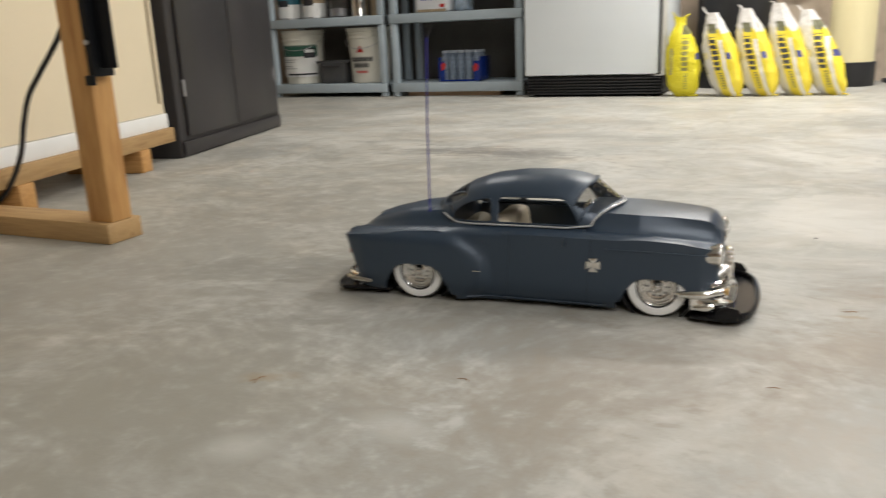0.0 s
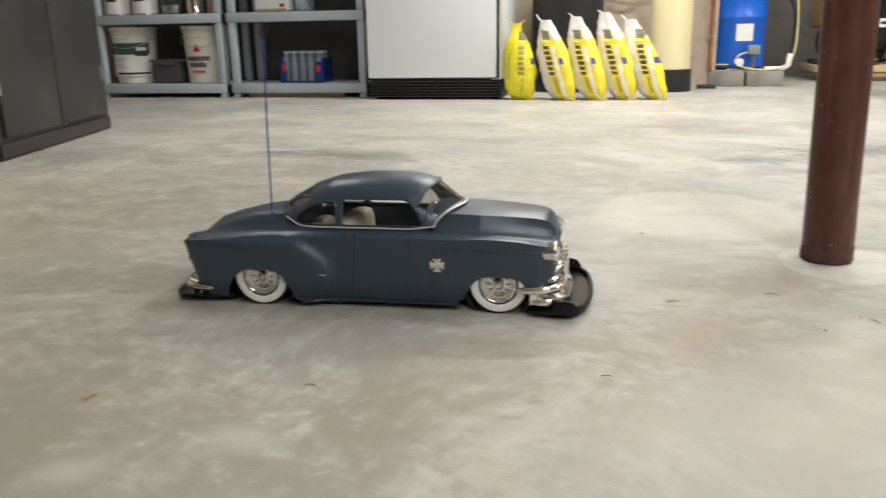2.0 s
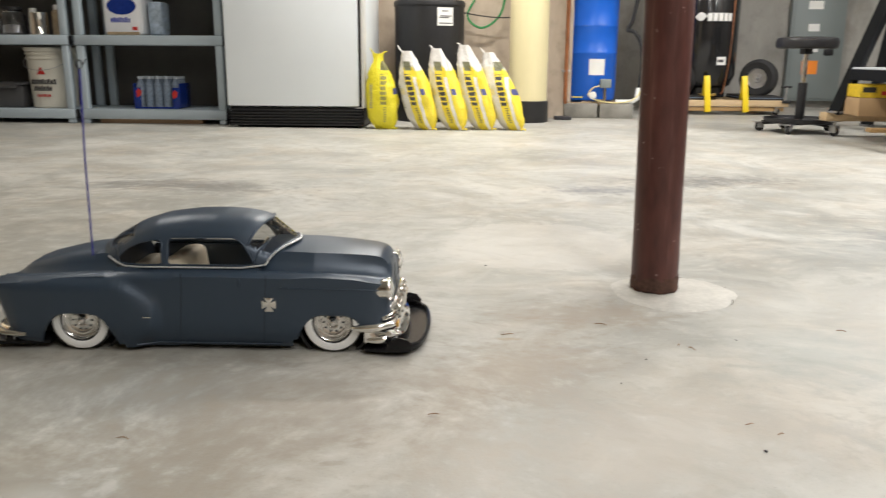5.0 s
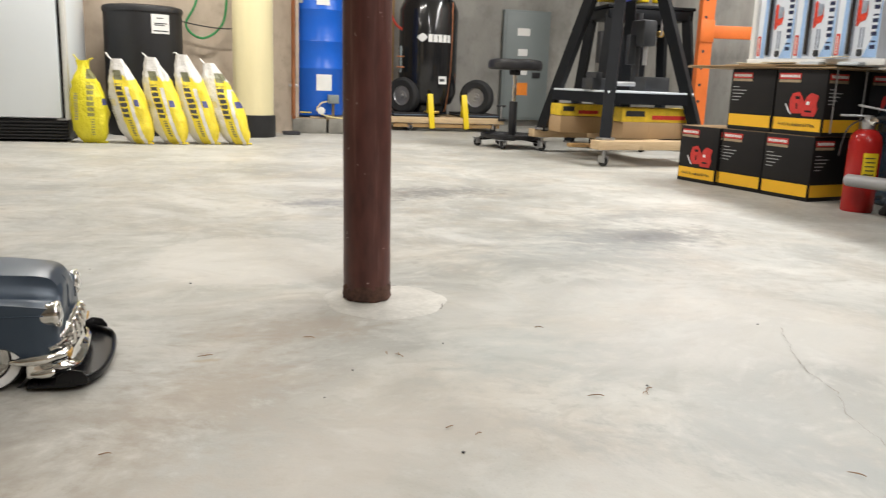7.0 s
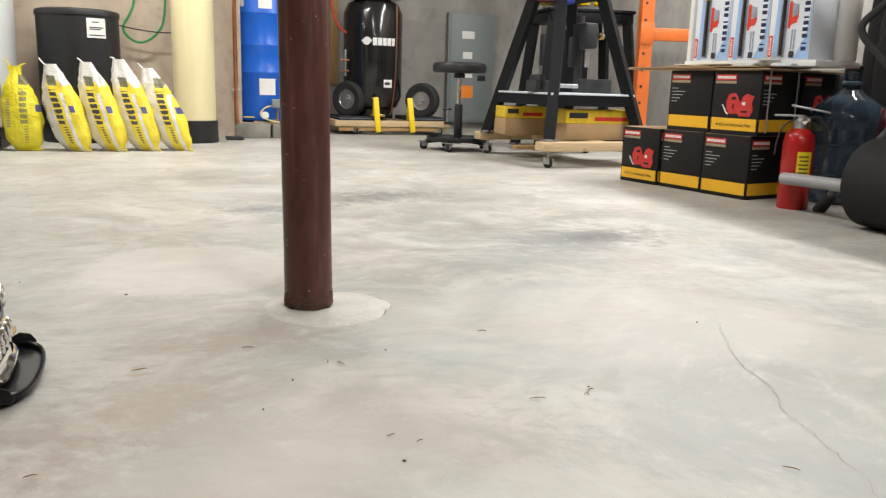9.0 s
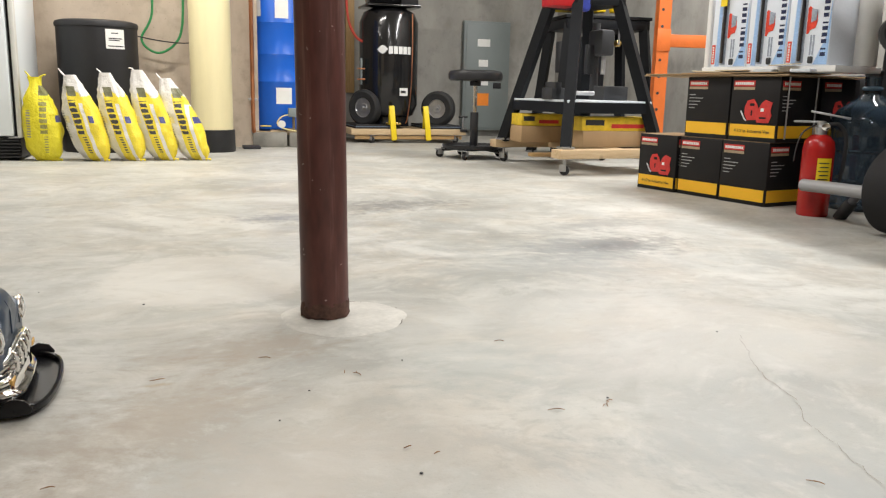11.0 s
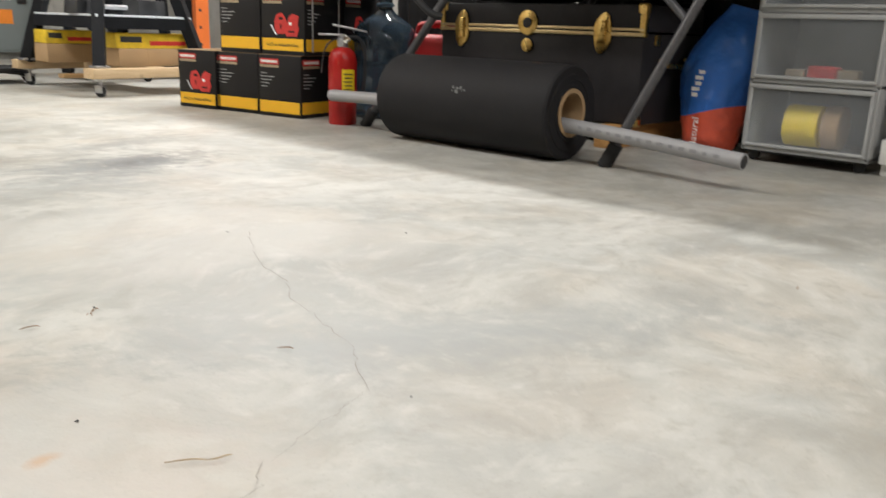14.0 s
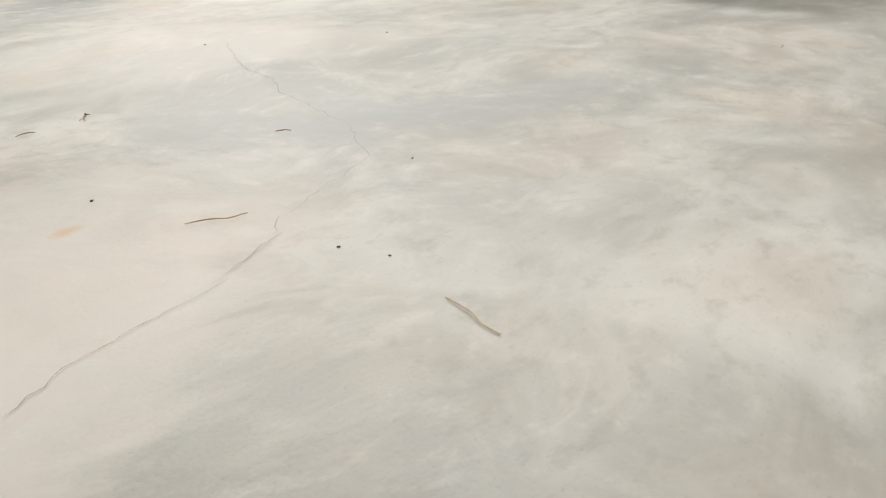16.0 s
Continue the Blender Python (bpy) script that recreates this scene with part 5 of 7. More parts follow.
def vise_box(m, kind, side="text"):
    w, d, h = 0.222, 0.225, 0.240
    ob = thing("vise_carton", 0, 0, 0, 0, "black printed carton with an amber band and red logo panel", "carton", "stacked vise cartons")
    ob.matrix_basis = m
    part("card", box(w, d, h, (0, d / 2, h / 2), 0.003), BOX_BLACK, ob)
    part("top_card", box(w - 0.006, d - 0.006, 0.002, (0, d / 2, h + 0.0006)), CARD, ob)

    def face(parent_turn, span, picture):
        mm = parent_turn
        part("amber_band", bar(span * 0.94, 0.0012, 0.046, -span * 0.47, -0.0018, 0.016), BOX_YELLOW, ob, m=mm)
        part("logo_panel", bar(span * 0.44, 0.0012, 0.022, -span * 0.45, -0.0018, h - 0.036), BOX_RED, ob, m=mm)
        t = bmesh.new()
        for i in range(9):
            bar(span * 0.034, 0.001, 0.010, -span * 0.42 + i * span * 0.044, -0.0032, h - 0.030, 0, t)
        part("logo_lettering", t, PAPER, ob, m=mm)
        part("tan_strip", bar(span * 0.44, 0.0012, 0.010, -span * 0.45, -0.0018, h - 0.048), TAN, ob, m=mm)
        if picture:
            t = bmesh.new()
            q = Matrix.Translation((0.016, -0.0008, 0.112)) @ Matrix.Rotation(radians(90), 4, "X") @ Matrix.Scale(1.22, 4)
            slab([(-0.045, -0.012), (-0.034, -0.028), (0.0, -0.026), (0.004, -0.034), (0.046, -0.034), (0.056, -0.012), (0.050, 0.004), (0.056, 0.028), (0.030, 0.036), (0.016, 0.026), (0.006, 0.008), (-0.002, 0.024), (-0.014, 0.038), (-0.038, 0.032), (-0.046, 0.012)], 0.0012, t, 0, q)
            part("red_picture", t, BOX_RED, ob, m=mm)
            for px_, pz_, pw_, ph_ in ((-0.016, 0.132, 0.020, 0.010), (0.030, 0.085, 0.030, 0.007), (-0.010, 0.096, 0.006, 0.020)):
                part("picture_shade", bar(pw_, 0.0008, ph_, px_, -0.0030, pz_), BOX_BLACK, ob, m=mm)
            part("picture_mark", bar(0.014, 0.0008, 0.012, 0.034, -0.0030, 0.112), PAPER, ob, m=mm)
            t = sweep([(-0.058, -0.0015, 0.112), (-0.040, -0.0015, 0.084), (-0.030, -0.0015, 0.076)], 0.0030, 6)
            part("handle_picture", t, STEEL, ob, m=mm)
            tx = lettering("4-1/2 in. Industrial Vise", 0.0175, 0.0002)
            bmesh.ops.translate(tx, vec=(0.0, -0.0034, 0.037), verts=tx.verts)
            part("lettering", tx, INK, ob, m=mm)
        else:
            t = bmesh.new()
            for i in range(5):
                bar(span * (0.14 + 0.06 * ((i * 3) % 4)), 0.001, 0.003, -span * 0.43, -0.0028, h - 0.072 - i * 0.013, 0, t)
            part("fine_print", t, GREY_INK, ob, m=mm)

    face(Matrix.Identity(4), w, kind == "picture")
    face(Matrix.Translation((w / 2, d / 2, 0)) @ Matrix.Rotation(radians(90), 4, "Z"), d, side == "picture")
    return ob


BOXES = Matrix.Translation((2.345, 3.325, 0)) @ Matrix.Rotation(radians(-90 + 11.5), 4, "Z")
for x, z, kind in ((0.115, 0, "picture"), (0.347, 0, "text"), (0.578, 0, "text"), (0.365, 0.243, "text"), (0.60, 0.243, "picture")):
    vise_box(BOXES @ Matrix.Translation((x, 0.004 * math.sin(x * 40), z)), kind)
for z in (0, 0.243):
    vise_box(BOXES @ Matrix.Translation((0.60 - 0.02 * (z == 0), 0.236, z)), "text", "picture")
sheet = part("plywood_sheet", bar(0.73, 0.46, 0.006, 0.02, -0.02, 0.4865, 0.001), PLY, None, "", BOXES)
tagged(sheet, "thin weathered plywood sheet lying on the cartons", "sheet")

for x0, w0, y0, z0 in ((0.04, 0.46, -0.032, 0.4930), (0.24, 0.47, -0.026, 0.4965)):
    leaf = part("card_sheet", bar(w0, 0.3, 0.003, x0, y0, z0, 0.001), CARD, None, "", BOXES)
    tagged(leaf, "flat brown cardboard sheet lying on the cartons", "cardboard", "cardboard on the cartons")
for y0 in (0.03, 0.19):
    wire = part("steel_wire", sweep([(0.722, y0, 0.256), (0.722, y0, 0.4865)], 0.003, 8), STEEL, None, "", BOXES)
    tagged(wire, "thin grey steel wire hanging beside the cartons", "wire", "thin steel wires")

tray = thing("display_tray", 0, 0, 0, 0, "white display tray holding a row of blister packs", "tray")
tray.matrix_basis = BOXES @ pose(0.305, 0.02, 0.5000)
part("base", bar(0.60, 0.26, 0.022, 0, 0, 0, 0.003), WHITE_PAINT, tray)
CREAM = surf("cream_card", (0.68, 0.6, 0.44), 0.7)
for k, (x0, w0) in enumerate(((-0.02, 0.17), (0.10, 0.14), (0.36, 0.10))):
    part("torn_card", box(w0, 0.05, 0.004, (x0 + w0 / 2, -0.012, 0.003 + 0.005 * k), 0.0015), CREAM, tray, m=pose(0, 0, 0, 5 * (k - 1), 2 - 2 * k, 3 - 2 * k))
for x0 in (0.29, 0.45):
    part("grey_flap", box(0.085, 0.04, 0.012, (x0 + 0.04, -0.022, 0.004), 0.005), GREY_TOP, tray)
part("side_post", bar(0.022, 0.03, 0.50, -0.002, 0.01, 0.022, 0.004), WHITE_PAINT, tray)
part("back", bar(0.51, 0.01, 0.5, 0.005, 0.200, 0.022), WHITE_PAINT, tray)
part("white_tube", cyl(0.044, 0.47, (0.566, 0.200, 0.258), seg=40, b=0.004), WHITE_PAINT, tray)
PACK_WHITE = surf("white_blue_card", (0.80, 0.85, 0.93), 0.3, var=0.06, scale=8)
SKY_PRINT = surf("sky_blue_print", (0.36, 0.54, 0.86), 0.3, var=0.25, scale=9)
GREY_PRINT = surf("cool_grey_print", (0.34, 0.38, 0.46), 0.4, var=0.35, scale=40)
NAVY = surf("navy_print", (0.012, 0.02, 0.07), 0.5)
BRISTLE = surf("dark_bristle", (0.035, 0.028, 0.024), 0.6, var=0.5, scale=60, bump=0.8)
SCARLET = surf("scarlet_print", (0.72, 0.06, 0.03), 0.4, var=0.25, scale=40)
FLAT_ON = Matrix.Rotation(radians(90), 4, "X")
for i in range(3):
    x0 = 0.028 + i * 0.177
    pk = thing("blister_pack", 0, 0, 0, 0, "pale blue blister pack with a dark brush and red picture", "blister pack", "row of blister packs")
    pk.matrix_basis = BOXES @ pose(0.305 + x0, 0.035, 0.5222)
    part("card", bar(0.173, 0.15, 0.295, 0, 0, 0, 0.004), PACK_WHITE, pk)
    part("blue_panel", slab([(0.024, 0.004), (0.044, 0.004), (0.052, 0.15), (0.046, 0.291), (0.030, 0.291)], 0.0008), SKY_PRINT, pk, m=Matrix.Translation((0, -0.0004, 0)) @ FLAT_ON)
    part("blue_corner", slab([(0.116, 0.004), (0.170, 0.004), (0.170, 0.24), (0.160, 0.10)], 0.0008), SKY_PRINT, pk, m=Matrix.Translation((0, -0.0004, 0)) @ FLAT_ON)
    part("brush_well", bar(0.030, 0.0012, 0.28, 0.044, -0.0014, 0.010), GREY_PRINT, pk)
    part("brush", sweep([(0.058, -0.004, 0.016), (0.060, -0.007, 0.08), (0.060, -0.007, 0.17)], 0.011, 10, flat=0.6), BRISTLE, pk)
    part("brush_grip", sweep([(0.060, -0.006, 0.17), (0.061, -0.006, 0.29)], 0.0085, 10, flat=0.7), BLACK, pk)
    part("red_picture", slab([(0.078, 0.112), (0.086, 0.110), (0.092, 0.124), (0.112, 0.130), (0.118, 0.150), (0.116, 0.182), (0.084, 0.206), (0.078, 0.200)], 0.0008), SCARLET, pk, m=Matrix.Translation((0, -0.0012, 0)) @ FLAT_ON)
    part("glass_picture", slab([(0.094, 0.150), (0.114, 0.156), (0.117, 0.192), (0.092, 0.198)], 0.0008), GREY_PRINT, pk, m=Matrix.Translation((0, -0.0021, 0)) @ FLAT_ON)
    for bx, bz, bw, bh in ((0.096, 0.036, 0.007, 0.07), (0.107, 0.036, 0.007, 0.07)):
        part("tool_picture", bar(bw, 0.0008, bh, bx, -0.0014, bz), GREY_PRINT, pk)
    part("dark_foot", box(0.020, 0.006, 0.024, (0.105, -0.003, 0.020), 0.004), IRON, pk)
    part("red_tag", bar(0.016, 0.0008, 0.075, 0.005, -0.0014, 0.012), SCARLET, pk)
    t = bmesh.new()
    for k in range(7):
        bar(0.007, 0.0006, 0.0065, 0.0095, -0.0022, 0.018 + k * 0.0092, 0, t)
    part("tag_print", t, PAPER, pk)
    t = bmesh.new()
    for k in range(11):
        bar(0.021, 0.0008, 0.0135 if k % 4 != 1 else 0.006, 0.140, -0.0014, 0.032 + k * 0.0222, 0, t)
    part("name_print", t, NAVY, pk)
    if i == 0:
        part("yellow_sticker", bar(0.032, 0.001, 0.055, 0.044, -0.016, 0.232), YELLOW, pk)

# ---- fire extinguisher, jug, fuel can ----
ex = thing("fire_extinguisher", 2.525, 2.455, 0, -35, "red fire extinguisher with a silver valve and yellow label", "extinguisher")
part("cylinder", lathe([(0, 0), (0.050, 0), (0.053, 0.006), (0.053, 0.235), (0.048, 0.262), (0.033, 0.28), (0.02, 0.285), (0, 0.286)], 40), RED, ex)
part("label", curved_label(0.0538, 262, 318, 0.12, 0.205), YELLOW, ex)
t = bmesh.new()
for i in range(5):
    curved_label(0.0544, 268 + (i % 2) * 4, 306, 0.13 + i * 0.014, 0.134 + i * 0.014, t)
part("label_print", t, INK, ex)
part("valve", lathe([(0.0, 0.28), (0.02, 0.28), (0.022, 0.31), (0.015, 0.318), (0.015, 0.33), (0, 0.332)], 20), STEEL, ex)
part("upper_lever", box(0.13, 0.018, 0.008, (-0.035, 0, 0.352), 0.003), STEEL, ex, m=pose(0, 0, 0, 0, 10, 0))
part("lower_lever", box(0.10, 0.018, 0.008, (-0.04, 0, 0.328), 0.003), STEEL, ex)
part("gauge", cyl(0.014, 0.012, (0.012, -0.022, 0.312), "y", b=0.002), CHROME, ex)
part("hose", sweep(smooth_line([(0.015, 0.0, 0.318), (0.055, 0.0, 0.32), (0.082, 0.0, 0.28), (0.084, 0.0, 0.2), (0.076, 0.0, 0.12)]), 0.007, 8), RUBBER, ex)
part("strap", sweep(smooth_line([(-0.02, -0.01, 0.318), (-0.06, -0.02, 0.29), (-0.075, -0.02, 0.24), (-0.08, -0.02, 0.19)]), 0.006, 6, flat=0.5), BLACK, ex)

jug = thing("water_jug", 2.85, 2.57, 0, 0, "large dark translucent blue water jug", "jug")
part("shell", lathe([(0, 0), (0.12, 0), (0.134, 0.012), (0.134, 0.1), (0.129, 0.11), (0.134, 0.12), (0.134, 0.21), (0.129, 0.22), (0.134, 0.23), (0.134, 0.32), (0.11, 0.37), (0.05, 0.41), (0.03, 0.43), (0.028, 0.475), (0.031, 0.48), (0.031, 0.495), (0, 0.495)], 48), surf("smoky_blue_plastic", (0.055, 0.085, 0.12), 0.06, var=0.1, bump=0.0, trans=0.45, ior=1.3, coat=0.6), jug)
part("cap", cyl(0.033, 0.022, (0, 0, 0.503), b=0.004), BLACK, jug)
part("neck_ring", lathe([(0.030, 0.44), (0.036, 0.444), (0.036, 0.452), (0.030, 0.456)], 32), surf("pale_blue_ring", (0.10, 0.17, 0.24), 0.2), jug)
for zr in (0.11, 0.22):
    part("rib", lathe([(0.133, zr - 0.006), (0.1375, zr), (0.133, zr + 0.006)], 48), bpy.data.materials["smoky_blue_plastic"], jug)
gas = thing("fuel_can", 3.0, 2.40, 0.0, -75, "red plastic fuel can with a spout", "fuel can")
part("tank", box(0.26, 0.17, 0.34, (0, 0, 0.17), 0.035, 3), RED_PLASTIC, gas)
part("grip", sweep(smooth_line([(-0.10, 0, 0.33), (-0.09, 0, 0.37), (0.0, 0, 0.38), (0.06, 0, 0.36), (0.07, 0, 0.33)]), 0.016, 10), RED_PLASTIC, gas)
part("cap", cyl(0.026, 0.04, (0.09, 0, 0.355), b=0.004), BRASS, gas)

# ---- rubber roll on a pipe ----
ROLL = surf("black_sheet_roll", (0.019, 0.0185, 0.020), 0.65, var=0.2, scale=8, bump=0.15, spec=0.25)
roll = thing("sheet_roll", 2.49, 1.745, 0.140, 0, "thick black rubber sheet roll on a cardboard core", "roll")
spin = Matrix.Rotation(radians(1.5), 4, "Z") @ Matrix.Rotation(radians(90), 4, "X")
part("winding", lathe([(0.071, -0.335), (0.132, -0.335), (0.138, -0.329), (0.139, 0.0), (0.138, 0.329), (0.132, 0.335), (0.112, 0.334), (0.111, 0.337), (0.095, 0.337), (0.094, 0.335), (0.082, 0.335), (0.081, 0.337), (0.071, 0.337), (0.071, -0.335)], 64), ROLL, roll, m=spin)
part("core", lathe([(0.058, -0.338), (0.0705, -0.338), (0.0705, 0.34), (0.058, 0.34), (0.058, -0.338)], 48), CARD, roll, m=spin)
t = bmesh.new()
rng = random.Random(8)
for k in range(9):
    a, z = rng.gauss(158, 3.0), rng.gauss(0.0, 0.013)
    curved_label(0.1396, a, a + rng.uniform(1.5, 5), z, z + rng.uniform(0.003, 0.012), t)
part("grey_scuff", t, surf("chalk_scuff", (0.16, 0.16, 0.16), 0.8), roll, m=spin)
cn = thing("conduit_pipe", 0, 0, 0, 0, "grey plastic conduit pipe run through the roll's core", "pipe")
CONDUIT = surf("grey_conduit", (0.34, 0.34, 0.35), 0.4, var=0.12, scale=18, stretch=(1, 0.2, 1))
run = smooth_line([(2.450, 2.430, 0.112), (2.474, 2.080, 0.116), (2.478, 1.410, 0.106), (2.440, 0.862, 0.076)], 10)
part("tube", sweep(run, 0.021, 24), CONDUIT, cn)
part("bore", sweep([run[-1] + (run[-1] - run[-2]).normalized() * d for d in (-0.02, 0.0006)], 0.0165, 20), INK, cn)
STAMP = surf("grey_stamp", (0.27, 0.27, 0.28), 0.5)
for i in range(14):
    p = run[21] + (run[29] - run[21]) * (i / 14)
    part("stamped_print", box(0.001, 0.011 + 0.004 * ((i * 7) % 3), 0.009, (p.x - 0.0208, p.y, p.z + 0.004), 0.0), STAMP, cn)

# ---- trunk ----
TRUNK_SKIN = surf("black_vulcanised_board", (0.026, 0.024, 0.026), 0.55, var=0.2, scale=20, bump=0.2, spec=0.3)
tr = thing("footlocker", 2.90, 1.42, 0.05, 0, "black footlocker with brass trim, latches and corners", "footlocker")
part("body", bar(0.42, 0.88, 0.294, 0, 0, 0.026, 0.006), TRUNK_SKIN, tr)
part("lid", bar(0.42, 0.88, 0.085, 0, 0, 0.326, 0.008), TRUNK_SKIN, tr)
PALE_BRASS = surf("pale_brass", (0.66, 0.52, 0.28), 0.38, 0.7, var=0.15, scale=30)
part("seam_trim", bar(0.008, 0.885, 0.013, -0.008, -0.003, 0.310, 0.002), PALE_BRASS, tr)
part("lid_trim", bar(0.007, 0.885, 0.010, -0.007, -0.003, 0.327, 0.002), PALE_BRASS, tr)
for y in (0.77, 0.15):
    lt = part("latch", slab([(0.034 * math.cos(a), 0.066 * math.sin(a) - 0.006 * math.cos(3 * a)) for a in (2 * math.pi * i / 20 for i in range(20))], 0.006, b=0.0015), BRASS, tr, m=Matrix.Translation((-0.003, y, 0.318)) @ Matrix.Rotation(radians(-90), 4, "Y") @ Matrix.Rotation(radians(90), 4, "Z"))
    part("hasp", box(0.030, 0.075, 0.010, (0, -0.005, 0.010), 0.004), BRASS, lt)
lk = part("lock", slab([(0.042 * math.cos(a), 0.044 * math.sin(a)) for a in (2 * math.pi * i / 20 for i in range(20))], 0.006, b=0.0015), BRASS, tr, m=Matrix.Translation((-0.003, 0.46, 0.345)) @ Matrix.Rotation(radians(-90), 4, "Y") @ Matrix.Rotation(radians(90), 4, "Z"))
part("keyhole", cyl(0.018, 0.008, (0, 0, 0.008), b=0.002), INK, lk)
part("lower_plate", slab([(0.024 * math.cos(a), 0.024 * math.sin(a)) for a in (2 * math.pi * i / 18 for i in range(18))], 0.006, b=0.0015), BRASS, tr, m=Matrix.Translation((-0.003, 0.46, 0.268)) @ Matrix.Rotation(radians(-90), 4, "Y"))
for y in (0.0, 0.88):
    for z in (0.026, 0.41):
        part("corner_cap", box(0.035, 0.035, 0.035, (0.012, y + (0.012 if y < 0.1 else -0.012), z + (0.012 if z < 0.1 else -0.012)), 0.009, 3), BRASS, tr)
    part("edge_strip", bar(0.022, 0.022, 0.10, -0.006, y - (0.006 if y < 0.1 else 0.016), 0.308, 0.003), BRASS, tr)
part("side_catch", box(0.030, 0.010, 0.034, (0.085, -0.004, 0.300), 0.004), BRASS, tr)
part("side_handle", sweep(smooth_line([(0.12, -0.004, 0.24), (0.13, -0.03, 0.22), (0.28, -0.03, 0.22), (0.29, -0.004, 0.24)]), 0.009, 8), BRASS, tr)
for y in (1.46, 2.2):
    tagged(part("timber_sleeper", bar(0.5, 0.07, 0.0745, 2.83, y, 0, 0.003), PINE["x"]), "pine sleeper under the trunk", "timber", "sleepers under the trunk")
tarp = bmesh.new()
bmesh.ops.create_grid(tarp, x_segments=22, y_segments=36, size=0.5)
for v in tarp.verts:
    x, y = v.co.x, v.co.y
    v.co = Vector((3.11 + 0.40 * x, 1.84 + 0.80 * y, 0.482 + 0.13 * max(0, 1 - 3.2 * (x * x + (y + 0.1) ** 2)) + 0.05 * noise.noise(Vector((x * 5, y * 6, 2))) * (1 - 1.6 * max(abs(x), abs(y)))))
    v.co.z = max(v.co.z, 0.4665)
tagged(part("black_tarp", tarp, surf("black_tarp", (0.020, 0.019, 0.021), 0.6, var=0.2, bump=0.5, fine=60, spec=0.3)), "crumpled black tarp lying on the trunk", "tarp")
bpy.data.objects["black_tarp"].modifiers.new("thick", "SOLIDIFY").thickness = 0.004

# added black backdrops that keep the wall behind trunk, table and jug dark
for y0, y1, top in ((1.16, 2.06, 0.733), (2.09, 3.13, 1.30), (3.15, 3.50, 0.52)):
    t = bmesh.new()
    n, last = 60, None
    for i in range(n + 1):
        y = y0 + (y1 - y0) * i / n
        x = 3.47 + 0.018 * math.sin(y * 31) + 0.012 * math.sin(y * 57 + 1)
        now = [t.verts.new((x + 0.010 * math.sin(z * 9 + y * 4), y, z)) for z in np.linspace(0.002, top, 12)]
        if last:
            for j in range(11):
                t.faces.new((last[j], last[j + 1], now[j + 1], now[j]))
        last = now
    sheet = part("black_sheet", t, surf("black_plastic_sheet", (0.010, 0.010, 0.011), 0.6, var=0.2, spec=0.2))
    tagged(sheet, "added black backdrop sheet that darkens the gap behind trunk and table", "sheet", "dark sheets")
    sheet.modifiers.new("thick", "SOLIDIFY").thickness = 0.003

# ---- folding table over the clutter ----
TUBE = surf("worn_grey_tube", (0.10, 0.10, 0.105), 0.4, 0.5, var=0.3, scale=20)
tb = thing("folding_table", 0, 0, 0, 0, "folding table with grey tube legs and rubber feet", "table")
part("top", bar(1.17, 1.54, 0.020, 2.45, 0.90, 0.782, 0.005), OLD_PINE["y"], tb)
# lining coloured dark to hold the shade under the table top
part("underside", bar(1.10, 1.47, 0.006, 2.49, 0.935, 0.777), surf("dark_board", (0.05, 0.038, 0.028), 0.7, var=0.2), tb)
rim_line = [(2.54, 0.98, 0.762), (2.54, 2.14, 0.762), (2.57, 2.23, 0.762), (2.66, 2.26, 0.762), (3.40, 2.26, 0.762)]
part("frame_tube", sweep(smooth_line(rim_line, 6), 0.018, 10), STAND_BLACK, tb, "black steel tube frame under the table top")
LEGS = (((2.56, 2.36, 0.012), (2.60, 2.05, 0.42), (2.63, 1.77, 0.776)), ((2.50, 1.28, 0.012), (2.60, 1.10, 0.46), (2.65, 0.97, 0.776)),
        ((3.40, 2.30, 0.012), (3.40, 1.98, 0.42), (3.40, 1.81, 0.776)), ((3.40, 1.28, 0.012), (3.40, 1.10, 0.46), (3.40, 0.98, 0.776)))
for p in LEGS:
    lg = part("leg", sweep(p, 0.014, 10), TUBE, tb)
    part("rubber_foot", sweep([Vector(p[0]) - Vector((0, -0.006, 0.012)), Vector(p[0]).lerp(Vector(p[1]), 0.12)], 0.021, 12), RUBBER, lg)
part("brace", sweep([(2.62, 1.55, 0.776), (2.595, 1.12, 0.40)], 0.012, 10), TUBE, tb)
part("strap", sweep(smooth_line([(2.55, 2.05, 0.762), (2.47, 2.14, 0.66), (2.44, 2.16, 0.60), (2.47, 2.10, 0.52), (2.5, 2.0, 0.42), (2.53, 1.96, 0.40)]), 0.012, 8), RUBBER, tb)
part("inner_strap", sweep(smooth_line([(2.62, 1.98, 0.776), (2.63, 1.90, 0.58), (2.66, 1.78, 0.51), (2.68, 1.7, 0.55), (2.68, 1.60, 0.776)]), 0.010, 8), RUBBER, tb)

# ---- feed sack, drawer cart, white frame ----
m, nt, ns, ln, bsdf = nodes_of("blue_and_orange_sack")
tc = ns.new("ShaderNodeTexCoord").outputs["Object"]
xyz = ns.new("ShaderNodeSeparateXYZ")
ln.new(tc, xyz.inputs[0])
wave = calc(ns, ln, "ADD", xyz.outputs[2], calc(ns, ln, "MULTIPLY", calc(ns, ln, "SINE", calc(ns, ln, "MULTIPLY", xyz.outputs[1], 11.0)), 0.028))
colr = mix(ns, ln, calc(ns, ln, "GREATER_THAN", wave, 0.130), (0.86, 0.13, 0.06), (0.04, 0.19, 0.66))
colr = mix(ns, ln, calc(ns, ln, "MULTIPLY", noise_at(ns, ln, tc, 40.0), 0.25), colr, (0.05, 0.06, 0.12))
ln.new(colr, bsdf.inputs["Base Color"])
bsdf.inputs["Roughness"].default_value = 0.35
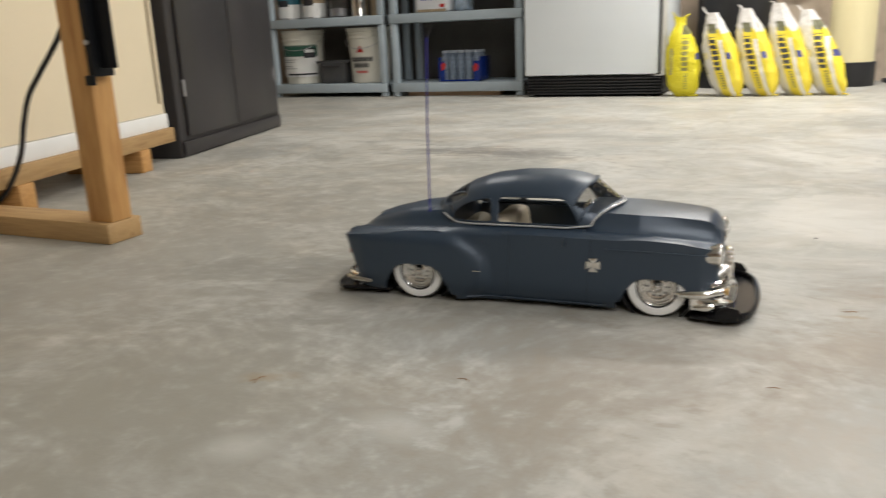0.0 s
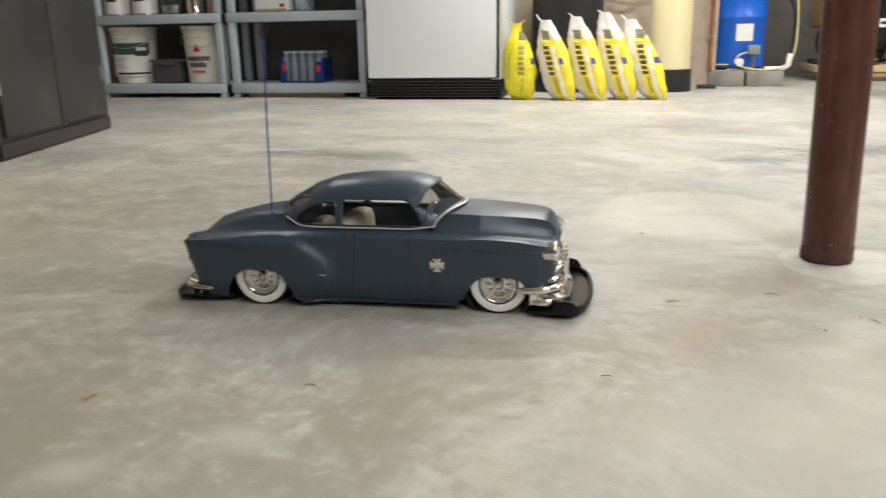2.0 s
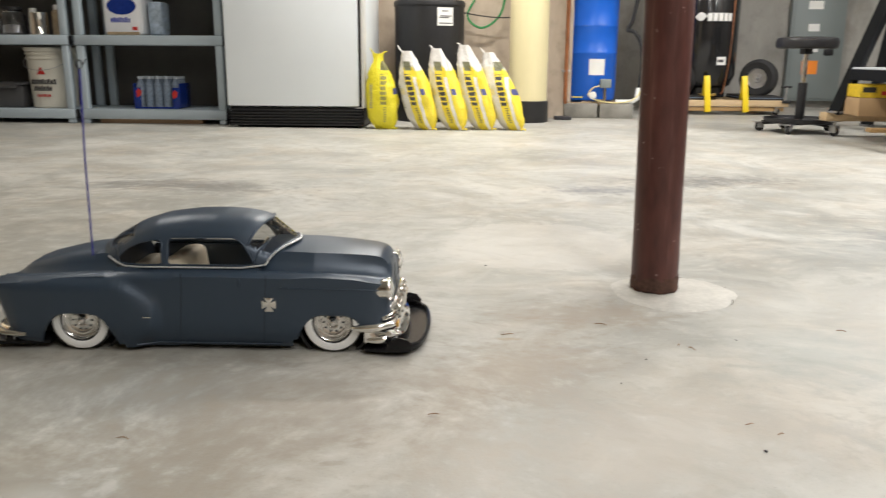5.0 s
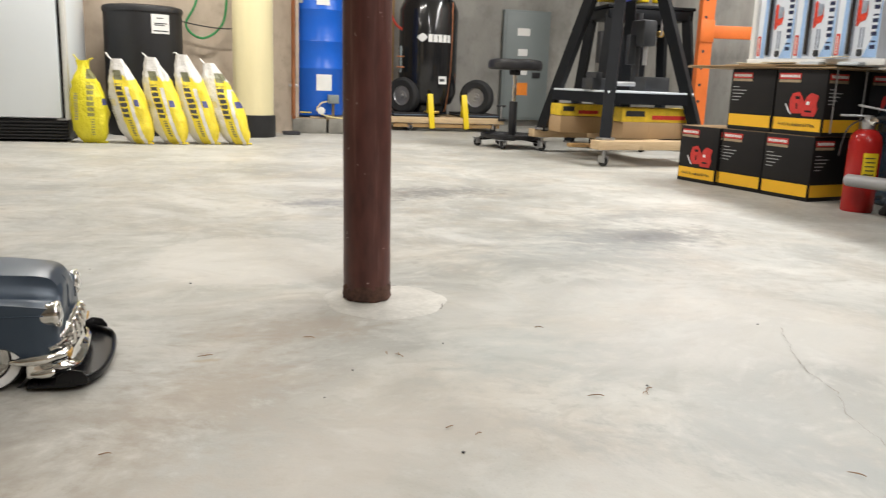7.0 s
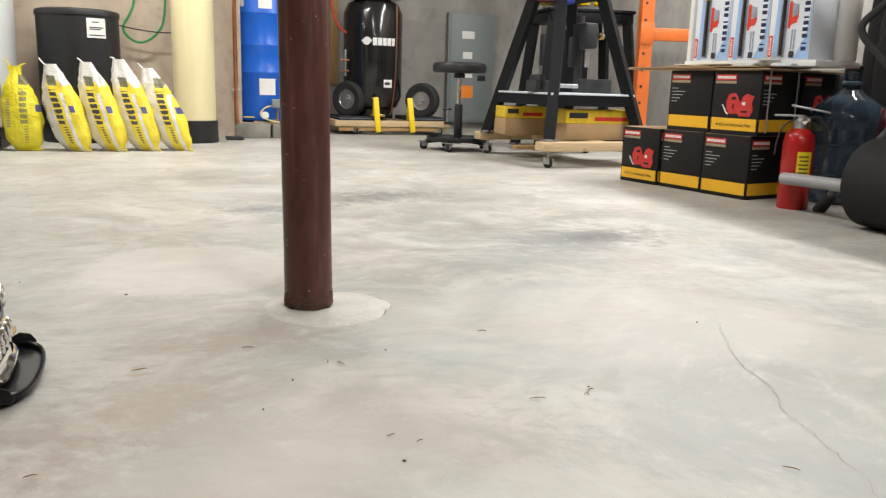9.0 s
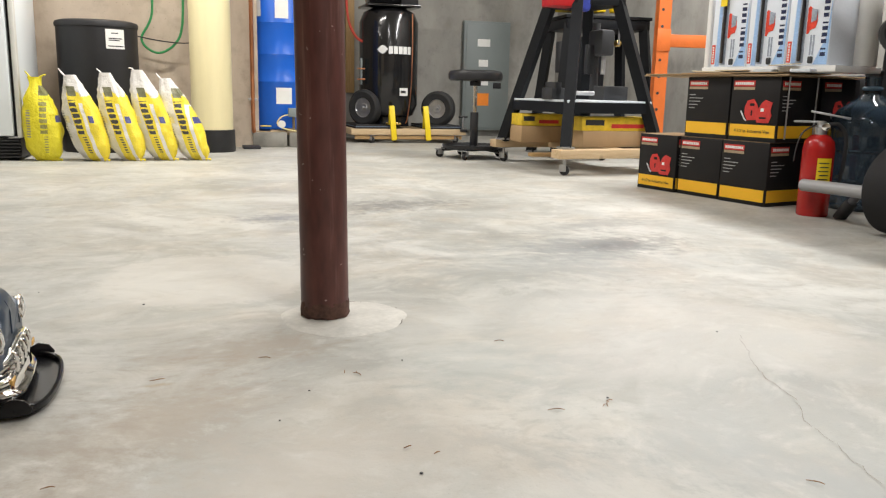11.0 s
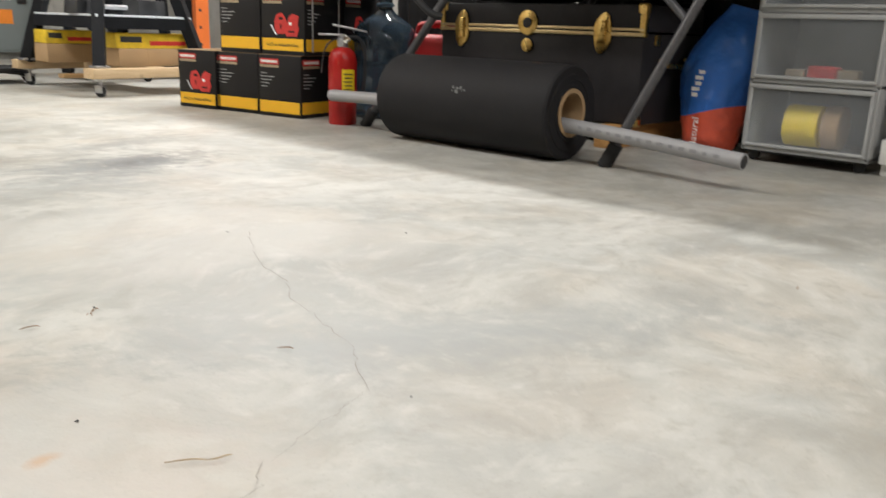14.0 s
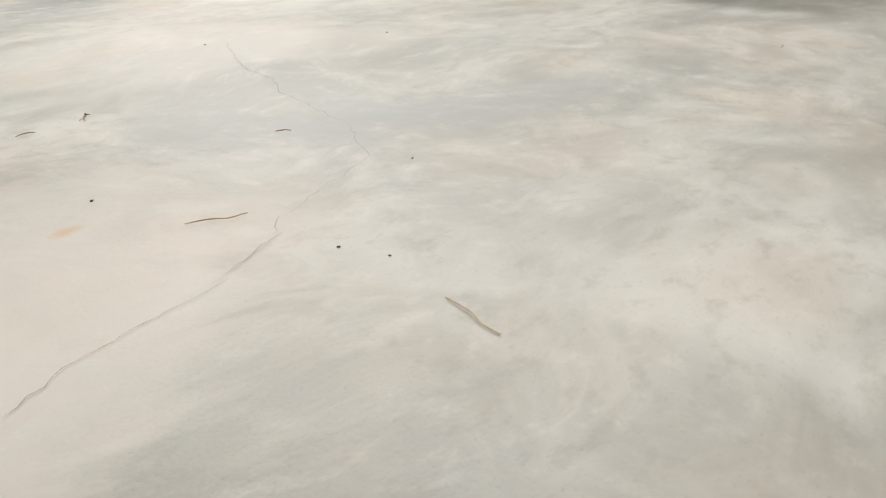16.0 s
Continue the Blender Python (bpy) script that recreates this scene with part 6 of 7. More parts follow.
bump_by(ns, ln, bsdf, noise_at(ns, ln, tc, 22.0), 0.6, 0.01)
feed = thing("feed_sack", 3.13, 1.262, 0, 0, "crumpled blue and orange plastic feed sack standing upright", "sack")
t = bmesh.new()
rows = []
for i in range(44):
    u = i / 43
    k = float(np.interp(u, (0, 0.04, 0.2, 0.42, 0.60, 0.75, 0.86, 0.93, 1), (0.70, 0.84, 0.98, 1.12, 1.18, 1.04, 0.82, 0.64, 0.52)))
    dpt = float(np.interp(u, (0, 0.08, 0.35, 0.6, 0.8, 0.93, 1), (0.045, 0.082, 0.098, 0.085, 0.055, 0.022, 0.012)))
    row = []
    for j in range(54):
        a = 2 * math.pi * j / 54
        ca_, sa_ = math.cos(a), math.sin(a)
        fold = 1 + 0.10 * noise.noise(Vector((ca_ * 1.8, sa_ * 1.8, u * 5 + 4))) + 0.06 * noise.noise(Vector((ca_ * 4.5 + u * 6, sa_ * 4.5, u * 12))) + 0.05 * math.sin(5 * a + 9 * u) * max(0.0, u - 0.55)
        row.append(t.verts.new((dpt * sa_ * fold + 0.02 * u, 0.014 * u - 0.085 * max(0.0, (u - 0.45) / 0.55) ** 1.3 + 0.108 * k * ca_ * fold, 0.462 * u + 0.012 * ca_ * u)))
    rows.append(row)
for p, q in zip(rows, rows[1:]):
    for j in range(54):
        t.faces.new((p[j], q[j], q[(j + 1) % 54], p[(j + 1) % 54]))
t.faces.new(rows[0])
t.faces.new(rows[-1][::-1])
bmesh.ops.recalc_face_normals(t, faces=t.faces)
part("filled_body", t, m, feed)
tx = lettering("Natural", 0.034, 0.0006)
bmesh.ops.transform(tx, matrix=Matrix.Translation((-0.1065, 0.010, 0.062)) @ Matrix.Rotation(radians(-90), 4, "Z") @ Matrix.Rotation(radians(-90), 4, "Y"), verts=tx.verts)
part("lettering", tx, PAPER, feed)
t = bmesh.new()
for i in range(5):
    bar(0.002, 0.02 + 0.006 * (i % 2), 0.012, -0.110 + 0.001 * i, 0.012 - 0.004 * i, 0.18 + i * 0.018, 0.0, t)
part("white_mark", t, PAPER, feed)

FROST = surf("frosted_plastic", (0.70, 0.72, 0.74), 0.22, var=0.06, bump=0.05, trans=0.88, ior=1.06)
FROST_FRAME = surf("pale_drawer_plastic", (0.42, 0.43, 0.43), 0.4, var=0.06)
ca = thing("drawer_cart", 3.00, 0.730, 0.035, 0, "three-drawer translucent plastic cart on casters", "drawer cart")
t = bmesh.new()
for z in (0.0, 0.205, 0.41, 0.615):
    bar(0.34, 0.37, 0.014, 0.0, 0.0, z, 0.003, t)
for y in (0.0, 0.358):
    bar(0.34, 0.012, 0.62, 0.0, y, 0.0, 0.002, t)
bar(0.012, 0.37, 0.62, 0.33, 0, 0, 0.002, t)
part("frame", t, FROST_FRAME, ca)
for k in range(3):
    dr = part("drawer_front", bar(0.006, 0.35, 0.185, -0.006, 0.010, 0.016 + k * 0.205, 0.004), FROST, ca)
    dr.visible_shadow = False
    t = bmesh.new()
    bar(0.012, 0.352, 0.014, -0.012, 0.009, 0.188 + k * 0.205, 0.003, t)
    bar(0.008, 0.352, 0.010, -0.010, 0.009, 0.014 + k * 0.205, 0.003, t)
    bar(0.008, 0.010, 0.18, -0.010, 0.009, 0.018 + k * 0.205, 0.003, t)
    bar(0.008, 0.010, 0.18, -0.010, 0.351, 0.018 + k * 0.205, 0.003, t)
    part("front_rim", t, FROST_FRAME, dr)
for x in (0.04, 0.3):
    for y in (0.03, 0.34):
        w = part("caster", cyl(0.017, 0.018, (x, y, -0.018), "x", 16, b=0.002), RUBBER, ca)
part("caster_plate", bar(0.32, 0.35, 0.006, 0.01, 0.01, -0.006), BLACK, ca)
sp = thing("spool", 3.09, 0.965, 0.052, 0, "yellow spool lying in the bottom drawer", "spool")
part("winding", cyl(0.062, 0.10, (0, -0.02, 0.064), "y", b=0.004), YELLOW, sp)
part("flange", cyl(0.064, 0.05, (0, -0.105, 0.066), "y", b=0.004), CARD, sp)
for k, (y, c, s) in enumerate(((0.95, BOX_RED, 0.05), (0.88, TAN, 0.04), (1.03, TAN, 0.035), (0.92, PAPER, 0.03))):
    tagged(part("drawer_oddment", box(s, s * 1.7, s * 0.8, (3.09, y - 0.035, 0.257 + s * 0.4), 0.008, 3), c), "small thing lying in the middle drawer", "oddment", "things in the drawer")
wf = thing("framed_panel", 3.02, 0.26, 0, 0, "white steel stand holding a dark louvred panel", "panel stand")
part("sill", bar(0.16, 0.45, 0.07, 0.0, 0.0, 0.035, 0.004), WHITE_PLASTIC, wf)
for y in (0.02, 0.41):
    part("foot", bar(0.05, 0.035, 0.035, 0.02, y, 0.0, 0.003), WHITE_PLASTIC, wf)
part("post", bar(0.05, 0.03, 1.2, 0.05, 0.42, 0.105, 0.004), FROST_FRAME, wf)
part("pink_edge", bar(0.006, 0.014, 0.5, 0.012, 0.40, 0.11, 0.002), surf("pink_rubber", (0.55, 0.33, 0.28), 0.5), wf)
part("white_edge", bar(0.012, 0.012, 0.5, 0.02, 0.415, 0.11, 0.002), WHITE_PLASTIC, wf)
part("dark_panel", bar(0.04, 0.37, 0.6, 0.03, 0.02, 0.108, 0.003), BLACK, wf)

# ---- the model car ----
PAINT = surf("satin_slate_blue", (0.037, 0.057, 0.086), 0.35, 0.2, var=0.05, scale=10, bump=0.02, fine=400, spec=0.7)
PAINT_TRIM = surf("satin_slate_blue_edge", (0.040, 0.059, 0.088), 0.36, 0.2, var=0.05)
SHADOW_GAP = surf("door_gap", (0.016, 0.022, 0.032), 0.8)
TINT = thin_glass("car_glass", (0.50, 0.51, 0.51), 0.08)
TRIM = surf("bright_trim", (0.80, 0.81, 0.82), 0.38, 0.7, var=0.04)
TAN_VINYL = surf("tan_vinyl", (0.60, 0.52, 0.39), 0.5, var=0.1, scale=40)
LIP = surf("gloss_black_plastic", (0.008, 0.008, 0.009), 0.22, var=0.1, bump=0.02, spec=0.3)
WHITEWALL = surf("white_sidewall", (0.90, 0.90, 0.88), 0.45, var=0.02)


def along(rows):
    """A smooth value along the car from (x, value) rows."""
    xs, ys = np.array([r[0] for r in rows]), np.array([r[1] for r in rows])
    fx = np.linspace(xs[0], xs[-1], 600)
    fy = np.interp(fx, xs, ys)
    pad = np.concatenate([np.full(12, fy[0]), fy, np.full(12, fy[-1])])
    k = np.hanning(25)
    fy = np.convolve(pad, k / k.sum(), "valid")
    return lambda x: float(np.interp(x, fx, fy))


W_OF = along(((-0.319, 0.080), (-0.31, 0.090), (-0.28, 0.098), (-0.22, 0.103), (-0.1, 0.103), (0.0, 0.102), (0.12, 0.103), (0.2, 0.103), (0.245, 0.101), (0.262, 0.096), (0.268, 0.090)))
CROWN = along(((-0.319, 0.103), (-0.28, 0.108), (-0.2, 0.114), (-0.12, 0.118), (0.0, 0.120), (0.1, 0.119), (0.18, 0.118), (0.24, 0.114), (0.268, 0.108)))
MIDDLE = along(((-0.319, 0.085), (-0.308, 0.100), (-0.28, 0.120), (-0.22, 0.134), (-0.16, 0.141), (-0.1, 0.145), (0.1, 0.147), (0.15, 0.1455), (0.20, 0.143), (0.240, 0.1395), (0.256, 0.1355), (0.264, 0.125), (0.268, 0.113)))
INNER = along(((-0.319, 0.052), (-0.25, 0.064), (-0.14, 0.074), (0.1, 0.076), (0.16, 0.066), (0.22, 0.055), (0.268, 0.047)))


def bottom(x):
    z = 0.006 if -0.12 < x < 0.125 else 0.012 if x < 0 else 0.018
    for c, half, top in ((-0.185, 0.060, 0.058), (0.185, 0.057, 0.056)):
        k = abs(x - c) / half
        if k < 1:
            z = max(z, top * (1 - k ** 3.2) + 0.006 * k)
    return z


def side_y(x, z):
    """How far out the car's flank stands, with the rear fender's bulge."""
    w, b, c = W_OF(x), bottom(x), CROWN(x)
    u = min(1.0, max(0.0, (z - b) / (c - b)))
    y = w - 0.012 * max(0.0, 1 - z / 0.045) ** 2 - 0.001
    edge = -0.066 - 0.032 * ((z - 0.050) / 0.042) ** 2
    k = min(1.0, max(0.0, (edge + 0.004 - x) / 0.013))
    top = min(1.0, max(0.0, (0.111 - z) / 0.018))
    return y + 0.0125 * (3 * k * k - 2 * k ** 3) * top * (2 - top)


def section(x, cabin):
    """Half of the car's cross section, from the sill up and in to the middle."""
    b, c, m, wi, w = bottom(x), CROWN(x), MIDDLE(x), INNER(x), W_OF(x)
    pts = [(side_y(x, b) - 0.003, b)]
    for u in (0.04, 0.10, 0.16, 0.22, 0.30, 0.38, 0.46, 0.54, 0.62, 0.69, 0.75, 0.80, 0.84, 0.88, 0.915, 0.945):
        z = b + (c - b) * u
        pts.append((side_y(x, z), z))
    pts += [(w - 0.0045, c - 0.0045), (w - 0.011, c - 0.0012), (w - 0.019, c)]
    if cabin:
        pts += [(w - 0.022, 0.122), (w - 0.026, 0.121), (w - 0.028, 0.06), (0.045, 0.045), (0.02, 0.045), (0.0, 0.045)]
    else:
        valley = c - 0.004 - 0.004 * max(0, (x - 0.1) / 0.16)
        yv = min(wi + 0.011, w - 0.025)
        pts += [(yv, valley + 0.001), (yv - 0.006, valley + 0.003), (yv - 0.014, valley + (m - valley) * 0.50), (yv * 0.74, m - 0.0042), (yv * 0.40, m - 0.0008), (0.0, m)]
    return pts


def loft(rows, closed_ends=True):
    t = bmesh.new()
    grid = []
    for x, pts in rows:
        left = [t.verts.new((x, y, z)) for y, z in pts]
        right = [t.verts.new((x, -y, z)) for y, z in pts[:-1]]
        grid.append(right + left[::-1])
    for a, b in zip(grid, grid[1:]):
        for i in range(len(a) - 1):
            t.faces.new((a[i], a[i + 1], b[i + 1], b[i]))
    if closed_ends:
        t.faces.new(grid[0])
        t.faces.new(grid[-1][::-1])
    bmesh.ops.recalc_face_normals(t, faces=t.faces)
    return t


car = thing("model_car", CAR_X, CAR_Y, 0.0, CAR_TURN, "matte slate-blue toy model of a chopped vintage coupe with whitewall tyres", "toy car")
xs = sorted(set([round(v, 4) for v in np.arange(-0.3165, 0.2655, 0.0015)] + [-0.319, 0.268, -0.1372, -0.1368, 0.0758, 0.0762]))
rows = []
for x in xs:
    pts = section(x, -0.137 < x < 0.076)
    k = 1.0
    if x > 0.262:
        k = 1 - 0.05 * ((x - 0.262) / 0.006) ** 2
    if x < -0.312:
        k = 1 - 0.05 * ((-0.312 - x) / 0.007) ** 2
    rows.append((x, [(y * k, z if k == 1 else 0.055 + (z - 0.055) * k) for y, z in pts]))
t = loft(rows)
soft_zone = [v for v in t.verts if -0.145 < v.co.x < -0.045 and abs(v.co.y) > 0.088]
for _ in range(6):
    bmesh.ops.smooth_vert(t, verts=soft_zone, factor=0.5, use_axis_x=False, use_axis_y=True, use_axis_z=False)
for v in t.verts:  # the tail tucks under
    if v.co.x < -0.27:
        v.co.x += 0.032 * max(0.0, (0.10 - v.co.z) / 0.10) * (-0.27 - v.co.x) / 0.049
body = part("body_shell", t, PAINT, car, angle=50)

# roof, pillars and glass
TOP = along(((-0.176, 0.142), (-0.155, 0.158), (-0.125, 0.1745), (-0.085, 0.187), (-0.035, 0.1930), (0.010, 0.1940), (0.045, 0.1915), (0.066, 0.1875), (0.080, 0.1825), (0.098, 0.168), (0.122, 0.149)))


def roof_side(f):
    """Where the roof's foot stands at f from tail to windscreen: x, height and half width."""
    x = -0.150 + f * 0.236
    z = 0.1225 + 0.012 * max(0, (0.12 - f) / 0.12) ** 1.5 + 0.004 * max(0, (f - 0.85) / 0.15)
    y = (W_OF(x) - 0.0205) * (1 - 0.20 * max(0, (0.25 - f) / 0.25) ** 1.6) * (1 - 0.05 * max(0, (f - 0.85) / 0.15))
    return x, z, y


def roof_point(xc, v):
    f = (xc + 0.176) / 0.298
    x0, zb, yb = roof_side(f)
    x = x0 + (xc - x0) * v ** 1.3
    a = v * math.pi / 2
    h = TOP(xc) - zb
    s = math.sin(a) ** 0.78
    y = yb * (math.cos(a) ** 0.60 if v < 1 else 0.0) * (1 - 0.085 * s)
    return Vector((x, y, zb + h * s))


def v_at(xc, z):
    """The share of the way round the roof at which it reaches the height z."""
    _, zb, _ = roof_side((xc + 0.176) / 0.298)
    q = min(0.98, max(0.0, (z - zb) / (TOP(xc) - zb)))
    return math.asin(q ** (1 / 0.78)) * 2 / math.pi


inv = lambda xside: -0.176 + (xside + 0.150) / 0.236 * 0.298
QUARTER, DOOR = (-0.132, -0.066), (-0.057, 0.068)
Q_TOP = along(((-0.132, 0.134), (-0.126, 0.1405), (-0.114, 0.149), (-0.098, 0.1565), (-0.080, 0.161), (-0.071, 0.162), (-0.066, 0.161)))
SILL = 0.1265


def side_opening(xs_):
    """Foot and head of the glass at a place along the side, or None on a pillar."""
    if QUARTER[0] - 1e-6 <= xs_ <= QUARTER[1] + 1e-6:
        e = max(0.0, 1 - (QUARTER[1] - xs_) / 0.006)
        return SILL + 0.003 * e * e, Q_TOP(xs_) - 0.006 * e * e
    if DOOR[0] - 1e-6 <= xs_ <= DOOR[1] + 1e-6:
        head = 0.1650 - 0.006 * max(0.0, 1 - (xs_ - DOOR[0]) / 0.006) ** 2
        if xs_ > 0.030:
            u = (xs_ - 0.030) / 0.038
            head -= 0.0345 * u ** 1.7
        return SILL + 0.003 * max(0.0, 1 - (xs_ - DOOR[0]) / 0.006) ** 2, max(head, SILL + 0.002)
    return None


MARKS = [inv(q) for q in (*QUARTER, *DOOR)] + [0.081, 0.117, -0.166, -0.122]
us = sorted([u for u in np.linspace(-0.176, 0.122, 120) if min(abs(u - q) for q in MARKS) > 0.0012] + MARKS)
shell, panes = bmesh.new(), {"windscreen": bmesh.new(), "rear_window": bmesh.new(), "quarter_window": bmesh.new(), "far_quarter_window": bmesh.new()}


def levels(u):
    """The rows of one column of the roof, with two of them on the glass edge."""
    got = side_opening(-0.150 + (u + 0.176) / 0.298 * 0.236)
    lo, hi = got if got else (SILL, 0.1600)
    a, b = v_at(u, lo), v_at(u, hi)
    b = max(b, a + 0.003)
    return [0.0, a * 0.5, a] + [a + (b - a) * k / 5 for k in (1, 2, 3, 4)] + [b] + [b + (1 - b) * k for k in (0.05, 0.10, 0.16, 0.24, 0.34, 0.46, 0.60, 0.75, 0.88, 1.0)]


for sgn in (1, -1):
    for i in range(len(us) - 1):
        mid = (us[i] + us[i + 1]) / 2
        xm = -0.150 + (mid + 0.176) / 0.298 * 0.236
        hole = QUARTER if QUARTER[0] < xm < QUARTER[1] else DOOR if DOOR[0] < xm < DOOR[1] else None
        ends = [levels(us[i]), levels(us[i + 1])]
        for j in range(len(ends[0]) - 1):
            q = [roof_point(us[i], ends[0][j]), roof_point(us[i + 1], ends[1][j]), roof_point(us[i + 1], ends[1][j + 1]), roof_point(us[i], ends[0][j + 1])]
            q = [Vector((p.x, p.y * sgn, p.z)) for p in q]
            target, v = shell, (ends[0][j] + ends[0][j + 1]) / 2
            if hole and 2 <= j < 7:
                target = None if hole is DOOR else panes["quarter_window" if sgn < 0 else "far_quarter_window"]
            elif v > 0.33 and 0.081 < mid < 0.117:
                target = panes["windscreen"]
            elif v > 0.45 and -0.166 < mid < -0.122:
                target = panes["rear_window"]
            if target is not None:
                try:
                    target.faces.new([target.verts.new(p) for p in (q if sgn > 0 else q[::-1])])
                except ValueError:
                    pass
for g in (shell, *panes.values()):
    bmesh.ops.remove_doubles(g, verts=g.verts, dist=0.00015)
    bmesh.ops.dissolve_degenerate(g, dist=0.00005, edges=g.edges)
    bmesh.ops.recalc_face_normals(g, faces=g.faces)
roof = part("roof_shell", shell, PAINT, car, angle=60)
sol = roof.modifiers.new("thick", "SOLIDIFY")
sol.thickness, sol.offset = 0.0026, -1
for nm, g in panes.items():
    for v in g.verts:
        v.co.z -= 0.0008
        v.co.y *= 0.99
    pane = part(nm.replace("far_", ""), g, TINT, car)
    pane.visible_shadow = False
base_line = [roof_point(u, 0.0) + Vector((0, 0.0012, 0.0006)) for u in us]
VS = [k / 20 for k in range(21)]
front_line = [roof_point(us[-1], v) + Vector((0.001, 0, 0.0006)) for v in VS]
path = [Vector((p.x, -p.y, p.z)) for p in base_line] + [Vector((p.x, -p.y, p.z)) for p in front_line[1:]] + front_line[::-1][1:] + base_line[::-1][1:]
part("belt_moulding", sweep(path, 0.0015, 6), TRIM, car, "thin bright metal moulding round the windows")
brow = [roof_point(0.079, v) + Vector((0.0022, 0, 0.0002)) for v in VS[6:]]
part("visor_lip", sweep(brow + [Vector((p.x, -p.y, p.z)) for p in brow[::-1]][1:], 0.0022, 8), PAINT, car)
for sgn in (-1, 1):
    for hole, n in ((QUARTER, 26), (DOOR, 34)):
        xs_ = np.linspace(hole[0] + 1e-4, hole[1] - 1e-4, n)
        low = [roof_point(inv(x), v_at(inv(x), side_opening(x)[0])) for x in xs_]
        high = [roof_point(inv(x), v_at(inv(x), side_opening(x)[1])) for x in xs_]
        ring = [Vector((p.x, sgn * (p.y + 0.0002), p.z)) for p in low + high[::-1]]
        part("window_reveal", sweep(ring, 0.0011, 6, closed=True), PAINT_TRIM, car)

# seams, script, cross
for x, z0, z1 in ((-0.036, 0.016, 0.119), (0.087, 0.012, 0.119)):
    for sgn in (-1, 1):
        line = [(x + 0.004 * math.sin((z - 0.06) * 22), sgn * (side_y(x, z) + 0.0001), z) for z in np.linspace(z0, z1, 14)]
        part("door_seam", sweep(line, 0.00045, 5), SHADOW_GAP, car)
for sgn in (-1, 1):
    line = [(x, sgn * (side_y(x, z) + 0.0004), z) for x, z in ((0.11, 0.099), (0.15, 0.0985), (0.2, 0.098), (0.25, 0.0965), (0.262, 0.096))]
    part("crease_moulding", sweep(smooth_line(line, 4), 0.0011, 6), PAINT_TRIM, car)
    part("sill_step", sweep([(x, sgn * (side_y(x, 0.016) + 0.0002), 0.012) for x in np.linspace(-0.10, 0.11, 9)], 0.0011, 5), PAINT_TRIM, car)
    part("handle", box(0.0035, 0.003, 0.012, (0.052, sgn * (side_y(0.05, 0.105) + 0.001), 0.106), 0.001), PAINT_TRIM, car)
    part("fender_script", box(0.012, 0.0012, 0.0018, (-0.082, sgn * (side_y(-0.082, 0.056) + 0.0006), 0.056), 0.0004), CHROME, car)
    cross = []
    for k in range(4):
        for r, a in ((0.0042, -45), (0.0125, -33), (0.0104, 0), (0.0125, 33)):
            cross.append((r * math.cos(radians(90 * k + a)), r * math.sin(radians(90 * k + a))))
    y0 = side_y(0.1, 0.075)
    part("cross_emblem", slab(cross, 0.0016, b=0.0003), CHROME, car, "bright metal cross emblem", Matrix.Translation((0.094, sgn * (y0 - 0.0002), 0.074)) @ Matrix.Rotation(radians(90 if sgn < 0 else -90), 4, "X"))

# hood and fender shut lines, down the valley and over the nose
for sgn in (-1, 1):
    line = []
    for x in np.linspace(0.096, 0.262, 24):
        c, w = CROWN(x), W_OF(x)
        line.append((x, sgn * (min(INNER(x) + 0.011, w - 0.025) + 0.0005), c - 0.004 - 0.004 * max(0, (x - 0.1) / 0.16) + 0.0016))
    x, y, z = line[-1]
    line += [(0.2676, y, z - 0.004), (0.2688, y * 1.01, z - 0.018), (0.2688, y * 1.02, 0.078)]
    part("hood_seam", sweep(line, 0.0007, 5), SHADOW_GAP, car)
part("nose_ridge", sweep([(0.252, 0, MIDDLE(0.252) - 0.0004), (0.264, 0, MIDDLE(0.264) - 0.0006), (0.2684, 0, 0.110), (0.2688, 0, 0.080)], 0.0010, 6), PAINT_TRIM, car)

# wheels
BRIGHT = surf("bright_plated_plastic", (0.80, 0.79, 0.77), 0.16, 0.95, var=0.12, scale=90, bump=0.25, fine=220)
for wx in (-0.185, 0.185):
    for sgn in (-1, 1):
        spin = Matrix.Translation((wx, sgn * (0.0895 if wx < 0 else 0.0835), 0.0445)) @ Matrix.Rotation(radians(90 * sgn * -1), 4, "X")
        wheel = part("wheel", lathe([(0.027, -0.012), (0.038, -0.0145), (0.0435, -0.011), (0.0445, -0.004), (0.0445, 0.004), (0.0437, 0.010), (0.0420, 0.0130), (0.029, 0.0146), (0.027, 0.012), (0.027, -0.012)], 48), RUBBER, car, m=spin)
        part("whitewall", lathe([(0.0298, 0.0140), (0.0303, 0.0156), (0.0355, 0.0162), (0.0405, 0.0150), (0.0415, 0.0132)], 48), WHITEWALL, wheel)
        part("rim", lathe([(0, 0.0105), (0.005, 0.0105), (0.0075, 0.0085), (0.0098, 0.0065), (0.014, 0.0060), (0.0175, 0.0072), (0.0190, 0.0098), (0.0205, 0.0100), (0.0225, 0.0078), (0.0245, 0.0088), (0.0262, 0.0132), (0.0272, 0.0138), (0.0278, 0.0120), (0.0278, -0.006), (0, -0.006)], 44), BRIGHT, wheel)
        for k in range(10):
            a = 2 * math.pi * k / 10
            part("slot", box(0.0038, 0.0026, 0.0012, (0.0142 * math.cos(a), 0.0142 * math.sin(a), 0.0063), 0.0005), IRON, wheel)
        part("hub_cap", lathe([(0, 0.0150), (0.0030, 0.0145), (0.0052, 0.0125), (0.0058, 0.0100)], 20), BRIGHT, wheel)
part("chassis", bar(0.53, 0.122, 0.034, -0.275, -0.061, 0.010, 0.004), BLACK, car)
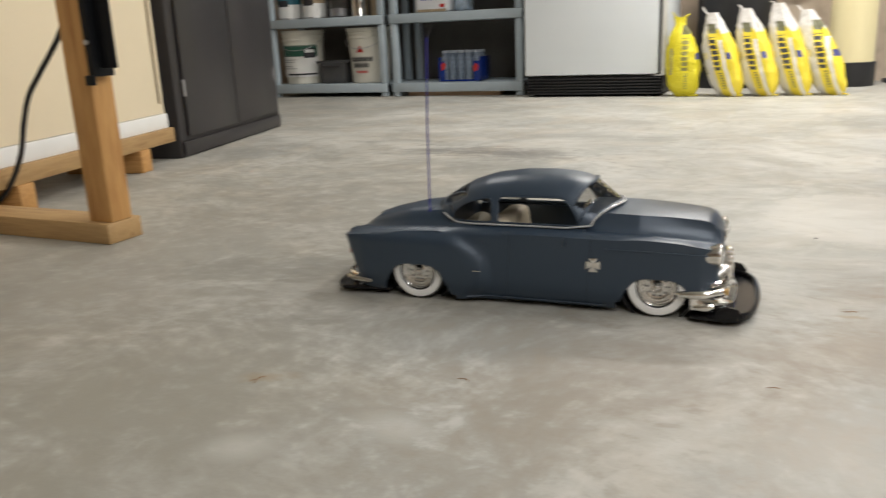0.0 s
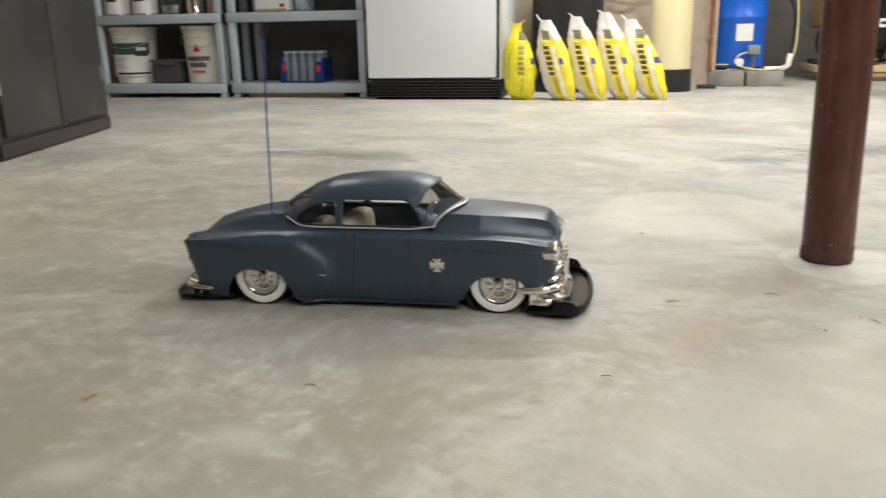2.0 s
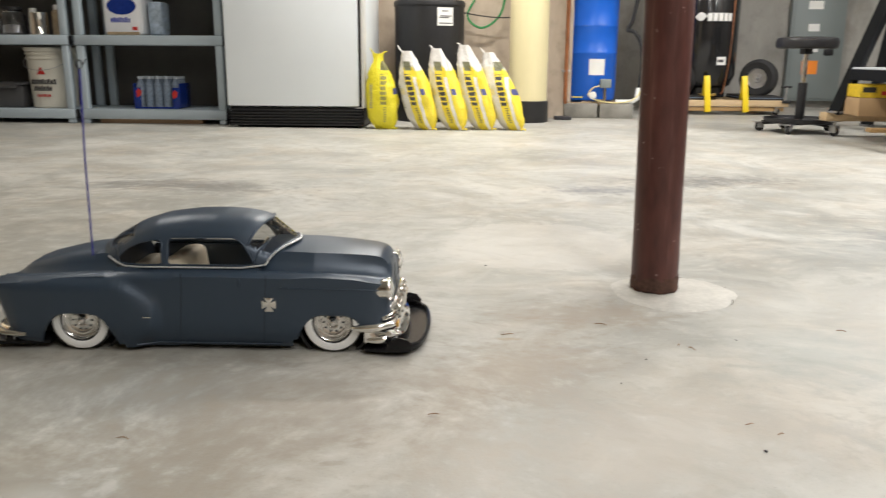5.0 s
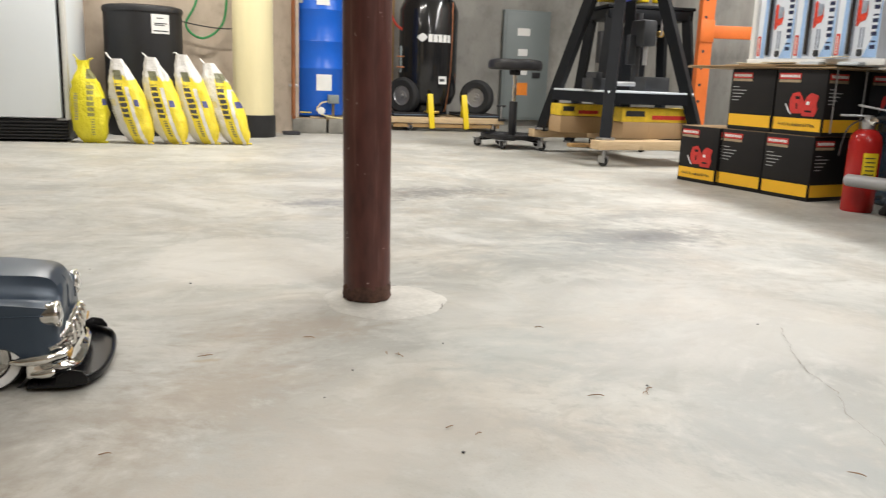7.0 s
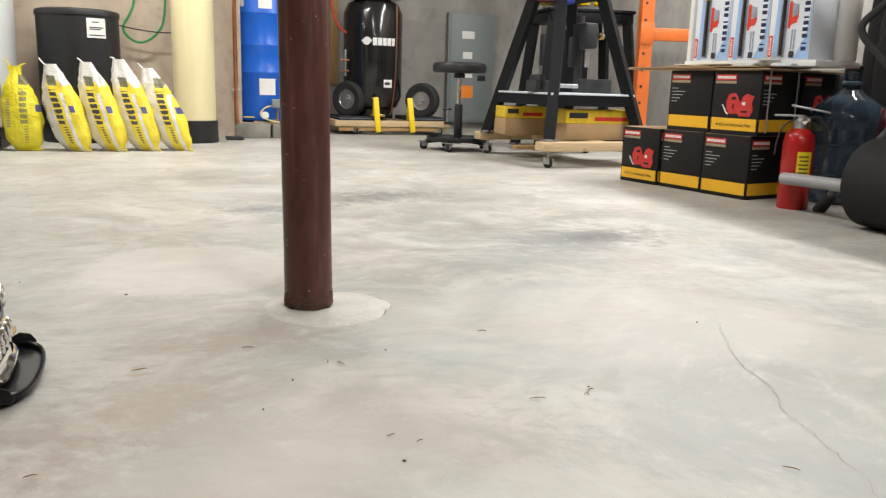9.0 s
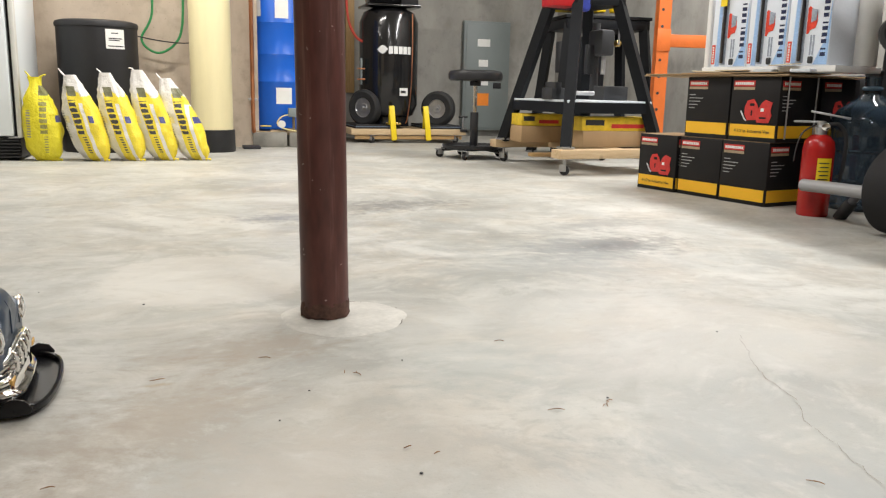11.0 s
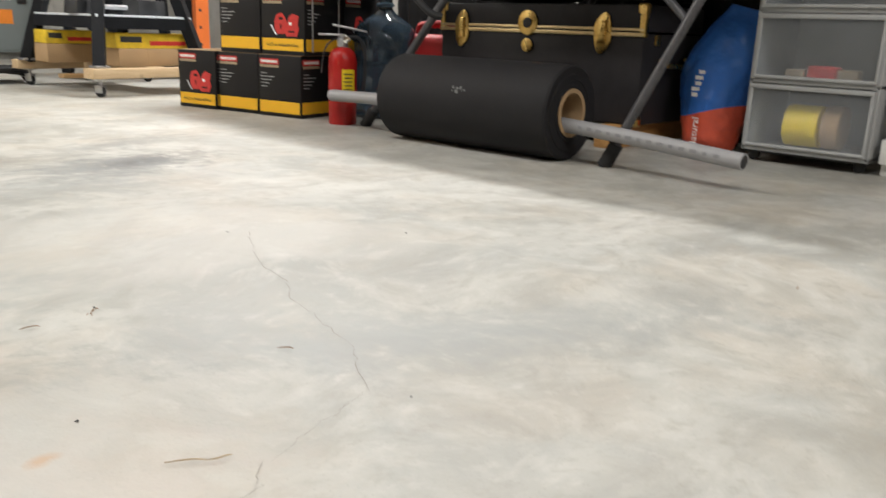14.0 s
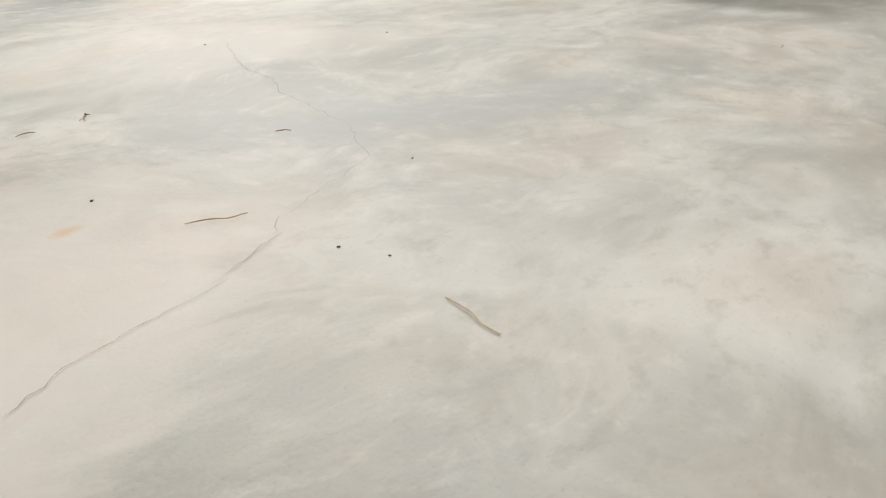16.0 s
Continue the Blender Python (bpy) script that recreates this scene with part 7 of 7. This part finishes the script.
for wx in (-0.185, 0.185):
    part("wheel_well", lathe([(0.050, -0.086), (0.054, -0.086), (0.054, 0.086), (0.050, 0.086)], 32), BLACK, car, m=Matrix.Translation((wx, 0, 0.040)) @ Matrix.Rotation(radians(90), 4, "X"))

# lamps
LAMP_GLASS = glass("lamp_glass", (0.97, 0.97, 0.97), 0.06, 1.35)
AMBER = surf("amber_lens", (0.62, 0.36, 0.10), 0.2)
RUBY = surf("ruby_lens", (0.32, 0.01, 0.012), 0.15)
for sgn in (-1, 1):
    at = pose(0.2645, sgn * 0.0845, 0.0945, 0, 86, 0)
    lamp = part("headlamp", lathe([(0.0135, -0.018), (0.0148, -0.010), (0.0158, -0.0015), (0.0172, 0.0010), (0.0172, 0.0045), (0.0160, 0.0062), (0.0146, 0.0060), (0.0140, 0.0040), (0.0132, -0.010), (0.0135, -0.018)], 40), CHROME, car, "bright headlamp ring", at)
    part("lens", lathe([(0, 0.0098), (0.005, 0.0094), (0.010, 0.0078), (0.0135, 0.0050), (0.0142, 0.0038), (0.0138, 0.0030), (0.010, 0.0062), (0.005, 0.0078), (0, 0.0082)], 36), LAMP_GLASS, lamp)
    part("reflector", lathe([(0, -0.0078), (0.004, -0.0072), (0.009, -0.0040), (0.0138, 0.0022)], 36), CHROME, lamp)
    part("bulb", lathe([(0, 0.001), (0.002, 0.0), (0.0026, -0.003), (0.002, -0.0075)], 16), BRIGHT, lamp)
    # parking lamp: a long bright pod wrapped round the corner
    pod = [(0.214, sgn * 0.1015, 0.0400), (0.224, sgn * 0.1045, 0.0405), (0.244, sgn * 0.1045, 0.0415), (0.260, sgn * 0.1005, 0.0425), (0.270, sgn * 0.092, 0.0430), (0.2735, sgn * 0.080, 0.0435), (0.2730, sgn * 0.070, 0.0440)]
    pod = smooth_line(pod, 5)
    holder = part("parking_lamp", sweep(pod, [0.0035 + 0.0038 * min(1.0, i / 9) for i in range(len(pod))], 12, up=(0, 0, 1), flat=0.95), CHROME, car)
    part("amber_lens", box(0.003, 0.020, 0.0078, (0.2800, sgn * 0.082, 0.0428), 0.0014, 3), AMBER, holder)
    part("pod_brow", sweep([(0.258, sgn * 0.1000, 0.0535), (0.2685, sgn * 0.091, 0.0555), (0.2735, sgn * 0.076, 0.0570)], [0.0026, 0.0036, 0.0030], 8), CHROME, holder)
    part("tail_lamp", box(0.008, 0.012, 0.036, (-0.3115, sgn * 0.079, 0.080), 0.0038, 3), RUBY, car)

# grille: an arched bright hood over five hooped teeth, ribbed back and mid bar
nose = lambda y: 0.2705 - 0.75 * y * y
arch = [(nose(y) + 0.0045 - 0.9 * max(0.0, abs(y) - 0.062), y, 0.0725 + 0.0022 * math.cos(y * 58) - 34.0 * max(0.0, abs(y) - 0.050) ** 2) for y in np.linspace(-0.0765, 0.0765, 41)]
part("grille_hood", sweep(arch, [0.0026 + 0.0014 * min(1.0, min(i, 40 - i) / 6) for i in range(41)], 10), CHROME, car)
back = bmesh.new()
prof = ((0.0700, 0.0), (0.0660, -0.0010), (0.0625, 0.0015), (0.0600, 0.0004), (0.0565, 0.0030), (0.0535, 0.0012), (0.0500, 0.0034), (0.0460, 0.0022), (0.0425, 0.0044), (0.0375, 0.0040))
rows = [[back.verts.new((nose(y) - 0.0015 + dx, y, z - (0.0 if z < 0.06 else 22.0 * max(0.0, abs(y) - 0.052) ** 2))) for y in np.linspace(-0.074, 0.074, 33)] for z, dx in prof]
for p, q in zip(rows, rows[1:]):
    for i in range(32):
        back.faces.new((p[i], q[i], q[i + 1], p[i + 1]))
bmesh.ops.recalc_face_normals(back, faces=back.faces)
plate = part("grille_back", back, BRIGHT, car)
plate.modifiers.new("thick", "SOLIDIFY").thickness = 0.0015
part("grille_bar", sweep([(nose(y) + 0.0050, y, 0.0545) for y in np.linspace(-0.074, 0.074, 21)], 0.0024, 8, flat=1.5), CHROME, car)
for k in range(5):
    y = -0.0520 + 0.0260 * k
    hoop = smooth_line([(nose(y) + 0.002, y, 0.0705), (nose(y) + 0.0090, y, 0.0690), (nose(y) + 0.0118, y, 0.0610), (nose(y) + 0.0118, y, 0.0500), (nose(y) + 0.0100, y, 0.0420), (nose(y) + 0.004, y, 0.0390)], 5)
    part("grille_tooth", sweep(hoop, 0.0026, 8, up=(0, 1, 0), flat=0.95), CHROME, car)
# bumper: a deep pressed blade with a rolled, waved foot
wrap = lambda y, r: nose(y) + r - 0.040 * (abs(y) / 0.106) ** 7
blade, cols = bmesh.new(), []
for y in np.linspace(-0.1045, 0.1045, 57):
    wave = 0.0016 * math.cos(y * 62)
    shape = ((0.0060, 0.0385), (0.0105, 0.0372), (0.0125, 0.0330), (0.0140, 0.0290 + wave), (0.0188, 0.0262 + wave), (0.0208, 0.0222 + wave), (0.0192, 0.0180 + wave), (0.0140, 0.0165 + wave), (0.0060, 0.0170 + wave))
    cols.append([blade.verts.new((wrap(y, r), y, z)) for r, z in shape])
for p, q in zip(cols, cols[1:]):
    for j in range(len(p) - 1):
        blade.faces.new((p[j], p[j + 1], q[j + 1], q[j]))
    blade.faces.new((p[-1], p[0], q[0], q[-1]))
blade.faces.new(cols[0])
blade.faces.new(cols[-1][::-1])
bmesh.ops.recalc_face_normals(blade, faces=blade.faces)
part("front_bumper", blade, CHROME, car, "deep chrome front bumper with a waved lower roll")
for sgn in (-1, 1):
    part("bumper_end", sweep(smooth_line([(0.262, sgn * 0.1010, 0.0230), (0.252, sgn * 0.1040, 0.0225), (0.236, sgn * 0.1045, 0.0220)], 4), [0.0062, 0.0062, 0.0060, 0.0058, 0.0055, 0.0050, 0.0044, 0.0036, 0.0026], 10, up=(0, 0, 1), flat=1.1), CHROME, car)
# crash lip: a thin shovel with an upturned rim and ears at its ends
edge = lambda y: 0.3220 - 1.0 * y * y - 0.028 * (abs(y) / 0.114) ** 9
tray_ = bmesh.new()
ys = np.linspace(-0.1135, 0.1135, 45)
slab([(0.232, -0.1075)] + [(edge(y), y) for y in ys] + [(0.232, 0.1075)], 0.0035, tray_, 0, pose(0, 0, 0.0065))
part("front_lip", tray_, LIP, car, "gloss black crash lip under the bumper")
part("lip_rim", sweep([(edge(y) - 0.0012, y, 0.0115 + 0.0035 * (abs(y) / 0.1135) ** 4) for y in ys], 0.0036, 8, up=(0, 0, 1), flat=1.35), LIP, car)
for sgn in (-1, 1):
    part("lip_ear", slab([(0.262, 0), (0.300, 0), (0.304, 0.008), (0.296, 0.019), (0.282, 0.022), (0.268, 0.014)], 0.0045, b=0.0014), LIP, car, m=Matrix.Translation((0, sgn * 0.1135 + 0.00225, 0.0085)) @ Matrix.Rotation(radians(90), 4, "X"))
    part("lip_stay", bar(0.030, 0.010, 0.009, 0.240, sgn * 0.085 - 0.005, 0.0085, 0.002), LIP, car)

# tail: bumper, plate, lip
rear = lambda r, z: [(-0.311 - r + 0.028 * (abs(y) / 0.104) ** 6 + 0.5 * y * y, y, z) for y in np.linspace(-0.104, 0.104, 29)]
part("rear_bumper", sweep(rear(0.010, 0.030), 0.0068, 10), CHROME, car)
for y in (-0.045, 0.045):
    part("bumper_guard", box(0.010, 0.010, 0.032, (-0.324, y, 0.033), 0.004, 3), CHROME, car)
for sgn in (-1, 1):
    part("rear_blade", sweep(smooth_line([(-0.306, sgn * 0.104, 0.030), (-0.292, sgn * 0.110, 0.029), (-0.272, sgn * 0.1125, 0.028), (-0.262, sgn * 0.1125, 0.0275)], 4), [0.0068 - 0.0003 * i for i in range(13)], 10, up=(0, 0, 1), flat=0.85), CHROME, car)
part("rear_plate", bar(0.002, 0.044, 0.024, -0.3265, -0.022, 0.047, 0.0006), ORANGE_LABEL, car, "small amber plate with dark bars")
t = bmesh.new()
for k in range(4):
    bar(0.0006, 0.006, 0.012, -0.3272, -0.017 + k * 0.009, 0.053, 0, t)
part("plate_print", t, INK, car)
back_lip = [(-0.235, -0.100)] + [(-0.345 + 0.7 * y * y + 0.016 * (abs(y) / 0.108) ** 8, y) for y in np.linspace(-0.108, 0.108, 21)] + [(-0.235, 0.100)]
part("rear_lip", slab(back_lip[::-1], 0.006, b=0.002), LIP, car, "gloss black crash lip under the tail", pose(0, 0, 0.008))
t = bmesh.new()
for k in range(7):
    sweep(smooth_line([(-0.3185, -0.042 + k * 0.012, 0.080), (-0.3185, -0.036 + k * 0.012, 0.088), (-0.3185, -0.031 + k * 0.012, 0.078)], 4), 0.0016, 5, bm=t)
part("trunk_script", t, surf("pale_blue_script", (0.10, 0.16, 0.30), 0.5), car)

# cabin
part("front_seat", box(0.040, 0.125, 0.075, (-0.05, 0, 0.095), 0.014, 3), TAN_VINYL, car, m=pose(0, 0, 0, 0, -6, 0))
part("seat_cushion", box(0.06, 0.125, 0.022, (-0.01, 0, 0.062), 0.009, 3), TAN_VINYL, car)
part("rear_seat", box(0.035, 0.125, 0.065, (-0.112, 0, 0.095), 0.014, 3), TAN_VINYL, car, m=pose(0, 0, 0, 0, -8, 0))
part("dashboard", bar(0.022, 0.13, 0.045, 0.056, -0.065, 0.075, 0.008), BLACK, car)
sw = [(0.055 + 0.006 * math.sin(a), 0.038 + 0.0185 * math.cos(a), 0.124 + 0.0175 * math.sin(a)) for a in (2 * math.pi * k / 24 for k in range(24))]
wheel = part("steering_wheel", sweep(sw, 0.0016, 6, closed=True), TAN_VINYL, car)
part("spoke", sweep([(0.055, 0.0205, 0.124), (0.058, 0.038, 0.122), (0.055, 0.0555, 0.124)], 0.0012, 6), CHROME, wheel)
part("steering_stem", sweep([(0.058, 0.038, 0.122), (0.085, 0.038, 0.108)], 0.0022, 6), BLACK, wheel)
part("mirror", box(0.004, 0.022, 0.008, (0.060, 0, 0.176), 0.002), CHROME, car)
ANT = surf("blue_aerial", (0.03, 0.03, 0.26), 0.4)
part("aerial", sweep([(-0.178, -0.058, 0.132), (-0.176, -0.057, 0.28), (-0.171, -0.056, 0.405)], 0.0013, 8), ANT, car, "thin dark blue radio aerial")
ring = [(-0.171 + 0.004 * math.cos(a), -0.057, 0.411 + 0.006 * math.sin(a)) for a in (2 * math.pi * k / 14 for k in range(14))]
part("aerial_loop", sweep(ring + [(-0.160, -0.057, 0.419)], 0.0009, 5), BLACK, car)
